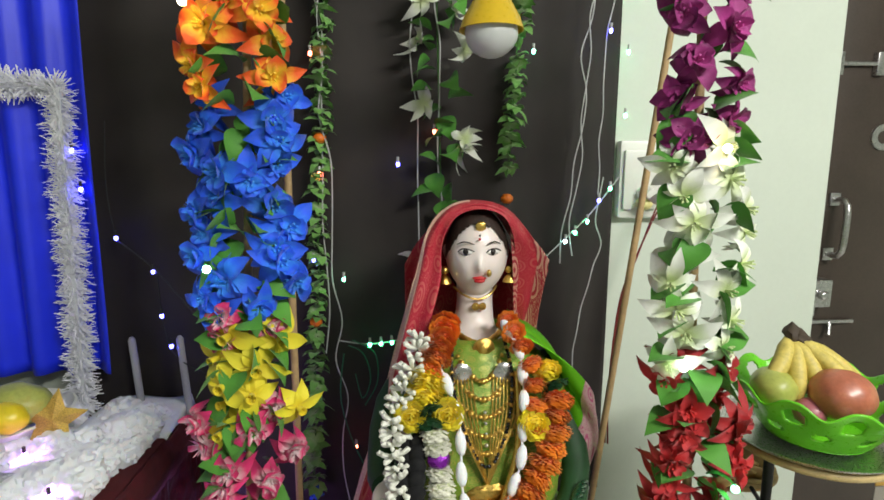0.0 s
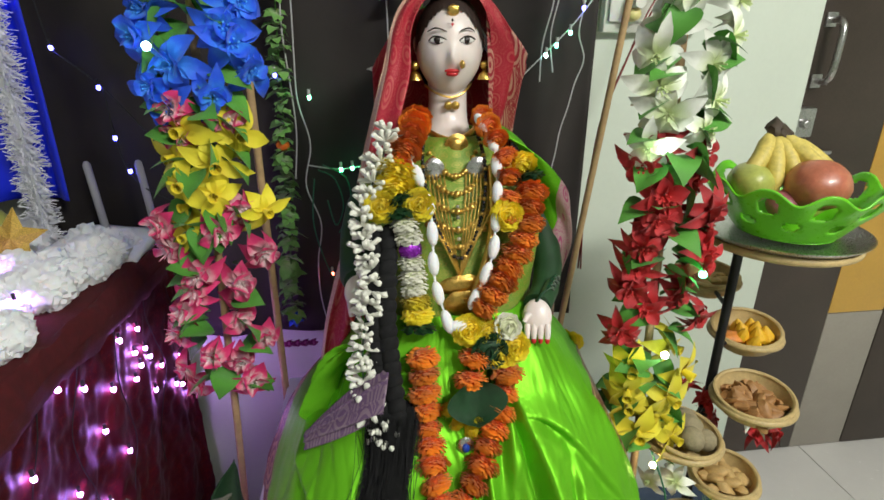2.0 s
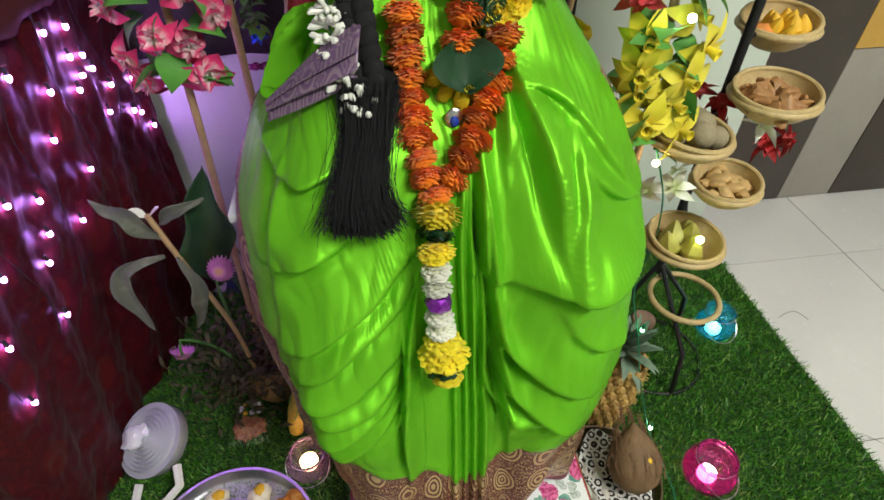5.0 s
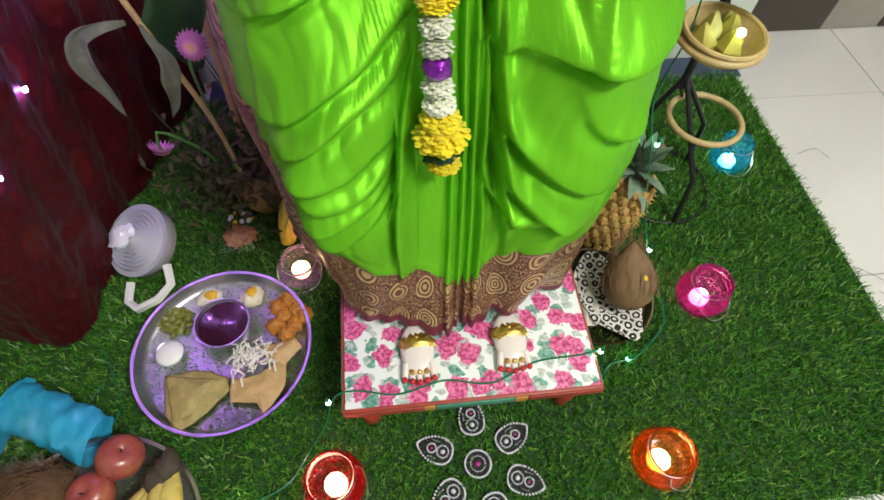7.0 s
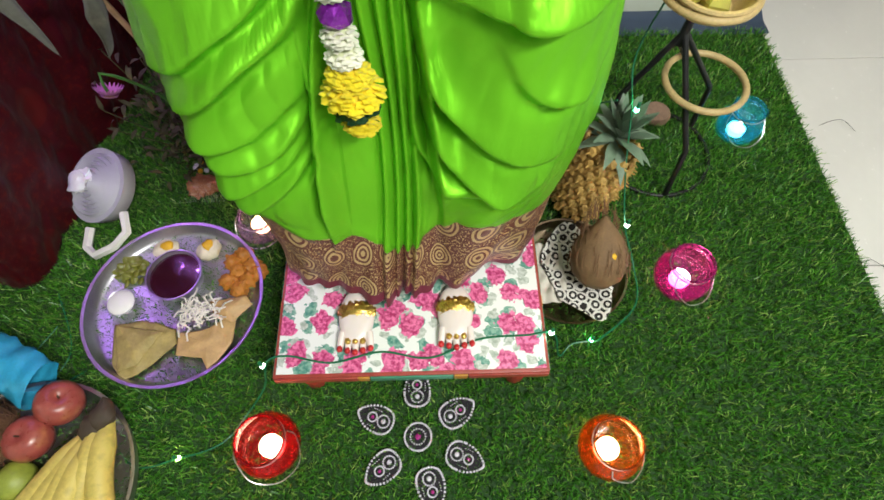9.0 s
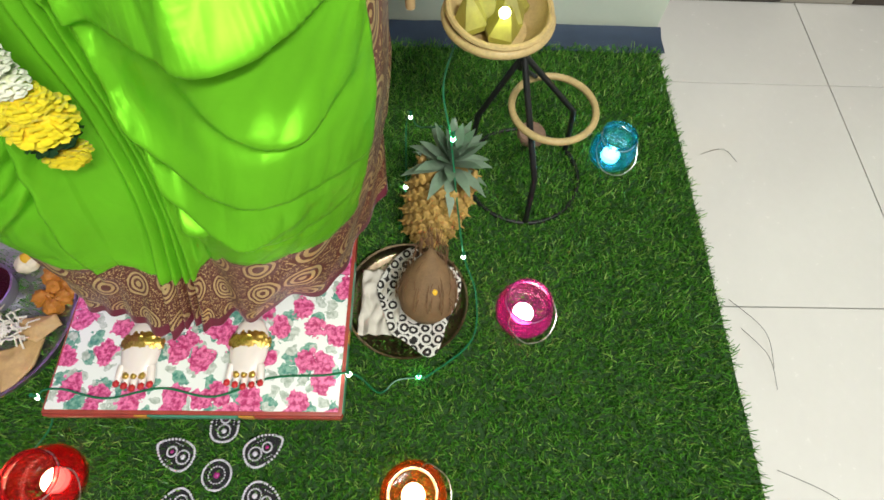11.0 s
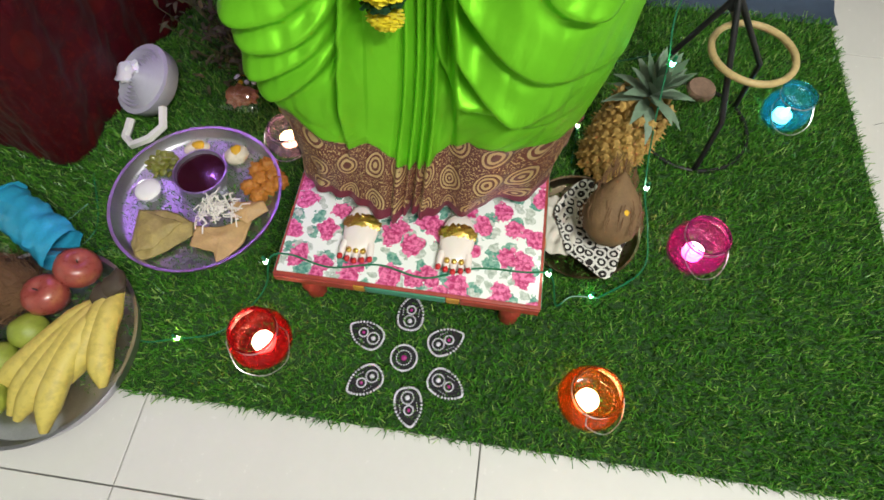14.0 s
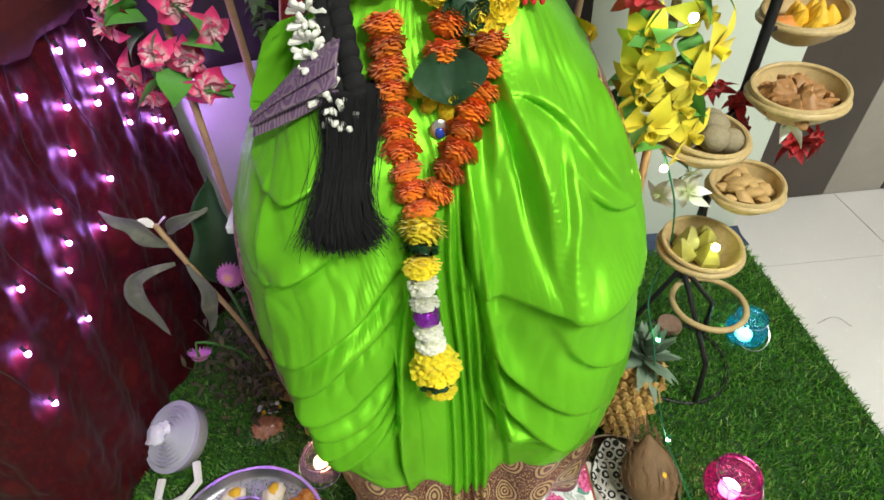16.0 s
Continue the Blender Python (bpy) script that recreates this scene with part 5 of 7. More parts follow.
def flower_pole(name, label, base, top, plan, seed, led, stick_r=0.0068):
    """A stick wound with flowers; plan: (kind, z from, z to, count, spread)."""
    r_ = random.Random(seed)
    t = thing(name, label, "flower pole", group="flower poles")
    a, b = Vector(base), Vector(top)
    part("stick", tube([a, a.lerp(b, 0.35) + Vector((0.002, 0, 0)), a.lerp(b, 0.7), b], [stick_r, stick_r, stick_r * 0.95, stick_r * 0.9], 8), M["stick"], t)
    for kind, z0, z1, n, spread in plan:
        for i in range(n):
            z = z0 + (z1 - z0) * (i + r_.uniform(0.2, 0.8)) / n
            p = a.lerp(b, (z - a.z) / (b.z - a.z))
            ang = math.radians(-90 + ((i % 2) * 2 - 1) * r_.uniform(28, 92) + r_.uniform(-10, 10))
            out = Vector((math.cos(ang), math.sin(ang) * 0.75, r_.uniform(-0.35, 0.25)))
            pos = p + Vector((out.x * spread * r_.uniform(0.35, 1.0), out.y * 0.040 - 0.006, 0))
            m = Matrix.Translation(pos) @ (out * 0.75 + Vector((0, -0.95, -0.1))).to_track_quat("Z", "Y").to_matrix().to_4x4() @ pose(0, 0, 0, 0, 0, r_.uniform(0, 360)) @ Matrix.Scale(r_.uniform(1.0, 1.28), 4)
            part(FL[kind][0], FLM[kind][i % 5], None, t, m=m)
            for _ in range(1 + i % 2):
                la = r_.uniform(0, 2 * math.pi)
                lp = p + Vector((math.cos(la) * spread * 0.35, -0.012 + 0.01 * math.sin(la), r_.uniform(-0.03, 0.03)))
                d = Vector((math.cos(la), -0.35, r_.uniform(-0.6, 0.5)))
                part("leaf", LEAF[i % 2], None, t, m=Matrix.Translation(lp + Vector((0, 0.0, 0))) @ d.to_track_quat("X", "Z").to_matrix().to_4x4() @ pose(0, 0, 0, r_.uniform(-50, 50)))
    for x, y, z, c in led:
        part("led_bulb", moved(ball(0.006, sub=2), pose(x, y, z)), c, t, "small glowing bulb")
    return t


GL = {
    "warm": glow("led_warm", (1.0, 0.75, 0.35), 40), "green": glow("led_green", (0.10, 1.0, 0.35), 30), "white": glow("led_white", (0.75, 1.0, 0.8), 36), "aqua": glow("led_aqua", (0.4, 1.0, 0.9), 30),
    "blue": glow("led_blue", (0.06, 0.06, 1.0), 45), "red": glow("led_red", (1.0, 0.10, 0.05), 30), "violet": glow("led_violet", (0.56, 0.24, 1.0), 190), "yellowish": glow("led_yellowish", (0.85, 1.0, 0.35), 36),
}
flower_pole("flower_pole", "bamboo pole wound with orange, blue, yellow and pink silk flowers", (-0.443, 0.62, 0.012), (-0.338, 0.62, 1.98),
            [("orange", 1.63, 1.95, 15, 0.072), ("blue", 1.29, 1.64, 22, 0.084), ("yellow", 1.10, 1.28, 9, 0.082), ("pink", 0.80, 1.15, 18, 0.080), ("pink", 1.25, 1.31, 3, 0.07)], 5,
            [(-0.41, 0.55, 1.38, GL["aqua"]), (-0.42, 0.56, 1.75, GL["warm"])])
flower_pole("flower_pole", "bamboo pole wound with magenta, white, red and yellow silk flowers", (0.322, 0.475, 0.50), (0.276, 0.50, 1.98),
            [("magenta", 1.55, 1.95, 15, 0.074), ("white", 1.24, 1.56, 16, 0.078), ("red", 0.95, 1.26, 17, 0.074), ("yellow", 0.72, 0.93, 10, 0.076)], 9,
            [(0.30, 0.44, 1.55, GL["warm"]), (0.262, 0.44, 1.25, GL["white"]), (0.31, 0.43, 0.93, GL["white"]), (0.355, 0.44, 1.06, GL["green"]), (0.33, 0.44, 0.70, GL["warm"])])
for base, top in (((-0.345, 0.76, 0.012), (-0.325, 0.76, 1.98)), ((0.19, 0.80, 0.02), (0.395, 0.75, 1.98))):
    solo("bamboo_stick", tube([base, Vector(base).lerp(Vector(top), 0.5), top], [0.0075, 0.0072, 0.0068], 8), M["stick"], "plain brown bamboo stick standing behind the idol", "stick", group="bamboo sticks")
# yellow chrysanthemums and leaves behind the shoulder
heap = thing("chrysanthemum_bunch", "bunch of yellow chrysanthemums beside the idol's hip", "flowers")
for x, y, z in ((0.215, 0.60, 0.86), (0.238, 0.62, 0.845), (0.222, 0.59, 0.81), (0.245, 0.60, 0.785), (0.212, 0.57, 0.79)):
    part("chrysanthemum", head["yellow"], None, heap, m=pose(x, y, z, rng.uniform(20, 80), rng.uniform(-30, 30), 0) @ Matrix.Scale(0.85, 4))
for i in range(9):
    part("leaf", LEAF[i % 2], None, heap, m=pose(0.26 + 0.05 * rng.random(), 0.55 + 0.05 * rng.random(), 0.72 + 0.07 * rng.random(), rng.uniform(-40, 40), rng.uniform(-60, 30), rng.uniform(180, 360)))
part("stem", tube([(0.22, 0.61, 0.70), (0.23, 0.61, 0.78), (0.225, 0.60, 0.85)], 0.004, 6), M["leaf"], heap)

# ---- hanging vines and light strings in front of the backdrop ----
def sprig(seed, n, ln, w, up):
    r_ = random.Random(seed)
    return joined([moved(petal(ln * r_.uniform(0.8, 1.15), w, 0.6, up + r_.uniform(-0.2, 0.3), 2, 3, 0.85), pose(0, 0, r_.uniform(-0.006, 0.006), 0, 0, 360 * i / n + r_.uniform(-20, 20))) for i in range(n)])


M["box_leaf"] = petal_mat("boxwood_leaf", (0.20, 0.46, 0.10), (0.42, 0.58, 0.30))
SPRIG = [mesh_of("leaf_sprig", sprig(s, 8, 0.040, 0.0115, 0.35), M["box_leaf"]) for s in range(3)]
M["orange_ball"] = plain("orange_ball", (0.75, 0.17, 0.01), 0.4, var=0.15)
ball_me = mesh_of("orange_ball", lathe([(0, -0.010), (0.008, -0.010), (0.0145, -0.003), (0.0145, 0.004), (0.008, 0.011), (0, 0.009)], 14), M["orange_ball"])


def vine(x0, x1, z0, z1, y, balls, seed, tip=False):
    r_ = random.Random(seed)
    t = thing("leaf_vine", "hanging green plastic vine with small orange balls", "hanging vine", group="hanging vines")
    n = int((z0 - z1) / 0.021)
    part("stem", tube([(x0 + (x1 - x0) * i / 12 + 0.003 * math.sin(i * 2), y, z0 + (z1 - z0) * i / 12) for i in range(13)], 0.0016, 5), M["leaf"], t)
    for i in range(n):
        k = i / n
        if 0.42 < k < 0.44:
            continue
        part("leaf_sprig", SPRIG[i % 3], None, t, m=pose(x0 + (x1 - x0) * k + r_.uniform(-0.004, 0.004), y - 0.006, z0 + (z1 - z0) * k, r_.uniform(-30, 30), r_.uniform(-30, 30), r_.uniform(0, 360)) @ Matrix.Scale(r_.uniform(0.8, 1.15), 4))
    for z in balls:
        k = (z0 - z) / (z0 - z1)
        part("orange_ball", ball_me, None, t, m=pose(x0 + (x1 - x0) * k, y - 0.012, z))
    return t


v1 = vine(-0.275, -0.345, 2.0, 0.74, 0.97, (1.585, 1.175), 1)
part("blossom", FLM["blue"][0], None, v1, "pale blue end blossom", m=pose(-0.34, 0.955, 0.75, 60) @ Matrix.Scale(0.5, 4))
for dx in (-0.02, 0.0, 0.02, 0.04):
    part("blossom", FLM["magenta"][1], None, v1, "magenta end blossom", m=pose(-0.34 + dx, 0.95, 0.685, 70) @ Matrix.Scale(0.4, 4))
vine(0.15, 0.118, 2.0, 1.50, 0.97, (1.452,), 2)
wv = thing("flower_vine", "hanging vine with white blossoms and green leaves", "hanging vine", group="hanging vines")
part("stem", tube(smooth_path([(-0.045, 0.965, 2.0), (-0.04, 0.965, 1.75), (-0.035, 0.965, 1.5), (-0.03, 0.965, 1.30)], 20), 0.0018, 5), M["leaf"], wv)
for x, y, z in ((-0.075, 0.94, 1.87), (0.0, 0.94, 1.86), (-0.09, 0.94, 1.79), (0.015, 0.94, 1.77), (0.02, 0.94, 1.585), (0.012, 0.94, 1.555), (-0.075, 0.94, 1.66), (-0.085, 0.94, 1.32)):
    part("white_blossom", FLM["white"][rng.randrange(3)], None, wv, m=pose(x, y, z, rng.uniform(50, 110), 0, rng.uniform(0, 360)) @ Matrix.Scale(1.1, 4))
for i in range(34):
    z = 1.97 - 0.02 * i
    part("leaf", LEAF[i % 2], None, wv, m=pose(-0.04 + rng.uniform(-0.02, 0.03), 0.95, z, rng.uniform(-40, 40), rng.uniform(-40, 60), rng.uniform(160, 380)) @ Matrix.Scale(0.95, 4))

M["clear_wire"] = plain("clear_wire", (0.55, 0.55, 0.55), 0.3, var=0.1, bump=0)
M["green_wire"] = plain("green_wire", (0.008, 0.16, 0.07), 0.4, var=0.2, bump=0)
M["red_wire"] = plain("red_wire", (0.18, 0.015, 0.012), 0.5, var=0.2, bump=0)
M["black_wire"] = plain("black_wire", (0.02, 0.02, 0.02), 0.5, var=0.2, bump=0)


def light_string(label, strands, lamps, wire, r=0.0016):
    t = thing("light_string", label, "light string", group="light strings")
    for s in strands:
        n = max(12, len(s) * 9)
        part("wire", tube(smooth_path(s, n), r, 5), wire, t)
    for x, y, z, c in lamps:
        b = part("led_bulb", moved(ball(0.0042, 0.0042, 0.006, 2), pose(x, y, z)), GL[c], t, "glowing %s bulb" % {"violet": "violet white", "yellowish": "yellow green"}.get(c, c))
        part("holder", moved(lathe([(0, 0), (0.003, 0), (0.003, 0.012), (0, 0.012)], 8), pose(x, y, z + 0.004)), wire, b)
    return t


def wavy(x0, z0, x1, z1, y, amp, seed, n=9):
    r_ = random.Random(seed)
    return [(x0 + (x1 - x0) * i / n + r_.uniform(-amp, amp), y + r_.uniform(-0.006, 0.004), z0 + (z1 - z0) * i / n) for i in range(n + 1)]


light_string("clear wire string of small coloured lights on the backdrop", [
    wavy(-0.30, 2.0, -0.255, 0.72, 0.955, 0.012, 1, 14), wavy(-0.29, 2.0, -0.30, 1.10, 0.96, 0.01, 2), wavy(-0.10, 2.0, -0.085, 1.35, 0.96, 0.006, 3), wavy(-0.045, 2.0, -0.035, 1.38, 0.955, 0.006, 4),
    wavy(0.305, 2.0, 0.25, 1.30, 0.96, 0.012, 5), wavy(0.315, 2.0, 0.262, 1.32, 0.955, 0.012, 6), wavy(0.35, 2.0, 0.325, 1.46, 0.96, 0.01, 7), wavy(0.345, 1.5, 0.285, 1.04, 0.955, 0.012, 8),
    [(0.20, .955, 1.31), (0.25, .95, 1.36), (0.31, .95, 1.42), (0.375, .96, 1.50)], [(-0.27, .955, 1.13), (-0.20, .955, 1.12), (-0.12, .955, 1.13)],
], [(-0.31, .95, 1.76, "red"), (-0.30, .95, 1.51, "red"), (-0.255, .95, 1.275, "green"), (-0.32, .95, 1.32, "blue"), (-0.13, .95, 1.53, "blue"), (0.335, .945, 1.815, "blue"), (0.325, .945, 1.448, "blue"), (0.30, .945, 1.40, "green"),
    (0.272, .945, 1.375, "green"), (0.35, .945, 1.475, "green"), (0.25, .945, 1.355, "aqua"), (-0.20, .95, 1.12, "green"), (-0.175, .95, 1.122, "green"), (-0.15, .95, 1.124, "green"), (-0.238, .95, 0.87, "red"), (0.165, .945, 1.77, "green"), (-0.05, .945, 1.60, "red"), (0.394, .985, 1.92, "green"), (0.394, .985, 1.78, "green"), (0.394, .985, 1.64, "green")],
    M["clear_wire"])
light_string("loose bundle of wires behind the vine", [[(-0.25, .95, 1.12), (-0.215, .945, 1.10), (-0.20, .945, 1.04), (-0.22, .95, 0.99), (-0.235, .95, 1.05)], [(-0.26, .95, 1.10), (-0.27, .945, 1.0), (-0.25, .945, .9), (-0.22, .95, .82)],
              [(-0.24, .955, 1.13), (-0.19, .95, 1.10), (-0.185, .95, 1.03), (-0.215, .955, .97)]], [], M["green_wire"])
light_string("dark wire with blue lights across the backdrop", [[(-0.74, .96, 1.37), (-0.66, .955, 1.30), (-0.57, .955, 1.18), (-0.48, .955, 1.09)], [(-0.74, .96, 1.62), (-0.75, .96, 1.48), (-0.74, .96, 1.37)], [(-0.66, .955, 1.30), (-0.64, .95, 1.12), (-0.54, .95, 1.05)]],
             [(-0.735, .95, 1.375, "blue"), (-0.665, .95, 1.30, "blue"), (-0.64, .95, 1.13, "blue"), (-0.655, .95, 1.20, "blue"), (-0.54, .95, 1.06, "blue"), (-0.80, .94, 1.56, "blue"), (-0.79, .94, 1.48, "blue"), (-0.82, .94, 1.67, "blue"), (-0.50, .95, 1.00, "blue")], M["black_wire"])
light_string("dark red twisted flex hanging from the switchboard", [[(0.555, .985, 1.45), (0.52, .965, 1.50), (0.475, .96, 1.44), (0.43, .95, 1.33), (0.395, .95, 1.22), (0.375, .95, 1.05), (0.37, .95, 0.85)],
              [(0.56, .985, 1.45), (0.53, .96, 1.51), (0.47, .955, 1.42), (0.415, .945, 1.30), (0.385, .945, 1.20), (0.37, .945, 1.0), (0.375, .945, 0.85)]], [], M["red_wire"], 0.0022)

# small hanging lamp with a yellow shade
lamp = thing("hanging_lamp", "hanging lamp with yellow metal shade and white globe", "lamp", pose(0.034, 0.72, 1.745))
part("shade", shell([(0.018, 0.085), (0.022, 0.08), (0.050, 0.03), (0.056, 0.012), (0.054, 0.012), (0.048, 0.028), (0.019, 0.075), (0.015, 0.085), (0.018, 0.085)], 32), plain("yellow_enamel", (0.75, 0.50, 0.015), 0.3, var=0.08, coat=0.4), lamp)
part("globe", moved(ball(0.046, 0.046, 0.042, 3), pose(0, 0, 0.008)), plain("opal_globe", (0.62, 0.64, 0.64), 0.35, var=0.03, bump=0), lamp, "white opal globe")
part("cord", tube([(0, 0, 0.08), (0.0, 0.02, 0.6), (0, 0.02, 1.0)], 0.0025, 6), M["black_wire"], lamp)

# ---- on the corner table ----
frame_ = thing("tinsel_frame", "white frame wrapped in silver tinsel on the table", "picture frame")
fp = [(-0.833, 0.94, 0.985), (-0.815, 0.94, 1.685), (-1.22, 0.94, 1.71), (-1.24, 0.94, 0.985)]
for a, b in ((fp[0], fp[1]), (fp[1], fp[2]), (fp[3], fp[2])):
    part("bar", tube([a, b], 0.014, 4), M["board_white"], frame_)
M["tinsel"] = plain("silver_tinsel", (0.95, 0.95, 1.0), 0.30, 0.0, var=0.2, scale=80, bump=0.2)


def tinsel_mesh(a, b, n, seed):
    r_ = random.Random(seed)
    V, F = [], []
    a, b = Vector(a), Vector(b)
    for i in range(n):
        p = a.lerp(b, r_.random())
        d = Vector((r_.gauss(0, 1), r_.gauss(0, 1), r_.gauss(0, 1))).normalized()
        s = d.orthogonal().normalized() * 0.0016
        l = r_.uniform(0.018, 0.042)
        k = len(V)
        V += [tuple(p - s), tuple(p + s), tuple(p + d * l + s * 0.6), tuple(p + d * l - s * 0.6)]
        F.append((k, k + 1, k + 2, k + 3))
    return V, F, None


for a, b, n in ((fp[0], fp[1], 3600), (fp[1], fp[2], 2400)):
    part("tinsel", tinsel_mesh(a, b, n, n), M["tinsel"], frame_, "silver tinsel fringe", smooth=False)["kind"] = "stuff"
for i, (x, y, z) in enumerate(((-0.69, .92, 1.0), (-0.60, .955, 1.0))):
    solo("candle_stick", lathe([(0, 0), (0.008, 0), (0.0078, 0.19), (0.004, 0.197), (0, 0.197)], 12), plain("grey_wax", (0.42, 0.42, 0.46), 0.5, var=0.12) if i == 0 else bpy.data.materials["grey_wax"], "slim grey wax candle standing at the back of the table", "candle",
         pose((-0.716, -0.613)[i], 0.955, 0.955, 0, -3), group="table candles")

cot = thing("cotton_snow", "heap of white cotton wool spread along the table", "cotton wool")
r_c = random.Random(11)
for i in range(110):
    k = i / 109
    x, y = -0.665 - 0.19 * r_c.random() ** 1.3, 0.90 - 0.58 * k + r_c.uniform(-0.03, 0.03)
    s = r_c.uniform(0.018, 0.042)
    part("tuft", moved(ball(s * 1.15, s * 1.05, s * 0.95, 4, 0.26, i * 3.7, 60), pose(x, y, 0.962 + s * 0.55 + 0.012 * r_c.random(), r_c.uniform(-30, 30), 0, r_c.uniform(0, 180))), M["cotton"], cot)
board_ = solo("foam_board", sheet(lambda u, v: (-0.79 + 0.17 * u, 0.83 + 0.14 * v + 0.02 * u, 1.0 + 0.006 * math.sin(6 * u) - 0.035 * max(0, u - 0.75) * 4 * (1 - v)), 24, 12), M["cotton"], "white folded foam sheet on the table corner", "foam sheet")
solid(board_, 0.03)


def star_mesh(r0, r1, th):
    V = [(0, -th, 0), (0, th, 0)]
    for i in range(10):
        r = r0 if i % 2 == 0 else r1
        V.append((r * math.sin(math.pi * i / 5), 0, r * math.cos(math.pi * i / 5)))
    F = []
    for i in range(10):
        a, b = 2 + i, 2 + (i + 1) % 10
        F += [(0, b, a), (1, a, b)]
    return V, F, None


solo("glitter_star", star_mesh(0.06, 0.028, 0.008), plain("gold_glitter_star", (0.62, 0.42, 0.09), 0.35, 0.7, var=0.6, scale=400, fine=900, bump=1.0), "gold glitter star standing in the cotton", "star", pose(-0.80, 0.785, 1.045, -20, 8, 12), smooth=False)
solo("glitter_star", star_mesh(0.045, 0.02, 0.007), plain("silver_glitter_star", (0.5, 0.5, 0.55), 0.3, 0.8, var=0.5, scale=400, fine=900, bump=1.0), "silver glitter star lying in the cotton", "star", pose(-0.80, 0.60, 1.03, -40, 8, 12), smooth=False)
fplate = thing("fruit_plate", "white perforated plate with mango and lemon", "plate", pose(-0.93, 0.84, 0.985))
part("rim", shell([(0.05, 0.0), (0.11, 0.035), (0.125, 0.05), (0.12, 0.053), (0.105, 0.04), (0.05, 0.006), (0.05, 0.0)], 32), M["switch"], fplate)
part("base", lathe([(0, 0), (0.052, 0), (0.052, 0.006), (0, 0.006)], 24), M["switch"], fplate)
M["mango"] = plain("mango_skin", (0.42, 0.45, 0.10), 0.4, var=0.3, scale=14, tint=(0.55, 0.36, 0.08), coat=0.2)
solo("mango", ball(0.062, 0.045, 0.042, 3, 0.1, 1.0), M["mango"], "ripe green yellow mango on the plate", "fruit", pose(-0.875, 0.80, 1.072, 0, 5, 10))
solo("mango", ball(0.05, 0.04, 0.04, 3, 0.1, 2.0), M["mango"], "small green mango on the plate", "fruit", pose(-0.985, 0.84, 1.065, 0, 0, 40))
solo("lemon", ball(0.036, 0.029, 0.029, 3, 0.08, 3.0), plain("lemon_skin", (0.80, 0.62, 0.02), 0.35, var=0.1, fine=200, bump=0.5, coat=0.2), "yellow lemon in front of the mango", "fruit", pose(-0.855, 0.745, 1.07, 0, 10, 0))
solo("onion", ball(0.03, 0.03, 0.027, 3, 0.08, 3.0), plain("onion_skin", (0.35, 0.15, 0.09), 0.4, var=0.3), "small reddish brown fruit on the plate", "fruit", pose(-0.93, 0.755, 1.055))

leds, strands = [], []
r_l = random.Random(21)
spots = [(.787, .845), (.77, .80), (.80, .79), (.785, .76), (.76, .745), (.82, .755), (.537, .883), (.60, .84), (.91, .611), (.893, .625), (.369, .715), (.48, .708), (.45, .80), (.365, .552), (.65, .71), (.70, .62), (.56, .655), (.545, .60),
         (.52, .56), (.64, .55), (.86, .70), (.95, .56), (.72, .86), (.42, .63), (.83, .66), (.33, .80), (.93, .68), (.50, .46), (.36, .43), (.68, .78)]
for i, (y, z) in enumerate(spots):
    u = 0.4 + 0.6 * (y - 0.30) / 0.685
    p = table_side(u, (TZ - z) / (TZ - 0.012)) + Vector((0.009, -0.003, 0))
    leds.append((p.x, p.y, p.z, "violet"))
for k in range(5):
    strands.append([table_side(0.42 + 0.115 * k + 0.02 * math.sin(j * 1.3 + k), 0.02 + 0.085 * j) + Vector((0.007, -0.003, 0)) for j in range(7)])
for x, y, z in ((-0.70, 0.60, 1.0), (-0.68, 0.80, 1.0), (-0.74, 0.45, 0.99), (-0.80, 0.70, 1.02)):
    leds.append((x, y, z, "violet"))
light_string("clear string of violet white lights over the red cloth", strands, leds, M["black_wire"], 0.0009)

# ---- tiered basket stand ----
stand = thing("basket_stand", "black iron tripod stand holding round cane baskets", "stand")
PX, PY = 0.51, 0.575
part("pole", tube([(PX, PY, 0.30), (PX, PY, 1.075)], 0.0085, 10), M["black_iron"], stand)
part("base_ring", moved(tube([(0.125 * math.cos(a * math.pi / 20), 0.125 * math.sin(a * math.pi / 20), 0) for a in range(40)], 0.005, 8, True), pose(0.556, 0.548, 0.0125)), M["black_iron"], stand)
for x, y in ((0.556, 0.424), (0.66, 0.615), (0.44, 0.595)):
    part("leg", tube([(x, y, 0.0125), (x * 0.9 + PX * 0.1, y * 0.9 + PY * 0.1, 0.15), (PX, PY, 0.33)], 0.006, 8), M["black_iron"], stand)
part("foot_disc", lathe([(0, 0), (0.032, 0), (0.034, 0.012), (0.03, 0.02), (0, 0.022)], 20), plain("terracotta_lid", (0.28, 0.17, 0.12), 0.7, var=0.4, scale=40, bump=0.4), stand, m=pose(0.585, 0.655, 0.0075))


def basket_ring(parent, r, name="hoop"):
    part(name, tube([(r * math.cos(a * math.pi / 20), r * math.sin(a * math.pi / 20), 0) for a in range(40)], 0.0052, 8, True), M["cane"], parent, "cane hoop")


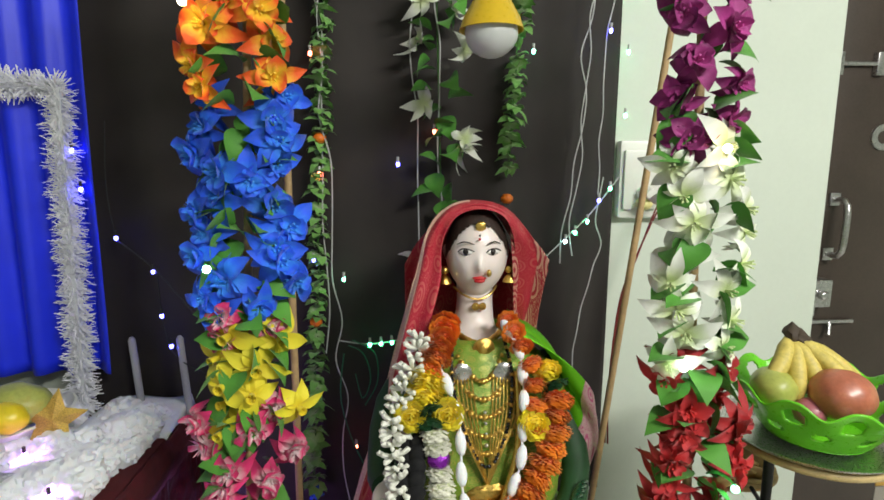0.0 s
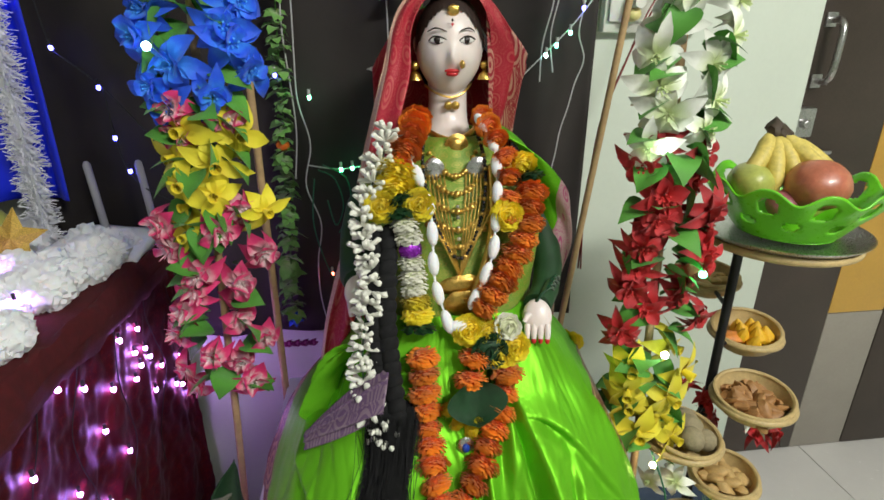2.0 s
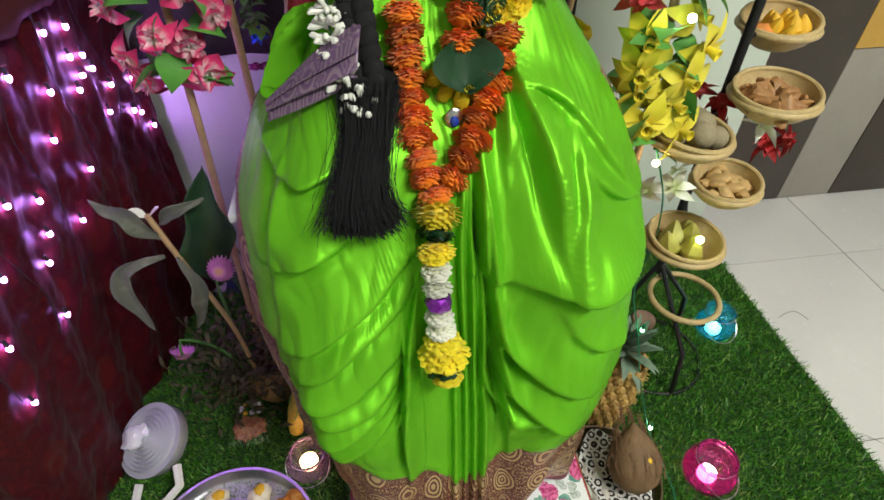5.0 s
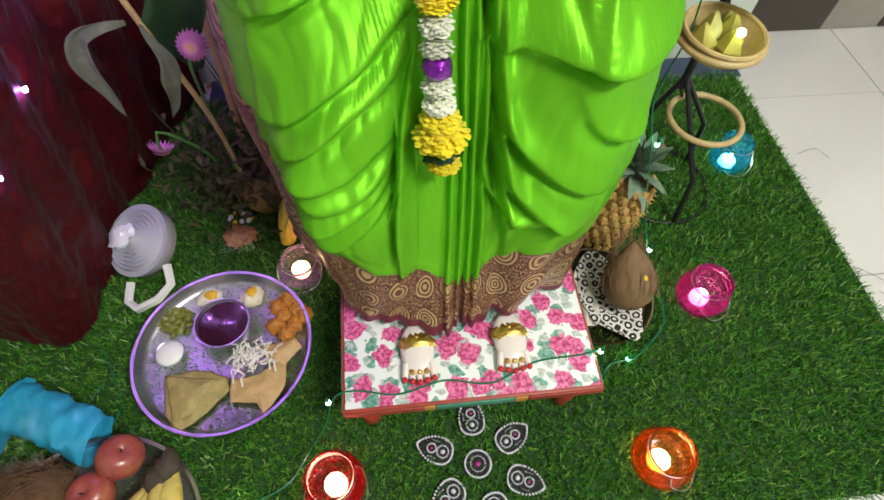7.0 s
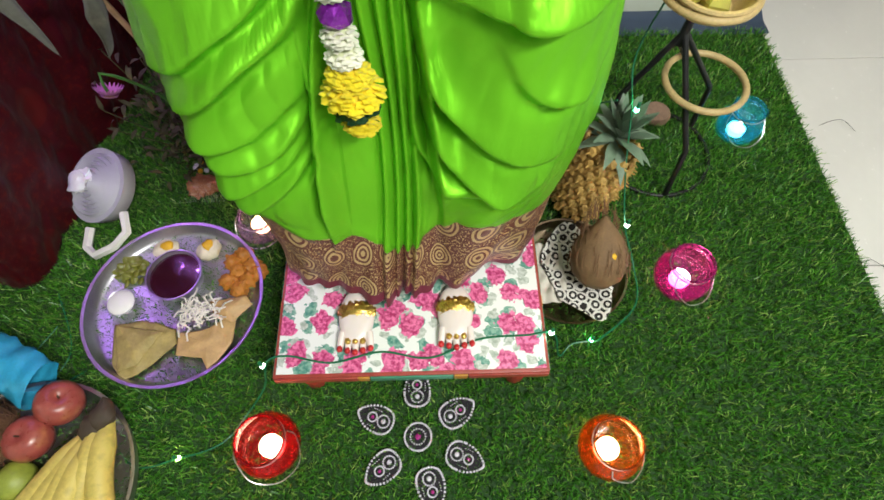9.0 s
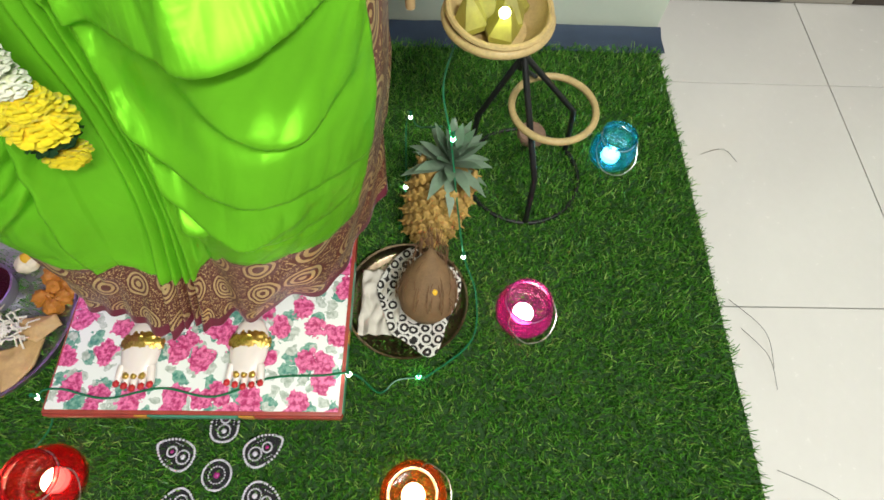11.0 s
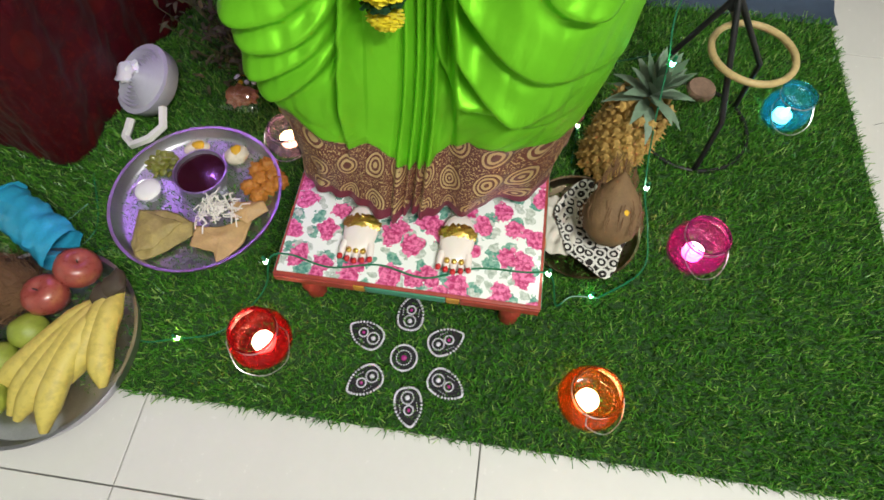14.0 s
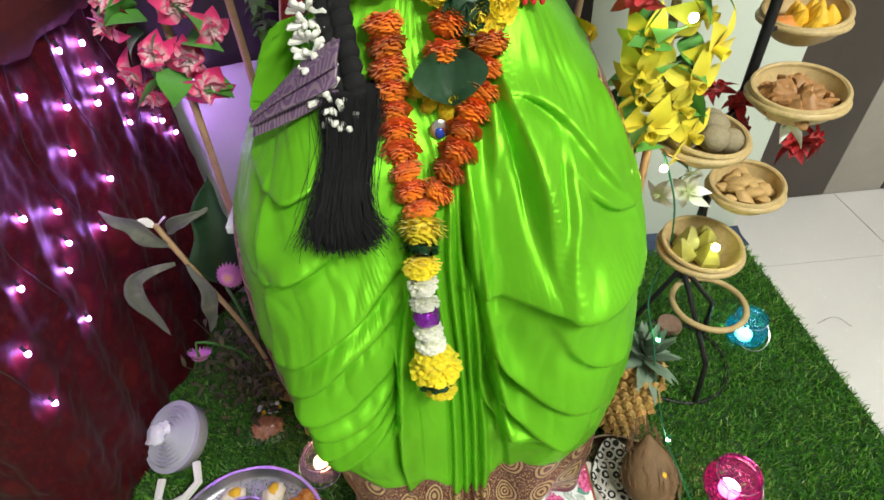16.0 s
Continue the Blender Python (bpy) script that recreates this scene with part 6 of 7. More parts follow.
def basket(x, y, z, r, tilt, label, content=None):
    """A hoop arm of the stand with a shallow cane bowl set into it."""
    arm = part("hoop", moved(tube([(r * math.cos(a * math.pi / 20), r * math.sin(a * math.pi / 20), 0) for a in range(40)], 0.0062, 8, True), pose(x, y, z)), M["cane"], stand)
    d = Vector((PX - x, PY - y, 0))
    if d.length > r:
        n = d.normalized()
        part("bracket", tube([Vector((x, y, z)) + n * r, Vector((PX, PY, z))], 0.004, 6), M["black_iron"], arm)
    else:
        part("bracket", tube([Vector((x, y, z)) + d.normalized() * r, Vector((PX, PY, z + 0.001))], 0.004, 6), M["black_iron"], arm)
    b = thing("cane_basket", label, "basket", pose(x, y, z, *tilt, 0), group="cane baskets")
    part("wall", shell([(r * 0.62, -0.026), (r * 0.88, -0.012), (r * 0.96, 0.006), (r * 0.985, 0.014), (r * 0.93, 0.015), (r * 0.84, -0.004), (r * 0.6, -0.020), (r * 0.62, -0.026)], 36), M["cane"], b)
    part("base", lathe([(0, -0.026), (r * 0.63, -0.026), (r * 0.61, -0.020), (0, -0.019)], 30), M["cane"], b)
    part("rim", tube([(r * 0.965 * math.cos(a * math.pi / 22), r * 0.965 * math.sin(a * math.pi / 22), 0.014) for a in range(44)], 0.0042, 7, True), M["cane"], b)
    return b


def piled(name, label, category, meshes, centre, r, count, h, seed, group, tilt=50, scale=(0.85, 1.15)):
    r_ = random.Random(seed)
    for i in range(count):
        a, q = i * 2.4, r * math.sqrt((i + 0.5) / count)
        lift = h * (1 - (q / r) ** 2) * r_.uniform(0.6, 1.0)
        solo(name, meshes[i % len(meshes)], None, label, category, pose(centre[0] + q * math.cos(a), centre[1] + q * math.sin(a), centre[2] + lift, r_.uniform(-tilt, tilt), r_.uniform(-tilt, tilt), r_.uniform(0, 360)) @ Matrix.Scale(r_.uniform(*scale), 4), group=group)


M["fried"] = plain("fried_pastry", (0.40, 0.20, 0.07), 0.55, var=0.4, scale=40, fine=200, bump=0.6)
M["laddu"] = plain("sesame_ball", (0.30, 0.25, 0.15), 0.8, var=0.25, scale=90, fine=300, bump=0.8)
M["biscuit"] = plain("biscuit", (0.52, 0.34, 0.13), 0.65, var=0.2, scale=60, fine=250, bump=0.4)
M["dumpling"] = plain("leaf_dumpling", (0.30, 0.27, 0.05), 0.45, var=0.3, scale=30, bump=0.4, coat=0.2)
M["sweet_yellow"] = plain("yellow_sweet", (0.80, 0.46, 0.02), 0.55, var=0.2, scale=50, bump=0.5)
M["sweet_orange"] = plain("orange_sweet", (0.70, 0.25, 0.05), 0.55, var=0.3, scale=50, bump=0.5)
fried = [mesh_of("fritter", ball(0.020, 0.011, 0.0065, 2, 0.6, s * 2.0, 30), M["fried"]) for s in range(3)]
laddu = [mesh_of("sesame_ball", ball(0.0215, sub=3, rough=0.12, seed=s, freq=40), M["laddu"]) for s in range(2)]
biscuit = [mesh_of("biscuit", ball(0.021, 0.013, 0.010, 2, 0.35, s * 3.0, 25), M["biscuit"]) for s in range(2)]
dumpling = [mesh_of("dumpling", lathe([(0, 0), (0.022, 0.0), (0.024, 0.008), (0.015, 0.024), (0.006, 0.038), (0, 0.042)], 5), M["dumpling"], False)]
cone = [mesh_of("modak", lathe([(0, 0), (0.014, 0.001), (0.016, 0.008), (0.010, 0.02), (0.003, 0.030), (0, 0.032)], 9), M["sweet_yellow"], False)]
basket(0.592, 0.615, 0.841, 0.064, (8, -6), "round cane basket with yellow steamed sweets")
piled("sweet", "bright yellow steamed sweet in the basket", "sweet", cone, (0.602, 0.61, 0.829), 0.032, 8, 0.01, 3, "yellow sweets", 15)
solo("sweet", ball(0.024, 0.02, 0.012, 2, 0.3), M["sweet_orange"], "orange semolina sweet in the basket", "sweet", pose(0.557, 0.61, 0.837))
basket(0.547, 0.505, 0.767, 0.068, (6, -4), "round cane basket full of fried pastries")
piled("fritter", "brown curled fried pastry in the basket", "snack", fried, (0.547, 0.505, 0.757), 0.052, 30, 0.024, 4, "fried pastries", 60)
basket(0.401, 0.480, 0.720, 0.066, (5, 5), "round cane basket with sesame balls")
piled("sesame_ball", "pale brown round sesame ball in the basket", "sweet", laddu, (0.401, 0.480, 0.723), 0.043, 7, 0.022, 5, "sesame balls", 20)
basket(0.504, 0.478, 0.613, 0.058, (6, -5), "round cane basket with small biscuits")
piled("biscuit", "golden baked biscuit in the basket", "biscuit", biscuit, (0.504, 0.478, 0.607), 0.040, 14, 0.018, 6, "biscuits", 40)
basket(0.436, 0.440, 0.519, 0.068, (4, 2), "round cane basket with leaf dumplings")
piled("dumpling", "olive coloured folded dumpling in the basket", "snack", dumpling, (0.436, 0.440, 0.508), 0.034, 5, 0.004, 7, "dumplings", 12, (1.0, 1.25))
solo("led_lamp", ball(0.007, sub=2), GL["yellowish"], "small yellow green glowing bulb among the dumplings", "bulb", pose(0.438, 0.405, 0.553))
basket(0.545, 0.70, 0.925, 0.062, (5, 0), "round cane basket behind the red flowers")
piled("biscuit", "golden baked biscuit in the basket", "biscuit", biscuit, (0.545, 0.70, 0.92), 0.04, 10, 0.012, 8, "biscuits", 40)
hoop = part("hoop", moved(tube([(0.078 * math.cos(a * math.pi / 22), 0.078 * math.sin(a * math.pi / 22), 0) for a in range(44)], 0.0068, 8, True), pose(0.578, 0.540, 0.238)), M["cane"], stand, "empty cane hoop")
part("bracket", tube([(0.553, 0.614, 0.238), (PX, PY, 0.30)], 0.004, 6), M["black_iron"], hoop)
for x, y, z, k in ((0.50, 0.56, 0.73, "red"), (0.475, 0.60, 0.735, "red"), (0.63, 0.53, 0.665, "red"), (0.585, 0.545, 0.69, "white"), (0.40, 0.47, 0.625, "white"), (0.37, 0.50, 0.60, "white"), (0.43, 0.52, 0.62, "white"), (0.62, 0.55, 0.64, "red"), (0.52, 0.57, 0.68, "red")):
    solo("silk_rose", FLM[k][rng.randrange(3)], None, "dark red silk rose tied to the stand" if k == "red" else "white silk flower tied to the stand", "flower", pose(x, y, z, rng.uniform(20, 90), rng.uniform(-40, 40), rng.uniform(0, 360)) @ Matrix.Scale(0.85, 4), group="stand flowers")

# top tray and fruit bowl
tray_top = thing("round_tray", "round steel tray on the top cane hoop", "tray", pose(0.556, 0.552, 1.078) @ Matrix.Diagonal((0.9, 0.9, 1, 1)))
part("dish", lathe([(0, 0), (0.135, 0), (0.148, 0.008), (0.150, 0.011), (0.146, 0.011), (0.132, 0.004), (0, 0.004)], 44), M["steel"], tray_top)
part("hoop", moved(tube([(0.132 * math.cos(a * math.pi / 24), 0.132 * math.sin(a * math.pi / 24), 0) for a in range(48)], 0.007, 8, True), pose(0.556, 0.552, 1.070) @ Matrix.Diagonal((0.9, 0.9, 1, 1))), M["cane"], stand, "large cane hoop under the tray")


def bowl_mesh():
    """A scalloped plastic bowl with a row of holes through its wall."""
    n, rows = 160, 26
    bm = bmesh.new()
    grid = []
    for j in range(rows + 1):
        t = j / rows
        ring = []
        for i in range(n):
            a = 2 * math.pi * i / n
            wave = 0.5 + 0.5 * math.cos(10 * a)
            r = 0.078 + 0.064 * t ** 0.8
            z = 0.098 * t - (0.020 * (1 - wave) ** 1.3 * max(0, t - 0.3) / 0.7)
            ring.append(bm.verts.new((r * math.cos(a), r * math.sin(a), z)))
        grid.append(ring)
    for j in range(rows):
        for i in range(n):
            t, a = (j + 0.5) / rows, 360 * (i + 0.5) / n
            ka = ((a + 18) % 36 - 18) * 3.1416 / 180 * 0.125
            kb = ((a) % 36 - 18) * 3.1416 / 180 * 0.11
            if (ka / 0.0165) ** 2 + ((t - 0.70) / 0.16) ** 2 < 1 or (kb / 0.0125) ** 2 + ((t - 0.38) / 0.12) ** 2 < 1:
                continue
            k = (i + 1) % n
            bm.faces.new((grid[j][i], grid[j][k], grid[j + 1][k], grid[j + 1][i]))
    return from_bm(bm)


bowl = thing("fruit_bowl", "lime green perforated plastic bowl with scalloped rim", "bowl", pose(0.560, 0.545, 1.086) @ Matrix.Scale(0.94, 4))
M["lime"] = plain("lime_plastic", (0.16, 0.62, 0.02), 0.3, var=0.06, scale=10, bump=0.03, coat=0.3)
solid(part("wall", bowl_mesh(), M["lime"], bowl), 0.0032)
part("base", lathe([(0, 0), (0.080, 0), (0.079, 0.005), (0, 0.005)], 40), M["lime"], bowl)
M["banana"] = plain("banana_skin", (0.64, 0.51, 0.12), 0.55, var=0.3, scale=45, fine=90, bump=0.2, tint=(0.50, 0.42, 0.14))
M["banana_tip"] = plain("banana_stem", (0.06, 0.04, 0.025), 0.7, var=0.4)


def banana_mesh(ln, r, bend):
    pts, rad = [], []
    for i in range(13):
        t = i / 12
        a = (t - 0.5) * bend
        pts.append((ln * math.sin(a) / bend, 0, ln * (math.cos(a) - 1) / bend))
        rad.append(r * min(1, 0.30 + 3.2 * t, 0.32 + 3.6 * (1 - t)))
    return tube(pts, rad, 10)


def hand_of_bananas(label, m, count, fan, ln, group):
    t = thing("bananas", label, "bananas", m, group)
    me = mesh_of("banana", banana_mesh(ln, 0.0188, 0.8), M["banana"])
    for i in range(count):
        a = (i - (count - 1) / 2) * fan
        part("banana", me, None, t, m=pose(0, 0, 0, 0, 0, a) @ pose(ln * 0.5, 0, 0, 0, 0, 0) @ pose(0, 0, 0.002 * i, 25 * ((i % 2) * 2 - 1)))
    part("stem", moved(ball(0.024, 0.02, 0.014, 2, 0.4, 1.0, 30), pose(-0.004, 0, 0.0)), M["banana_tip"], t, "dark dried stem")
    return t


hand_of_bananas("yellow bananas standing stem up in the green bowl", pose(0.522, 0.565, 1.248, 0, 55, -95) @ Matrix.Scale(0.72, 4), 4, 24, 0.15, "banana bunches")
hand_of_bananas("yellow bananas leaning over the bowl edge", pose(0.534, 0.56, 1.244, 0, 38, -48) @ Matrix.Scale(0.74, 4), 2, 24, 0.165, "banana bunches")
M["pome"] = plain("pomegranate_skin", (0.46, 0.14, 0.08), 0.35, var=0.3, scale=25, tint=(0.62, 0.34, 0.14), coat=0.3)
solo("pomegranate", ball(0.046, 0.044, 0.040, 3, 0.06, 2.0), M["pome"], "brownish red pomegranate in the green bowl", "fruit", pose(0.551, 0.49, 1.176))
solo("mango", ball(0.045, 0.034, 0.032, 3, 0.08, 5.0), M["mango"], "speckled green mango in the green bowl", "fruit", pose(0.472, 0.535, 1.172, 0, 10, 60))
solo("onion", ball(0.024, 0.024, 0.022, 3, 0.06, 5.0), plain("shallot_skin", (0.45, 0.13, 0.17), 0.35, var=0.25), "small pink shallot in the green bowl", "fruit", pose(0.509, 0.50, 1.145))
solo("mango", ball(0.05, 0.036, 0.034, 3, 0.08, 6.0), M["mango"], "green mango at the bottom of the bowl", "fruit", pose(0.604, 0.57, 1.128, 0, 0, 20))

# ---- on the grass mat ----
GZ = 0.014


def jar(x, y, col, label, r=0.055, h=0.086, flame=(1.0, 0.55, 0.18), turn=20):
    t = thing("candle_jar", label, "candle jar", pose(x, y, GZ, 0, 0, turn), group="candle jars")
    g_ = glass("jar_glass_%d" % int(col[0] * 100 + col[1] * 10 + col[2]), col)
    w = 0.0026
    prof = [(0.0, 0.0), (r * 0.72, 0.0), (r * 0.93, h * 0.12), (r, h * 0.36), (r * 0.95, h * 0.58), (r * 0.76, h * 0.78), (r * 0.70, h * 0.86), (r * 0.76, h * 0.98), (r * 0.76, h),
            (r * 0.76 - w, h), (r * 0.70 - w, h * 0.86), (r * 0.76 - w, h * 0.77), (r * 0.95 - w, h * 0.57), (r - w, h * 0.36), (r * 0.93 - w, h * 0.13), (r * 0.70, 0.005), (0.0, 0.005)]
    ob = part("glass", lathe(prof, 40), g_, t)
    ob.visible_shadow = False
    # the flame's light on the wax is put in as the wax's own glow
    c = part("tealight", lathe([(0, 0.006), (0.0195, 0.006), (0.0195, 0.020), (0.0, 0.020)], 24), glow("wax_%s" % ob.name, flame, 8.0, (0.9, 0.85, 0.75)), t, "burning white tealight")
    part("flame", moved(ball(0.0042, 0.0042, 0.010, 2), pose(0.002, 0, 0.031)), glow("flame_%s" % ob.name, (1.0, 0.72, 0.35), 60), c)
    part("wire_handle", tube(smooth_path([(r * 0.80, 0, h * 0.88), (r * 0.95, -0.01, h * 0.62), (r * 0.75, -r * 0.85, h * 0.30), (0, -r * 1.15, h * 0.18), (-r * 0.75, -r * 0.85, h * 0.30), (-r * 0.95, -0.01, h * 0.62), (-r * 0.80, 0, h * 0.88)], 36), 0.0012, 5), M["steel"], t)
    part("neck_wire", tube([(r * 0.735 * math.cos(a * math.pi / 16), r * 0.735 * math.sin(a * math.pi / 16), h * 0.87) for a in range(32)], 0.0014, 5, True), M["steel"], t)
    return t


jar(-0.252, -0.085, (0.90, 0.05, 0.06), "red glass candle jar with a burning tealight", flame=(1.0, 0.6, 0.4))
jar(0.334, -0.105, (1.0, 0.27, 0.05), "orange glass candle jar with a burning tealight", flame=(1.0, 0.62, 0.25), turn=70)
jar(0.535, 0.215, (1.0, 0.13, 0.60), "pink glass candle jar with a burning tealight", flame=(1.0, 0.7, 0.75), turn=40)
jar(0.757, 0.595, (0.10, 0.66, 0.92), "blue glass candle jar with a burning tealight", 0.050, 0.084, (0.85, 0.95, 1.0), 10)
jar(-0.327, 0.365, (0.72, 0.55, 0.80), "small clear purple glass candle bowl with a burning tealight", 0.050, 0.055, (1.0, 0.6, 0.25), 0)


def plate(name, label, x, y, r, h, material, group="plates"):
    t = thing(name, label, "plate", pose(x, y, GZ), group=group)
    part("dish", lathe([(0, 0), (r * 0.90, 0), (r * 0.945, h * 0.25), (r * 0.975, h * 0.95), (r, h), (r, h + 0.002), (r * 0.965, h + 0.001), (r * 0.93, h * 0.35), (r * 0.885, 0.003), (0, 0.003)], 64), material, t)
    return t


# meal plate
plate("meal_plate", "steel thali plate holding a festive meal", -0.472, 0.190, 0.174, 0.028, M["plate_steel"])
PZ = GZ + 0.003
katori = thing("small_bowl", "steel bowl of dark red soup on the plate", "bowl", pose(-0.475, 0.238, PZ))
part("wall", shell([(0.036, 0.0), (0.045, 0.006), (0.053, 0.036), (0.055, 0.040), (0.052, 0.040), (0.043, 0.009), (0.034, 0.003), (0.036, 0.0)], 36), M["plate_steel"], katori)
part("base", lathe([(0, 0.0), (0.037, 0.0), (0.037, 0.003), (0, 0.003)], 30), M["plate_steel"], katori)
part("soup", lathe([(0, 0.030), (0.0495, 0.030), (0.0495, 0.0315), (0, 0.0322)], 36), plain("dark_soup", (0.035, 0.005, 0.012), 0.12, var=0.4, scale=30, bump=0.08, coat=0.6), katori, "dark red soup")
salt = thing("small_bowl", "tiny bowl heaped with white curd", "bowl", pose(-0.575, 0.188, PZ))
part("wall", shell([(0.016, 0), (0.026, 0.02), (0.0285, 0.024), (0.025, 0.022), (0.014, 0.003), (0.016, 0)], 24), M["plate_steel"], salt)
part("curd", moved(ball(0.0265, 0.0265, 0.010, 3), pose(0, 0, 0.021)), plain("white_curd", (0.85, 0.84, 0.82), 0.4, var=0.03, bump=0.05), salt)
M["sweet_white"] = plain("white_sweet", (0.80, 0.72, 0.55), 0.6, var=0.2, scale=30, tint=(0.8, 0.5, 0.10), bump=0.4)
for x, y in ((-0.515, 0.308), (-0.427, 0.305)):
    sw = thing("sweet", "white sweet topped with saffron on the plate", "sweet", pose(x, y, PZ, 0, 0, rng.uniform(0, 90)), group="white sweets")
    part("body", moved(ball(0.026, 0.022, 0.014, 3, 0.25, x * 9, 20), pose(0, 0, 0.012)), M["sweet_white"], sw)
    part("topping", moved(ball(0.013, 0.012, 0.006, 2, 0.4, x * 5, 30), pose(0.004, 0.002, 0.024)), M["sweet_yellow"], sw)
M["olive_veg"] = plain("cooked_greens", (0.19, 0.20, 0.025), 0.4, var=0.5, scale=40, bump=0.5, coat=0.2)
piled("vegetable_piece", "olive green cooked vegetable slice on the plate", "vegetable", [mesh_of("slice", ball(0.011, 0.008, 0.004, 2, 0.4, s), M["olive_veg"]) for s in range(3)], (-0.578, 0.262, PZ + 0.006), 0.032, 20, 0.012, 12, "vegetable slices")
M["fritter_orange"] = plain("orange_fritter", (0.50, 0.19, 0.025), 0.55, var=0.35, scale=50, bump=0.7)
for i, (x, y) in enumerate(((-0.352, 0.29), (-0.333, 0.268), (-0.358, 0.255), (-0.336, 0.235), (-0.375, 0.232), (-0.352, 0.215), (-0.318, 0.252), (-0.373, 0.275))):
    solo("fritter", ball(0.018, 0.017, 0.014, 3, 0.5, i * 2.0, 25), M["fritter_orange"], "golden orange round fritter on the plate", "fritter", pose(x, y, PZ + 0.012), group="round fritters")


def flat_bread(label, name, pts, mat_, z, seed, lift=0.006):
    """A folded or broken bread: a rounded polygon sheet with blisters."""
    c = Vector((sum(p[0] for p in pts) / len(pts), sum(p[1] for p in pts) / len(pts), 0))

    def f(u, v):
        k = u * len(pts)
        i = int(k) % len(pts)
        a, b = Vector((*pts[i], 0)), Vector((*pts[(i + 1) % len(pts)], 0))
        p = c.lerp(a.lerp(b, k - int(k)), v)
        n = noise.noise((p.x * 45, p.y * 45, seed))
        return (p.x + 0.004 * n * v, p.y + 0.004 * noise.noise((p.y * 50, p.x * 50, seed + 3)) * v, z + lift * (1 - v * v) + 0.005 * n)
    return solid(solo(name, sheet(f, 64, 14), mat_, label, "bread"), 0.006)


M["stuffed"] = plain("stuffed_flatbread", (0.40, 0.31, 0.11), 0.6, var=0.35, scale=35, fine=160, bump=0.5, tint=(0.55, 0.42, 0.12))
M["papad"] = plain("papad", (0.56, 0.36, 0.16), 0.55, var=0.2, scale=40, fine=200, bump=0.5)
flat_bread("folded golden stuffed flatbread on the plate", "flatbread", [(-0.583, 0.145), (-0.53, 0.155), (-0.462, 0.135), (-0.455, 0.105), (-0.505, 0.055), (-0.545, 0.035), (-0.57, 0.07)], M["stuffed"], PZ + 0.010, 1.0, 0.01)
flat_bread("folded edge layer of the golden flatbread", "flatbread", [(-0.575, 0.140), (-0.48, 0.128), (-0.515, 0.062), (-0.548, 0.048)], M["stuffed"], PZ + 0.020, 2.0, 0.008)
flat_bread("broken tan lentil wafer on the plate", "wafer", [(-0.455, 0.125), (-0.40, 0.135), (-0.345, 0.165), (-0.352, 0.10), (-0.385, 0.045), (-0.40, 0.075), (-0.452, 0.082)], M["papad"], PZ + 0.012, 3.0, 0.004)
flat_bread("curved tan lentil wafer leaning on the plate rim", "wafer", [(-0.40, 0.185), (-0.33, 0.195), (-0.315, 0.175), (-0.35, 0.14), (-0.385, 0.15)], M["papad"], PZ + 0.024, 4.0, 0.008)
r_s = random.Random(5)
shreds = thing("rice_crisps", "heap of white crisp rice shreds on the plate", "snack")
gs = []
for i in range(70):
    x, y = -0.415 + r_s.gauss(0, 0.022), 0.158 + r_s.gauss(0, 0.015)
    a = r_s.uniform(0, 6.28)
    gs.append(tube([(x, y, PZ + 0.03 + r_s.uniform(0, 0.012)), (x + 0.008 * math.cos(a), y + 0.008 * math.sin(a), PZ + 0.036 + r_s.uniform(0, 0.012)), (x + 0.02 * math.cos(a + 0.6), y + 0.02 * math.sin(a + 0.6), PZ + 0.028 + r_s.uniform(0, 0.01))], 0.0017, 5))
part("shred_heap", joined(gs), plain("rice_white", (0.80, 0.76, 0.70), 0.6, var=0.1, bump=0.2), shreds)["kind"] = "stuff"

# fruit tray
plate("fruit_tray", "deep steel tray of fruit standing on the mat edge", -0.645, -0.150, 0.182, 0.042, M["plate_steel"])
FZ = GZ + 0.004
M["apple"] = plain("apple_skin", (0.36, 0.075, 0.06), 0.3, var=0.35, scale=22, fine=120, tint=(0.55, 0.24, 0.08), bump=0.05, coat=0.35)


def apple(x, y, z, r, label):
    t = thing("apple", label, "fruit", pose(x, y, z, rng.uniform(-25, 25), rng.uniform(-25, 25), rng.uniform(0, 360)), group="apples")
    part("flesh", lathe([(0, -r * 0.72), (r * 0.35, -r * 0.84), (r * 0.72, -r * 0.62), (r, 0), (r * 0.92, r * 0.45), (r * 0.62, r * 0.80), (r * 0.25, r * 0.82), (0, r * 0.62)], 28), M["apple"], t)
    part("stalk", tube([(0, 0, r * 0.6), (0.002, 0, r * 0.95)], 0.0015, 5), M["banana_tip"], t)


apple(-0.612, -0.012, FZ + 0.055, 0.039, "dark red apple in the fruit tray")
apple(-0.648, -0.068, FZ + 0.050, 0.039, "pinkish red apple in the fruit tray")
M["guava"] = plain("guava_skin", (0.30, 0.36, 0.05), 0.45, var=0.25, scale=25, fine=150, bump=0.2, tint=(0.45, 0.45, 0.10))
for x, y, r in ((-0.662, -0.132, 0.033), (-0.690, -0.192, 0.035), (-0.676, -0.256, 0.035), (-0.72, -0.225, 0.032)):
    solo("guava", ball(r, r, r * 0.92, 3, 0.08, x * 20), M["guava"], "yellow green round guava in the fruit tray", "fruit", pose(x, y, FZ + r), group="guavas")
hand_of_bananas("bunch of ripe yellow bananas in the fruit tray", pose(-0.540, -0.055, FZ + 0.060, 0, 6, -112) @ Matrix.Scale(1.16, 4), 4, 9.0, 0.21, "banana bunches")
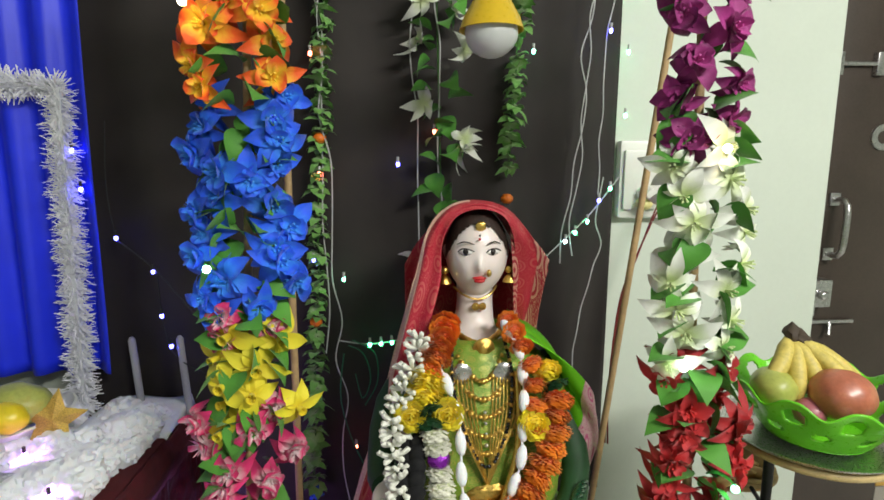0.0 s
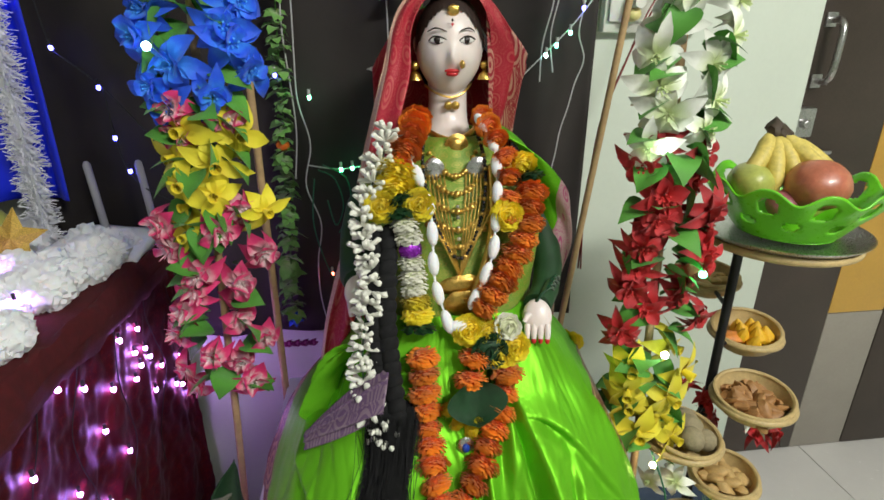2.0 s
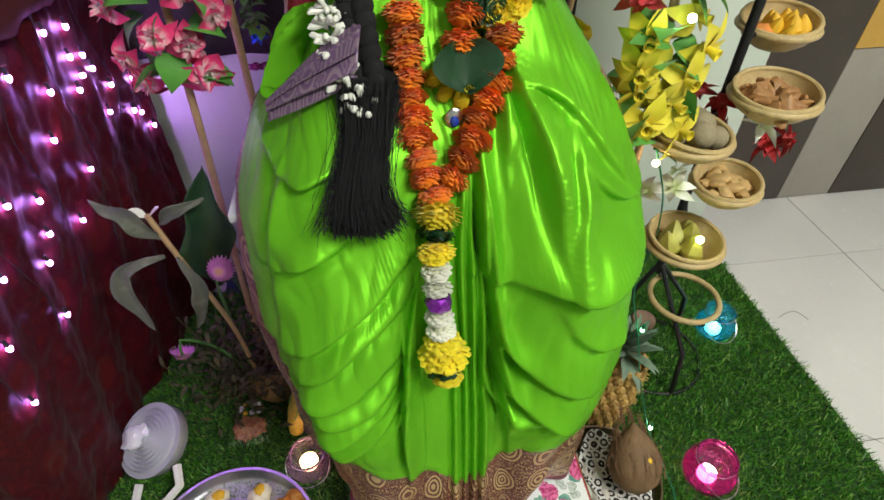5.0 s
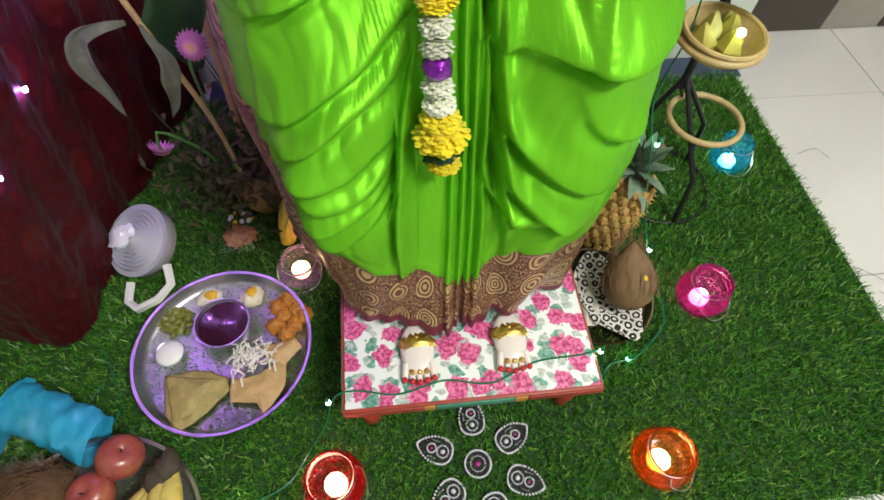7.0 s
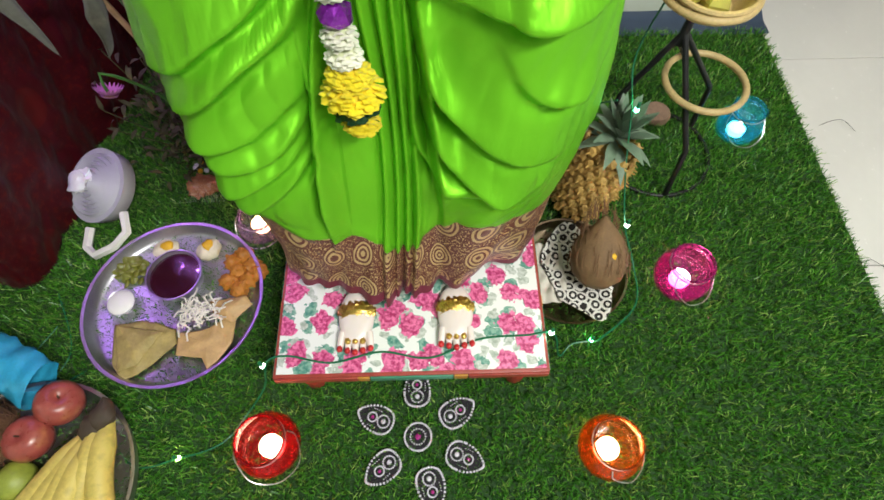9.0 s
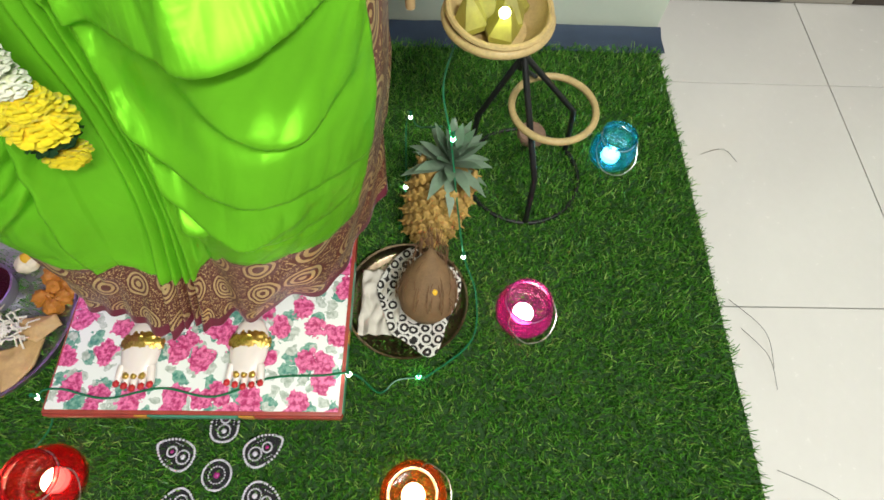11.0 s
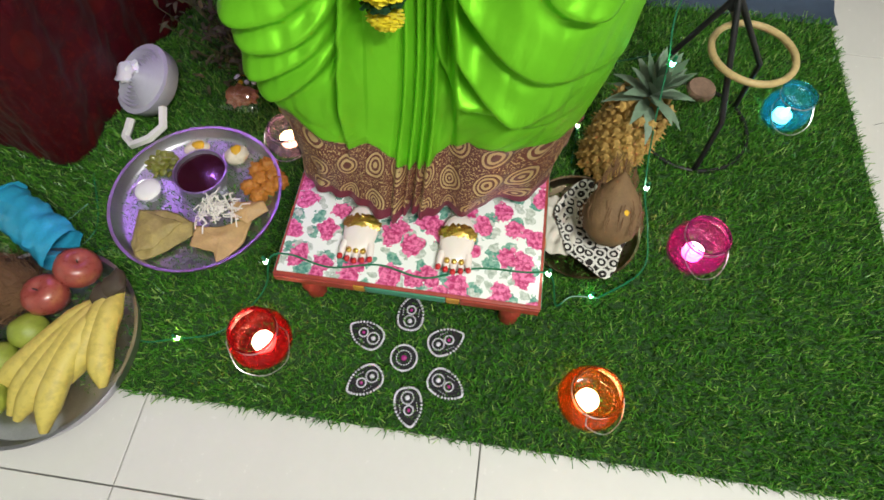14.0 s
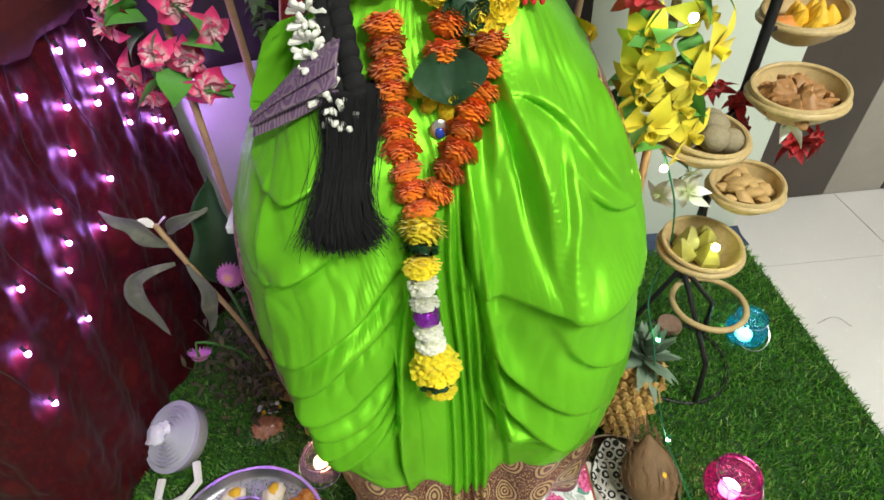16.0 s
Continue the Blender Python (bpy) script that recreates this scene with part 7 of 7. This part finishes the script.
hand_of_bananas("short yellow bananas at the tray rim", pose(-0.525, -0.04, FZ + 0.066, 0, 8, -90) @ Matrix.Scale(1.1, 4), 2, 16, 0.16, "banana bunches")


def husk_mesh(rx, ry, rz, n, seed):
    r_ = random.Random(seed)
    gs = [ball(rx, ry, rz, 3, 0.25, seed, 20)]
    for i in range(n):
        d = Vector((r_.gauss(0, 1), r_.gauss(0, 1), r_.gauss(0.3, 1))).normalized()
        p = Vector((d.x * rx, d.y * ry, d.z * rz)) * 0.98
        w = Vector((r_.gauss(0, 1), r_.gauss(0, 0.4), r_.gauss(0, 0.6)))
        w = (w - d * w.dot(d)).normalized() * r_.uniform(0.02, 0.05)
        gs.append(tube([p, p + w * 0.5 + d * 0.004, p + w + d * r_.uniform(-0.004, 0.008)], [0.0009, 0.0007, 0.0003], 3))
    return joined(gs)


M["coir"] = plain("coconut_fibre", (0.15, 0.075, 0.035), 0.9, var=0.45, scale=40, fine=300, bump=0.8)
M["nut"] = plain("coconut_shell", (0.20, 0.115, 0.055), 0.75, var=0.35, scale=30, fine=260, bump=0.7)
solo("coconut", husk_mesh(0.078, 0.062, 0.055, 700, 2.0), M["coir"], "dark brown fibrous coconut lying in the fruit tray", "coconut", pose(-0.748, -0.075, FZ + 0.062, 0, 0, 20))
# blue cloth parcel with clear wrapping
parcel = thing("cloth_parcel", "folded turquoise cloth in crinkled clear wrapping", "parcel")
M["turquoise"] = plain("turquoise_cloth", (0.03, 0.38, 0.62), 0.5, var=0.2, scale=25, fine=200, bump=0.4, coat=0.5)


def roll(u, v, ctrl, r):
    q = smooth_path(ctrl, 41)[int(round(u * 40))]
    a = 2 * math.pi * v
    k = r * (1 + 0.2 * noise.noise((u * 9, math.cos(a) * 2, math.sin(a) * 2)))
    return q + Vector((0.3 * k * math.cos(a), k * math.cos(a), 0.7 * k * math.sin(a)))


part("fold", sheet(lambda u, v: roll(u, v, [(-0.83, 0.105, FZ + 0.05), (-0.76, 0.075, FZ + 0.055), (-0.655, 0.02, FZ + 0.055)], 0.042), 40, 18), M["turquoise"], parcel)
part("fold", sheet(lambda u, v: roll(u, v, [(-0.82, 0.10, FZ + 0.05), (-0.855, 0.0, FZ + 0.05), (-0.91, -0.14, FZ + 0.04)], 0.05), 40, 18), M["turquoise"], parcel)
part("print_sheet", sheet(lambda u, v: (-0.90 + 0.17 * u + 0.02 * v, -0.07 - 0.19 * v, FZ + 0.045 + 0.012 * noise.noise((u * 7, v * 7, 1))), 30, 30), block_print("printed_paper", (0.45, 0.22, 0.32), (0.74, 0.72, 0.78), 14.0), parcel, "pale printed paper")
wrap = part("wrapping", sheet(lambda u, v: (-0.93 + 0.21 * u + 0.05 * v, 0.115 - 0.385 * v - 0.045 * u, FZ + 0.102 + 0.012 * noise.noise((u * 6, v * 9, 6)) + 0.005 * noise.noise((u * 16, v * 20, 2)) - 0.05 * max(0, v - 0.8) * 3), 46, 66), film_mat("clear_film"), parcel, "crinkled clear plastic film")
wrap.visible_shadow = False

# coconut plate
plate("coconut_plate", "bronze plate with printed cloth and a coconut", 0.312, 0.238, 0.118, 0.022, plain("bronze_plate", (0.36, 0.27, 0.19), 0.3, 1.0, var=0.2, scale=20, bump=0.1))
M["bandhani"] = block_print("black_white_print", (0.018, 0.014, 0.014), (0.70, 0.68, 0.64), 46.0)
cl = solo("printed_cloth", sheet(lambda u, v: (0.335 + v * (0.075 + 0.012 * math.sin(6 * math.pi * u)) * math.cos(2 * math.pi * u), 0.232 + v * (0.10 + 0.016 * math.sin(8 * math.pi * u)) * math.sin(2 * math.pi * u), GZ + 0.016 + 0.016 * v + 0.010 * v * noise.noise((math.cos(6.283 * u) * 2.2, math.sin(6.283 * u) * 2.2, 4 * v))), 64, 20), M["bandhani"], "black and white printed cloth crumpled on the plate", "cloth")
solid(cl, 0.003)
wc = solo("white_cloth", sheet(lambda u, v: (0.225 + 0.075 * u, 0.165 + 0.13 * v, GZ + 0.024 + 0.012 * noise.noise((u * 6, v * 6, 9)) + 0.006 * u), 20, 30), plain("cream_cloth", (0.66, 0.62, 0.55), 0.8, var=0.1, fine=300, bump=0.3), "cream cloth folded under the coconut", "cloth")
solid(wc, 0.003)
coco = thing("coconut", "brown husked coconut with tuft on printed cloth", "coconut", pose(0.352, 0.222, GZ + 0.092, 32, 0, -4), group="")
part("shell", moved(lathe([(0, -0.052), (0.028, -0.048), (0.047, -0.028), (0.054, 0.0), (0.051, 0.022), (0.041, 0.044), (0.026, 0.062), (0.012, 0.078), (0.004, 0.088), (0, 0.09)], 32), pose(0, 0, 0, -70)), M["nut"], coco)
fib = random.Random(3)
gs = []
for i in range(160):
    a, s = fib.uniform(0, 6.28), fib.uniform(-0.03, 0.09)
    rr = 0.057 * (1 - max(0, s) / 0.125)
    p = Vector((rr * math.cos(a), s, rr * math.sin(a)))
    gs.append(tube([p, p + Vector((fib.uniform(-.004, .004), 0.018, fib.uniform(-.003, .004))), p + Vector((fib.uniform(-.008, .008) - p.x * 0.25, 0.036, fib.uniform(-.006, .006) - p.z * 0.25))], [0.0008, 0.0007, 0.0003], 3))
part("fibre", joined(gs), M["coir"], coco, "loose brown fibres")["kind"] = "stuff"
part("mark", moved(ball(0.006, 0.006, 0.003, 2, 0.4), pose(0.012, 0.012, 0.052)), M["sweet_yellow"], coco, "dab of turmeric")

# pineapple
pine = thing("pineapple", "ripe pineapple with grey green crown standing on the mat", "fruit", pose(0.350, 0.405, GZ + 0.006, -3, 10, 0) @ Matrix.Scale(1.18, 4))
M["pine_eye"] = plain("pineapple_eye", (0.46, 0.29, 0.08), 0.6, var=0.4, scale=60, bump=0.5, each=0.25)
part("core", lathe([(0, 0), (0.034, 0.002), (0.045, 0.03), (0.049, 0.08), (0.045, 0.13), (0.032, 0.165), (0, 0.172)], 24), M["pine_eye"], pine)
eye_me = mesh_of("eye", joined([ball(0.0105, 0.0095, 0.006, 1), moved(lathe([(0.002, 0), (0.0012, 0.006), (0, 0.009)], 5), pose(0, 0, 0.004))]), M["pine_eye"], False)
for j in range(9):
    z = 0.012 + 0.0185 * j
    r = 0.034 + 0.0155 * math.sin(math.pi * (0.16 + 0.70 * z / 0.172))
    for i in range(14):
        a = 2 * math.pi * (i + 0.5 * (j % 2)) / 14
        part("eye", eye_me, None, pine, m=pose(r * math.cos(a), r * math.sin(a), z, 0, 90, math.degrees(a)))
M["crown"] = plain("crown_leaf", (0.16, 0.23, 0.16), 0.5, var=0.3, scale=40, bump=0.3)
for i in range(34):
    k = i / 33
    ln = 0.045 + 0.04 * math.sin(math.pi * (0.3 + 0.6 * k))
    lf = petal(ln, 0.0088, 0.55 * (1 - k), 0.15 + 1.15 * k, 2, 5)
    part("crown_leaf", mesh_of("crown_leaf", lf, M["crown"]), None, pine, m=pose(0, 0, 0.165 + 0.03 * k, 0, 0, i * 137.5))

# rangoli pieces
M["rango_black"] = plain("black_felt", (0.012, 0.010, 0.016), 0.8, var=0.3)
M["rango_bead"] = plain("pearl_bead", (0.72, 0.68, 0.80), 0.25, var=0.1, bump=0, coat=0.4)
M["rango_gem"] = plain("magenta_gem", (0.42, 0.03, 0.24), 0.15, var=0.2, bump=0, coat=0.5)


def drop_outline(n, r, ln):
    out = []
    for i in range(n):
        a = 2 * math.pi * i / n
        x, y = r * math.sin(a) * (1 + 0.12 * math.cos(2 * a)), r * math.cos(a)
        if y > 0:
            y, x = y * ln / r, x * (1 - 0.55 * (y / r) ** 2.2)
        out.append((x, y))
    return out


def rangoli_piece(m, petal_shape):
    t = thing("rangoli_piece", "black beaded rangoli petal on the grass" if petal_shape else "round black beaded rangoli centre on the grass", "rangoli piece", m, group="rangoli pieces")
    out = drop_outline(40, 0.026, 0.040) if petal_shape else [(0.025 * math.cos(2 * math.pi * i / 40), 0.025 * math.sin(2 * math.pi * i / 40)) for i in range(40)]
    V = [(x, y, 0) for x, y in out] + [(x, y, 0.003) for x, y in out]
    F = [tuple(range(39, -1, -1)), tuple(range(40, 80))] + [(i, (i + 1) % 40, 40 + (i + 1) % 40, 40 + i) for i in range(40)]
    part("felt", (V, F, None), M["rango_black"], t, smooth=False)
    gs = [moved(ball(0.0025, sub=1), pose(x * 0.95, y * 0.95, 0.0035)) for x, y in out]
    rings_ = [((0, -0.008), 0.010), ((0.0, 0.012), 0.0075)] if petal_shape else [((0, 0), 0.0135)]
    for (cx, cy), r in rings_:
        gs += [moved(ball(0.0018, sub=1), pose(cx + r * math.cos(2 * math.pi * i / 18), cy + r * math.sin(2 * math.pi * i / 18), 0.0035)) for i in range(18)]
        part("gem", moved(ball(r * 0.42, r * 0.42, 0.003, 2), pose(cx, cy, 0.0035)), M["rango_gem"] if not petal_shape or cy > 0 else M["rango_bead"], t)
    if petal_shape:
        gs += [moved(ball(0.0012, sub=1), pose(sx * 0.014, 0.014 - 0.004 * k, 0.0035)) for sx in (-1, 1) for k in range(4)]
    part("bead_rim", joined(gs), M["rango_bead"], t, "rows of pearl beads")["kind"] = "stuff"


RX, RY = 0.004, -0.075
rangoli_piece(pose(RX, RY, GZ), False)
for x, y in ((0.003, 0.004), (0.070, -0.037), (0.080, -0.110), (0.025, -0.153), (-0.053, -0.122), (-0.066, -0.044)):
    rangoli_piece(pose(x, y, GZ, 0, 0, math.degrees(math.atan2(y - RY, x - RX)) - 90) @ Matrix.Scale(1.08, 4), True)

# green light wire on the floor
light_string("green wire string of lights across stool and mat", [
    [(-0.60, 0.02, GZ), (-0.50, -0.105, GZ + 0.002), (-0.414, -0.10, GZ + 0.004), (-0.34, -0.075, GZ + 0.004), (-0.30, -0.02, GZ + 0.004), (-0.265, 0.01, GZ + 0.05), (-0.238, 0.03, 0.15), (-0.20, 0.035, SH + 0.005), (-0.13, 0.022, SH + 0.005), (-0.05, 0.038, SH + 0.005),
     (0.03, 0.026, SH + 0.005), (0.11, 0.055, SH + 0.005), (0.19, 0.06, SH + 0.005), (0.238, 0.065, 0.152), (0.27, 0.06, GZ + 0.02), (0.30, 0.085, GZ + 0.012), (0.35, 0.09, GZ + 0.01)],
    [(0.35, 0.09, GZ + 0.01), (0.435, 0.16, GZ + 0.012), (0.445, 0.25, GZ + 0.02), (0.418, 0.30, 0.10), (0.40, 0.36, 0.20), (0.385, 0.405, 0.31), (0.37, 0.44, 0.40), (0.40, 0.47, 0.50)],
    [(0.37, 0.44, 0.30), (0.33, 0.52, 0.20), (0.312, 0.572, 0.166), (0.30, 0.60, 0.10), (0.30, 0.50, GZ + 0.003), (0.29, 0.40, GZ + 0.003)], [(0.40, 0.47, 0.50), (0.37, 0.45, 0.62), (0.33, 0.45, 0.72)]],
    [(-0.414, -0.10, GZ + 0.008, "yellowish"), (-0.25, 0.028, 0.135, "white"), (0.232, 0.062, SH + 0.008, "white"), (0.338, 0.092, GZ + 0.010, "green"), (0.416, 0.292, 0.115, "white"), (0.387, 0.395, 0.325, "green"), (0.312, 0.572, 0.166, "white"), (0.30, 0.50, GZ + 0.01, "white")],
    M["green_wire"], 0.0017)
light_string("thin loose green thread on the mat", [[(-0.72, 0.22, GZ + .002), (-0.66, 0.10, GZ + .002), (-0.69, 0.02, GZ + .002), (-0.62, 0.06, GZ + .002)], [(-0.70, 0.15, GZ + .003), (-0.74, 0.06, GZ + .002), (-0.70, -0.01, GZ + .002)]], [], M["green_wire"], 0.0012)

# white ridged lamp with a handle, lying by the table
rose = thing("white_lamp", "white ridged plastic emergency lamp lying on the mat", "lamp", pose(-0.662, 0.440, GZ + 0.060, 20, -22, 0) @ Matrix.Scale(1.2, 4))
prof = [(0, 0.035)]
for i in range(7):
    r = 0.012 + 0.0085 * i
    prof += [(r, 0.036 - 0.003 * i), (r + 0.004, 0.028 - 0.003 * i)]
prof += [(0.078, 0.01), (0.074, -0.02), (0.055, -0.035), (0, -0.036)]
part("body", moved(lathe(prof[::-1], 40), Matrix.Scale(0.85, 4)), plain("milky_plastic", (0.46, 0.46, 0.52), 0.4, var=0.06, bump=0.05), rose)
part("reflector", moved(ball(0.026, 0.020, 0.009, 3, 0.5, 2.0, 40), pose(-0.012, 0.006, 0.030)), M["cotton"], rose)
part("handle", tube([(-0.03, -0.070, 0), (-0.035, -0.105, 0.004), (-0.015, -0.122, 0.004), (0.03, -0.115, 0.004), (0.055, -0.095, 0.0), (0.05, -0.06, 0)], 0.008, 6), M["switch"], rose)

# packet, corn cob and dried plant
packet = thing("snack_packet", "clear packet with orange and white beads on the mat", "packet", pose(-0.468, 0.468, GZ))
part("contents", moved(ball(0.035, 0.028, 0.014, 3, 0.6, 4.0, 30), pose(0, 0, 0.014)), plain("mixed_sweets", (0.42, 0.16, 0.07), 0.5, var=0.6, scale=70, bump=0.6, tint=(0.6, 0.45, 0.3)), packet)
fm = part("film", sheet(lambda u, v: (-0.05 + 0.10 * u, -0.04 + 0.085 * v, 0.006 + 0.03 * math.sin(math.pi * u) * math.sin(math.pi * v) + 0.004 * noise.noise((u * 14, v * 14, 1))), 20, 20), film_mat("packet_film"), packet, "clear film", smooth=False)
fm.visible_shadow = False
for i in range(9):
    a = i * 0.7
    part("bead", moved(ball(0.0065, sub=1), pose(-0.004 + 0.024 * math.cos(a), 0.052 + 0.013 * math.sin(a), 0.012 + 0.004 * (i % 2))), M["rango_bead"] if i % 3 else M["sweet_yellow"], packet)
corn = thing("corn_cob", "yellow corn cob with husk standing behind the candle", "corn", pose(-0.362, 0.45, GZ, -20, 10, 0))
part("cob", lathe([(0, 0), (0.016, 0.002), (0.021, 0.03), (0.02, 0.07), (0.012, 0.11), (0, 0.12)], 16), plain("corn_kernels", (0.62, 0.42, 0.06), 0.45, var=0.3, scale=90, bump=1.0), corn)
for i in range(3):
    part("husk", petal(0.13, 0.018, 0.3, 1.3, 3, 5), M["leaf"], corn, m=pose(0, 0, 0, 0, 0, 80 + 120 * i))

plant = thing("dried_plant", "pot of dried herbs with asters and long pale leaves", "plant", pose(-0.47, 0.56, GZ))
part("pot", lathe([(0, 0), (0.045, 0), (0.06, 0.03), (0.066, 0.075), (0.05, 0.11), (0.04, 0.115), (0.038, 0.10), (0, 0.09)], 28), plain("gourd_pot", (0.22, 0.13, 0.05), 0.55, var=0.4, scale=15, tint=(0.2, 0.2, 0.05)), plant, m=pose(0.06, 0.02, 0))
M["dry_leaf"] = plain("pale_dry_leaf", (0.10, 0.105, 0.085), 0.7, var=0.35, scale=25, fine=150, bump=0.4, tint=(0.24, 0.23, 0.18))
M["herb"] = plain("dry_herb", (0.055, 0.055, 0.018), 0.8, var=0.5, scale=50, bump=0.4, tint=(0.22, 0.15, 0.03))


def herb_mesh(seed, n=170):
    r_ = random.Random(seed)
    gs = []
    for i in range(n):
        p = Vector((r_.gauss(0.02, 0.065), r_.gauss(0, 0.05), abs(r_.gauss(0.14, 0.07))))
        d = Vector((r_.gauss(0, 0.5), r_.gauss(-0.2, 0.5), r_.gauss(0.4, 0.5))).normalized()
        gs.append(moved(petal(r_.uniform(0.015, 0.035), 0.0045, 0.6, 0.1, 1, 3), Matrix.Translation(p) @ d.to_track_quat("X", "Z").to_matrix().to_4x4()))
        if i % 6 == 0:
            gs.append(tube([(p.x * 0.2, p.y * 0.2, 0.02), p * 0.6, p], 0.0013, 4))
    return joined(gs)


part("herb_mass", herb_mesh(4, 420), M["herb"], plant, "dry brown green herbs")["kind"] = "stuff"
M["aster"] = petal_mat("aster_pink", (0.55, 0.16, 0.48), (0.62, 0.3, 0.2))
aster_me = mesh_of("aster", joined([moved(petal(0.032, 0.0048, 0.7, 0.25, 1, 3), pose(0, 0, 0, 0, 0, i * 17)) for i in range(21)] + [moved(petal(0.026, 0.0045, 0.6, 0.55, 1, 3), pose(0, 0, 0.002, 0, 0, 8 + i * 24)) for i in range(15)]), M["aster"])
for x, y, z, rx in ((-0.076, -0.06, 0.265, 150), (0.058, -0.06, 0.489, 65)):
    part("aster", aster_me, None, plant, "pink aster blossom", m=pose(x, y, z, rx, 10, 0))
    part("stem", tube(smooth_path([(0.02, 0.0, 0.05), (x * 0.3, y * 0.3 + 0.02, z * 0.7), (x * 0.8, y, z + 0.05 if rx > 90 else z * 0.95), (x, y, z)], 14), 0.003, 6), M["leaf"], plant)
# curled papery leaves on the stem: three points of the midrib, half width
for a, b, c, w in (((-0.012, -0.06, 0.575), (-0.045, -0.075, 0.635), (-0.088, -0.065, 0.665), 0.017), ((-0.005, -0.06, 0.605), (0.03, -0.07, 0.635), (0.075, -0.055, 0.645), 0.013),
                   ((-0.02, -0.06, 0.535), (-0.088, -0.085, 0.525), (-0.078, -0.095, 0.385), 0.017), ((0.0, -0.06, 0.53), (0.025, -0.085, 0.46), (-0.01, -0.085, 0.372), 0.016),
                   ((0.03, 0.0, 0.40), (0.052, -0.02, 0.56), (0.07, 0.0, 0.67), 0.050), ((0.10, -0.04, 0.30), (0.115, -0.06, 0.38), (0.10, -0.05, 0.43), 0.014)):
    rib = smooth_path([a, b, c], 25)

    def blade(u, v, rib=rib, w=w):
        i = int(round(u * 24))
        d = rib[min(i + 1, 24)] - rib[max(i - 1, 0)]
        side = d.cross(Vector((0.35, -1, 0.3))).normalized()
        s = 2 * v - 1
        half = 0.85 * w * math.sin(math.pi * (0.05 + 0.95 * u)) ** 0.9 * (1 + 0.25 * math.sin(11 * u + 2 * s))
        return rib[i] + side * (half * s) + Vector((0, -0.55 * half * s * s, 0.25 * half * s * s + 0.003 * math.sin(9 * u + 3 * s)))
    solid(part("long_leaf", sheet(blade, 24, 8), M["dry_leaf"] if w != 0.050 else M["leaf_dark"], plant, "pale papery curled leaf" if w != 0.050 else "broad green leaf"), 0.0012)
part("stem", tube(smooth_path([(0.03, 0, 0.05), (0.03, -0.03, 0.3), (0.0, -0.055, 0.52), (-0.018, -0.06, 0.625)], 14), 0.0050, 6), M["stick"], plant)
for s in (-1, 1):
    part("bract", petal(0.04, 0.010, 0.3, 0.8, 2, 4), M["jasmine"], plant, "small white bract", m=pose(-0.018, -0.06, 0.62, 0, 0, 90 - 90 * s))
for i in range(16):
    lf = petal(rng.uniform(0.22, 0.42), 0.006, 0.25, 1.25, 2, 6)
    part("grass_blade", mesh_of("grass_blade", lf, M["leaf"]), None, plant, m=pose(0.075 + 0.03 * rng.random(), 0.10 + 0.08 * rng.random(), 0.06, rng.uniform(-12, 12), 0, rng.uniform(0, 360)))

# red earthen bits and hairs on the tiles
for pts in ([(0.98, 0.62, 0.004), (1.03, 0.63, 0.012), (1.06, 0.60, 0.004)], [(0.97, 0.20, 0.004), (1.0, 0.14, 0.02), (1.01, 0.08, 0.004)], [(0.96, 0.26, 0.004), (1.01, 0.19, 0.015), (1.015, 0.12, 0.004)], [(0.97, -0.06, 0.004), (1.05, -0.10, 0.012), (1.13, -0.16, 0.004)]):
    solo("loose_thread", tube(smooth_path(pts, 14), 0.0005, 4), M["black_wire"], "loose dark thread lying on the tile", "thread", group="loose threads")

# ---- floor tiles ----
floor_ = bpy.data.objects["ground"]
tile_me = mesh_of("tile", box(0.5975, 0.5975, 0.008, 0.0012), M["tile"], False)
for i in range(-3, 6):
    for j in range(-5, 2):
        part("tile", tile_me, None, floor_, m=pose(-0.14 + 0.6 * i, 0.546 + 0.6 * j, -0.008))
